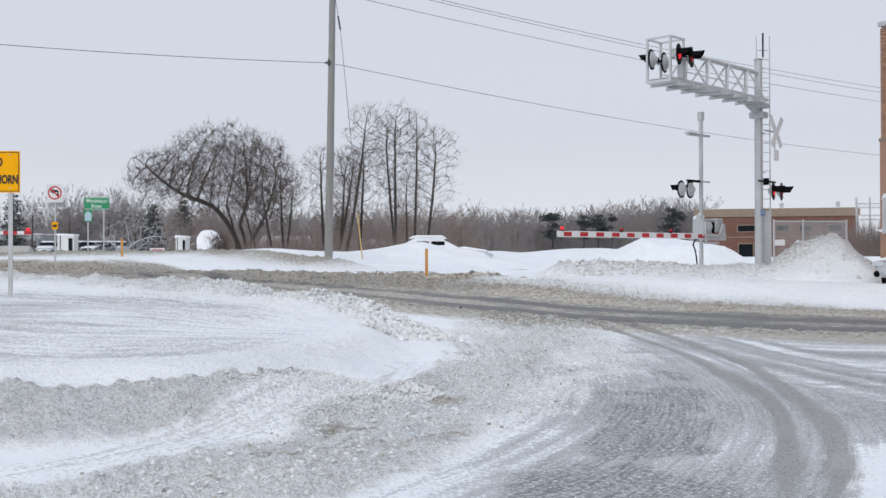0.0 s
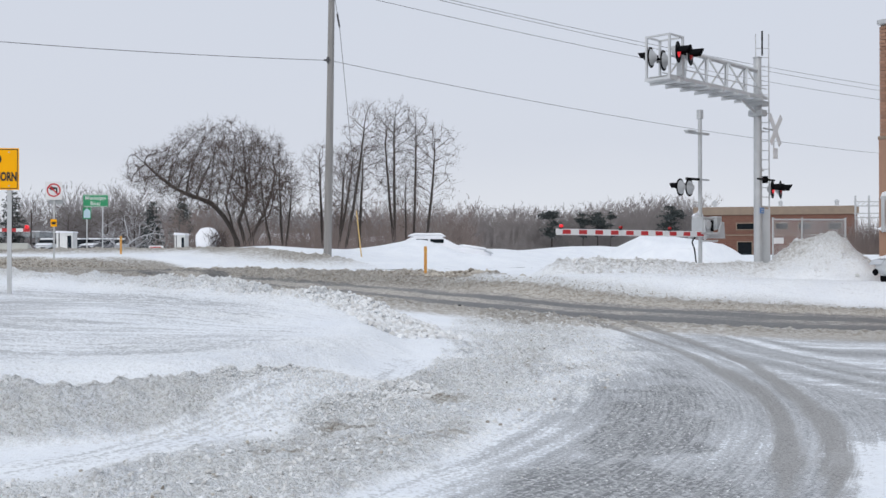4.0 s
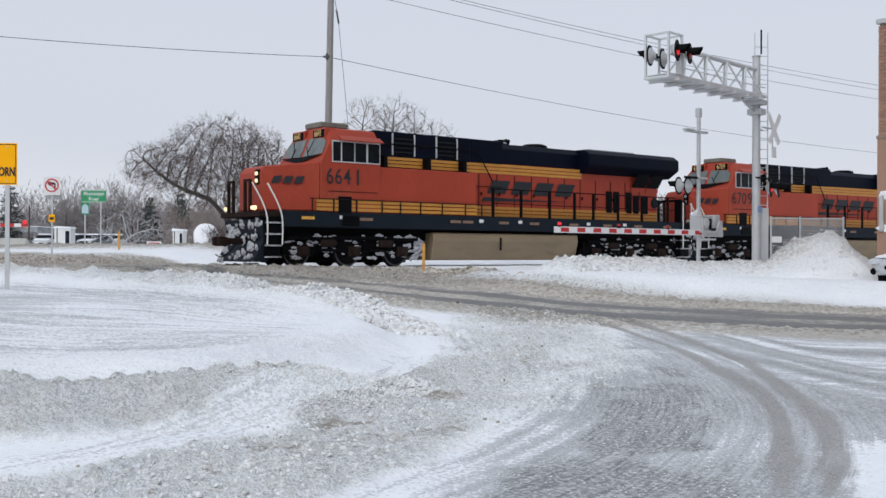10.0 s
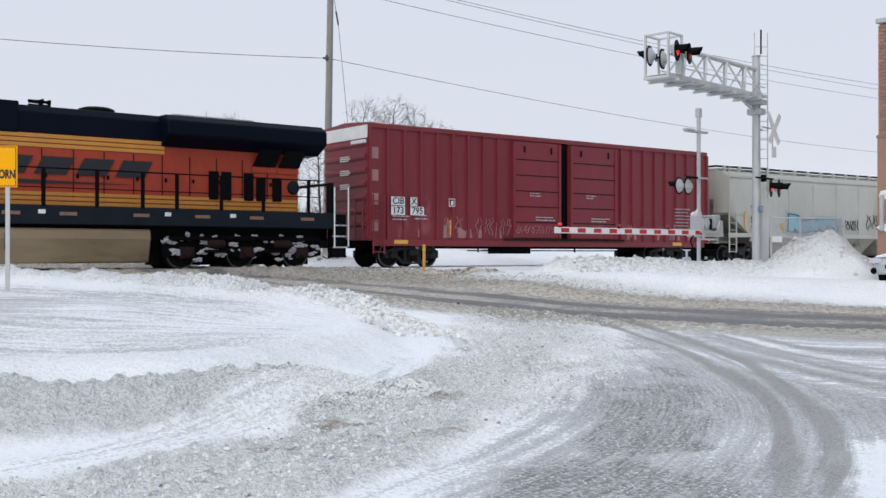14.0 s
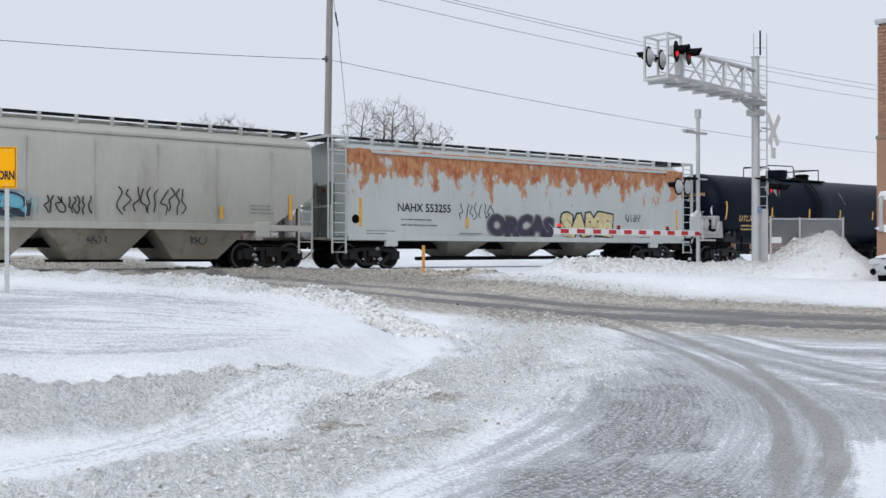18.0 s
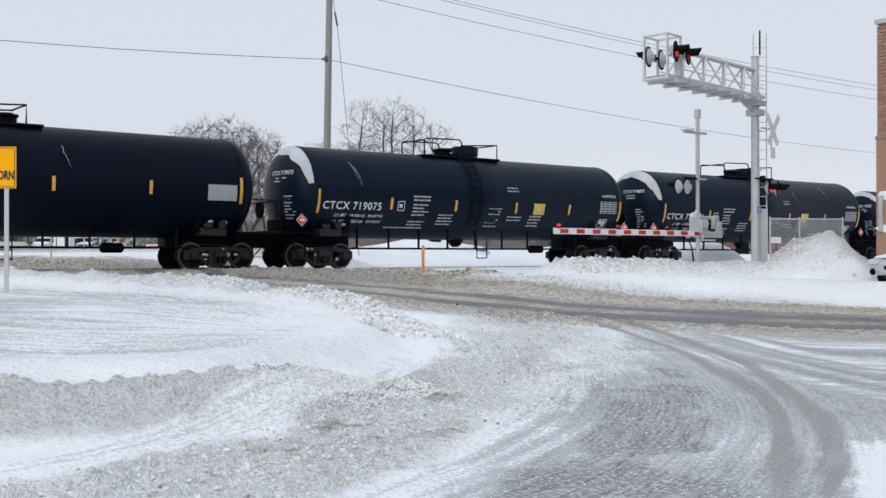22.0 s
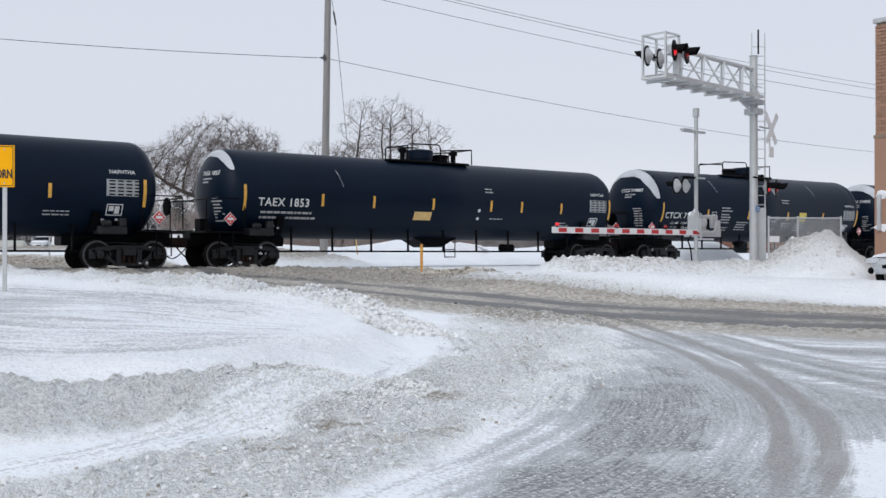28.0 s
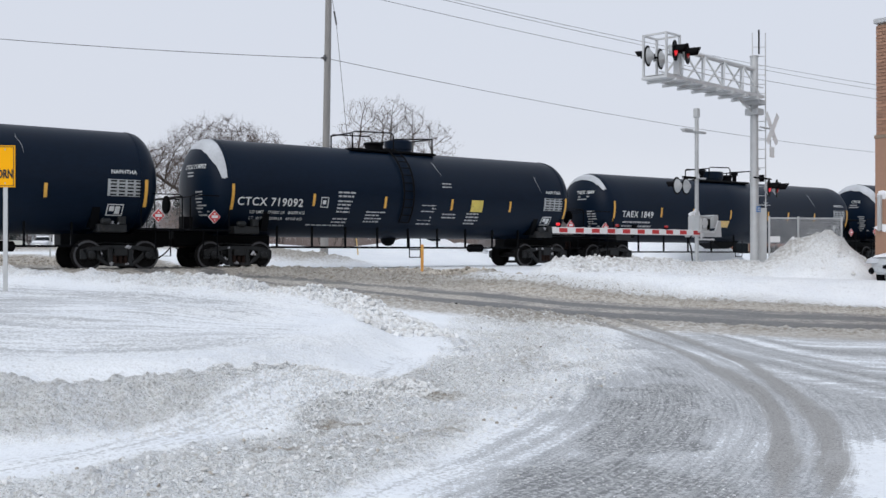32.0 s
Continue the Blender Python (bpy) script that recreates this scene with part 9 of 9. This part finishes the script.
car_z = 0.49 - 0.93
sedan(pose(11.89 + 2.65, 30.4, car_z, 0, 0, 32), M_CARSILVER, "silver car parked beside the snow pile", 0.06)
sedan(pose(-0.35, 54.0, -0.16, 0, 0, 188) @ Matrix.Diagonal((1.25, 1, 1.12, 1)), M_SNOWTHING, "car buried in snow behind the bank", 0.14)
for i, (x, d_, paint) in enumerate(((135, 105, M_CARDARK), (150, 108, M_CARSILVER), (168, 106, M_CARDARK), (188, 110, M_CARDARK), (205, 112, M_CARSILVER), (82, 110, M_CARSILVER))):
    sedan(pose((x - 784) / 1846 * d_, d_, 0.506 + (453.8 - 424) / 1846 * d_ - 1.5, 0, 0, 70 + 6 * i), paint, "snow-topped car parked in the far lot", 0.12, "cars in the far lot")


# ---- houses far behind the trees ----
def house(x, d_, w, h, label):
    t = thing("house", pose(x, d_, -2.5, 0, 0, 12), label, "house", "far houses")
    part("wall", Shape().box(-w / 2, w / 2, 0, 7, 0, h), M_GREYSTEN, t)
    part("roof", Shape().prism([(-w / 2 - 0.3, h), (w / 2 + 0.3, h), (w / 2 - 0.8, h + 2.0), (-w / 2 + 0.8, h + 2.0)], -0.3, 7.3), M_SNOWTHING, t)
    for k in (-0.28, 0.1):
        win = part("window", Shape().box(w * k, w * k + 1.0, -0.06, 0.02, h * 0.45, h * 0.8), M_WHITEP, t)
        part("pane", Shape().box(w * k + 0.1, w * k + 0.9, -0.08, -0.05, h * 0.48, h * 0.77), M_GLASS, win)


house(-22.67, 150.0, 8.0, 4.2, "grey house with a snow-covered roof")
house(-11.80, 165.0, 6.0, 4.0, "small house with a snow-covered roof")
house(-36.58, 160.0, 7.0, 4.4, "pale house with a snow-covered roof")

# ---- a round snow-capped bush by the far bank ----
dome_x, dome_d = -11.72, 52.0
dome = thing("snowy_bush", pose(dome_x, dome_d, 0.62), "round bush capped with thick snow", "shrub")
bm = bmesh.new()
bmesh.ops.create_icosphere(bm, subdivisions=4, radius=0.8)
for v in bm.verts:
    v.co *= 1 + 0.13 * noise.noise(v.co * 1.5) + 0.04 * noise.noise(v.co * 6)
    v.co.z = v.co.z * 0.92 + 0.55
    v.co.x = math.copysign(abs(v.co.x) ** 0.72, v.co.x) * 0.72
me = bpy.data.meshes.new("snow_cap")
bm.to_mesh(me)
bm.free()
me.materials.append(M_SNOWTHING)
me.polygons.foreach_set("use_smooth", [True] * len(me.polygons))
part("snow_cap", me, None, dome)
rng = random.Random(77)
sh = Shape()
for i in range(500):
    x, y, z = rng.uniform(0.05, 1.0), rng.uniform(-0.9, -0.2), rng.uniform(-0.2, 0.9)
    sh.tube([(x, y, z), (x + rng.uniform(-0.2, 0.3), y + rng.uniform(-0.2, 0.2), z + rng.uniform(0.1, 0.4))], 0.008, 3, caps=False)
tagged(part("twigs", sh, M_TWIG, dome), kind="stuff")

# ---- loose lumps of snow and slush along the road edges, on the banks and the lot ----
ICO_V = [(0, 0, 1)] + [(0.894 * math.cos(a), 0.894 * math.sin(a), 0.447) for a in (2 * math.pi * i / 5 for i in range(5))] + [(0.894 * math.cos(a), 0.894 * math.sin(a), -0.447) for a in (2 * math.pi * (i + 0.5) / 5 for i in range(5))]
ICO_F = [(0, 1 + i, 1 + (i + 1) % 5) for i in range(5)] + [(1 + i, 6 + i, 1 + (i + 1) % 5) for i in range(5)] + [(6 + i, 6 + (i + 1) % 5, 1 + (i + 1) % 5) for i in range(5)]


def scatter(name, xy, lo, hi, seed, material, label):
    """Broken clods, half sunk in the snow at the given points."""
    rng = np.random.default_rng(seed)
    n = len(xy)
    gz_ = ground_height(xy[:, 0], xy[:, 1])[0]
    r = lo + (hi - lo) * rng.random(n) ** 3
    v = np.array(ICO_V)[None] * r[:, None, None] * rng.uniform(0.65, 1.35, (n, 11, 1)) * rng.uniform(0.7, 1.25, (n, 1, 3))
    v[..., 2] *= 0.85
    a = rng.uniform(0, 6.28, n)
    c, s = np.cos(a)[:, None], np.sin(a)[:, None]
    v = np.stack([v[..., 0] * c - v[..., 1] * s + xy[:, :1], v[..., 0] * s + v[..., 1] * c + xy[:, 1:], v[..., 2] + (gz_ + r * 0.15)[:, None]], -1)
    f = (np.array(ICO_F)[None] + 11 * np.arange(n)[:, None, None]).reshape(-1, 3)
    me = bpy.data.meshes.new(name)
    me.from_pydata(v.reshape(-1, 3), [], f)
    me.materials.append(material)
    return tagged(new(name, me), label, "snow clods", kind="stuff")


def along(line, off0, off1, lo, hi, n, seed):
    """Random points beside a line."""
    rng = np.random.default_rng(seed)
    p = np.array(line)
    run = np.concatenate([[0], np.cumsum(np.linalg.norm(p[1:] - p[:-1], axis=1))])
    i = np.interp(rng.uniform(lo, hi, n) * run[-1], run, np.arange(len(p)))
    k = np.minimum(i.astype(int), len(p) - 2)
    way = p[k + 1] - p[k]
    at = p[k] + way * (i - k)[:, None]
    way = way / np.linalg.norm(way, axis=1, keepdims=True)
    return at + np.stack([-way[:, 1], way[:, 0]], 1) * rng.uniform(off0, off1, n)[:, None]


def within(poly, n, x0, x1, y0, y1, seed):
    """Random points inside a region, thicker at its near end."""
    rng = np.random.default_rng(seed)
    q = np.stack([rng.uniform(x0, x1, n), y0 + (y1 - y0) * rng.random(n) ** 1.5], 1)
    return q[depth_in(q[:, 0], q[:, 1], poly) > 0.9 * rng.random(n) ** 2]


def clod_material(name, a, b):
    m = mat(name, a, 0.85, dark=0.88, scale=3, fine=60, bump=0.5)
    n, k = m.node_tree.nodes, m.node_tree.links.new
    bs = n["Principled BSDF"]
    old = bs.inputs["Base Color"].links[0].from_socket
    geo, mx, rp = n.new("ShaderNodeNewGeometry"), n.new("ShaderNodeMix"), n.new("ShaderNodeMapRange")
    mx.data_type = "RGBA"
    rp.inputs["From Min"].default_value, rp.inputs["From Max"].default_value = 0.35, 1.0
    k(geo.outputs["Random Per Island"], rp.inputs["Value"])
    k(rp.outputs[0], mx.inputs["Factor"])
    k(old, mx.inputs[6])
    mx.inputs[7].default_value = (*b, 1)
    k(mx.outputs[2], bs.inputs["Base Color"])
    return m


M_CLOD = clod_material("white_snow_clod", (0.80, 0.81, 0.815), (0.60, 0.59, 0.57))
M_CLOD_DIRTY = clod_material("brown_slush_clod", (0.55, 0.51, 0.45), (0.17, 0.145, 0.115))
scatter("slush_clods", along(ROAD, -3.1, -1.9, 0.28, 0.9, 7000, 91), 0.012, 0.07, 91, M_CLOD_DIRTY, "brown slush clods along the road edge")
scatter("slush_clods", along(ROAD, 1.8, 3.4, 0.28, 0.85, 4200, 92), 0.006, 0.035, 92, M_CLOD_DIRTY, "brown slush clods at the lot entrance")
scatter("road_grit", along(ROAD, -1.8, 1.8, 0.28, 0.8, 400, 93), 0.006, 0.035, 93, M_CLOD_DIRTY, "bits of dirty ice on the road")
scatter("snow_clods", along(FAR_BANK, -0.9, 0.7, 0.40, 1.0, 6000, 94), 0.008, 0.06, 94, M_CLOD, "broken white snow clods on the bank")
scatter("snow_clods", along(NEAR_BANK, -0.95, 0.35, 0.5, 1.0, 12000, 95), 0.004, 0.024, 95, M_CLOD, "broken snow clods on the near bank")
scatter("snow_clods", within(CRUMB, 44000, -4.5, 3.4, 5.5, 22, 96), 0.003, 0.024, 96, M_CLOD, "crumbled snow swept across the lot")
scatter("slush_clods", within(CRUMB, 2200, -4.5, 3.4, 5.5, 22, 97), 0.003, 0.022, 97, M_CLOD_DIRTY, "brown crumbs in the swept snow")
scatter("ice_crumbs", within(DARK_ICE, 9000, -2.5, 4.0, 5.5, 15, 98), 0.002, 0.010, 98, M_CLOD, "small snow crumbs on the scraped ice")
scatter("pile_clods", np.random.default_rng(5).normal((12.2, 32.4), (0.85, 0.75), (200, 2)), 0.015, 0.07, 98, M_CLOD, "blocks of snow on the ploughed pile")
scatter("berm_clods", along(FAR_BERM, -1.1, 1.0, 0.2, 1.0, 2200, 99), 0.008, 0.06, 99, M_CLOD, "grey snow clods along the far berm")
scatter("slush_clods", along(HEAPS, -1.2, 1.0, 0.0, 1.0, 2600, 102), 0.012, 0.085, 102, M_CLOD_DIRTY, "dark slush clods heaped beside the crossing")
scatter("slush_clods", along(LEFT_BERM, -0.8, 1.2, 0.05, 0.8, 3000, 103), 0.012, 0.07, 103, M_CLOD_DIRTY, "grey-brown clods on the berm beyond the track")
rock_z = ground_z(0.32, 22.5)
rock = lump(None, (0.32, 22.5, rock_z + 0.0), 0.09, random.Random(4), 0.8, M_UNDER)
rock.name = "ice_chunk"
tagged(rock, "dark dirty chunk of ice on the road", "ice chunk")


# ---- what moves: the train rolls by and its wheels turn ----
def train_run(t):
    """How far the train's own zero mark lies along the track at t seconds."""
    q = lambda w: -129.19 * w + 2.884 * w ** 2 - 0.193 * w ** 3 - 1.5922 * w ** 4 + 0.0521 * w ** 5 + 1.1478 * w ** 6
    if t < 6:
        return q((6 - 20) / 13) + 10.6 * (6 - t)
    return q((t - 20) / 13)


def motions():
    for car, place in CARS:
        walk(car, [(t, pose(*on_track(place + train_run(t)), 0, 0, TRACK_TURN + bend(place + train_run(t))[1])) for t in [i * 0.5 for i in range(65)]])
    where = {car: place for car, place in CARS}
    for wheel, r, car in ROLLERS:
        spots = [i / 15 for i in range(481)]
        near = [t for t in spots if -30 < where[car] + train_run(t) < 68]
        if not near:
            near = [16.0]
        base = wheel.location.copy()
        rows, turn0 = [], where[car] + train_run(near[0])
        times = ([0.0] if near[0] > 0 else []) + near + ([32.0] if near[-1] < 32 else [])
        for t in times:
            run = where[car] + train_run(min(max(t, near[0]), near[-1])) - turn0
            rows.append((t, Matrix.Translation(base) @ Matrix.Rotation(run / r, 4, "Y")))
        walk(wheel, rows)


motions()
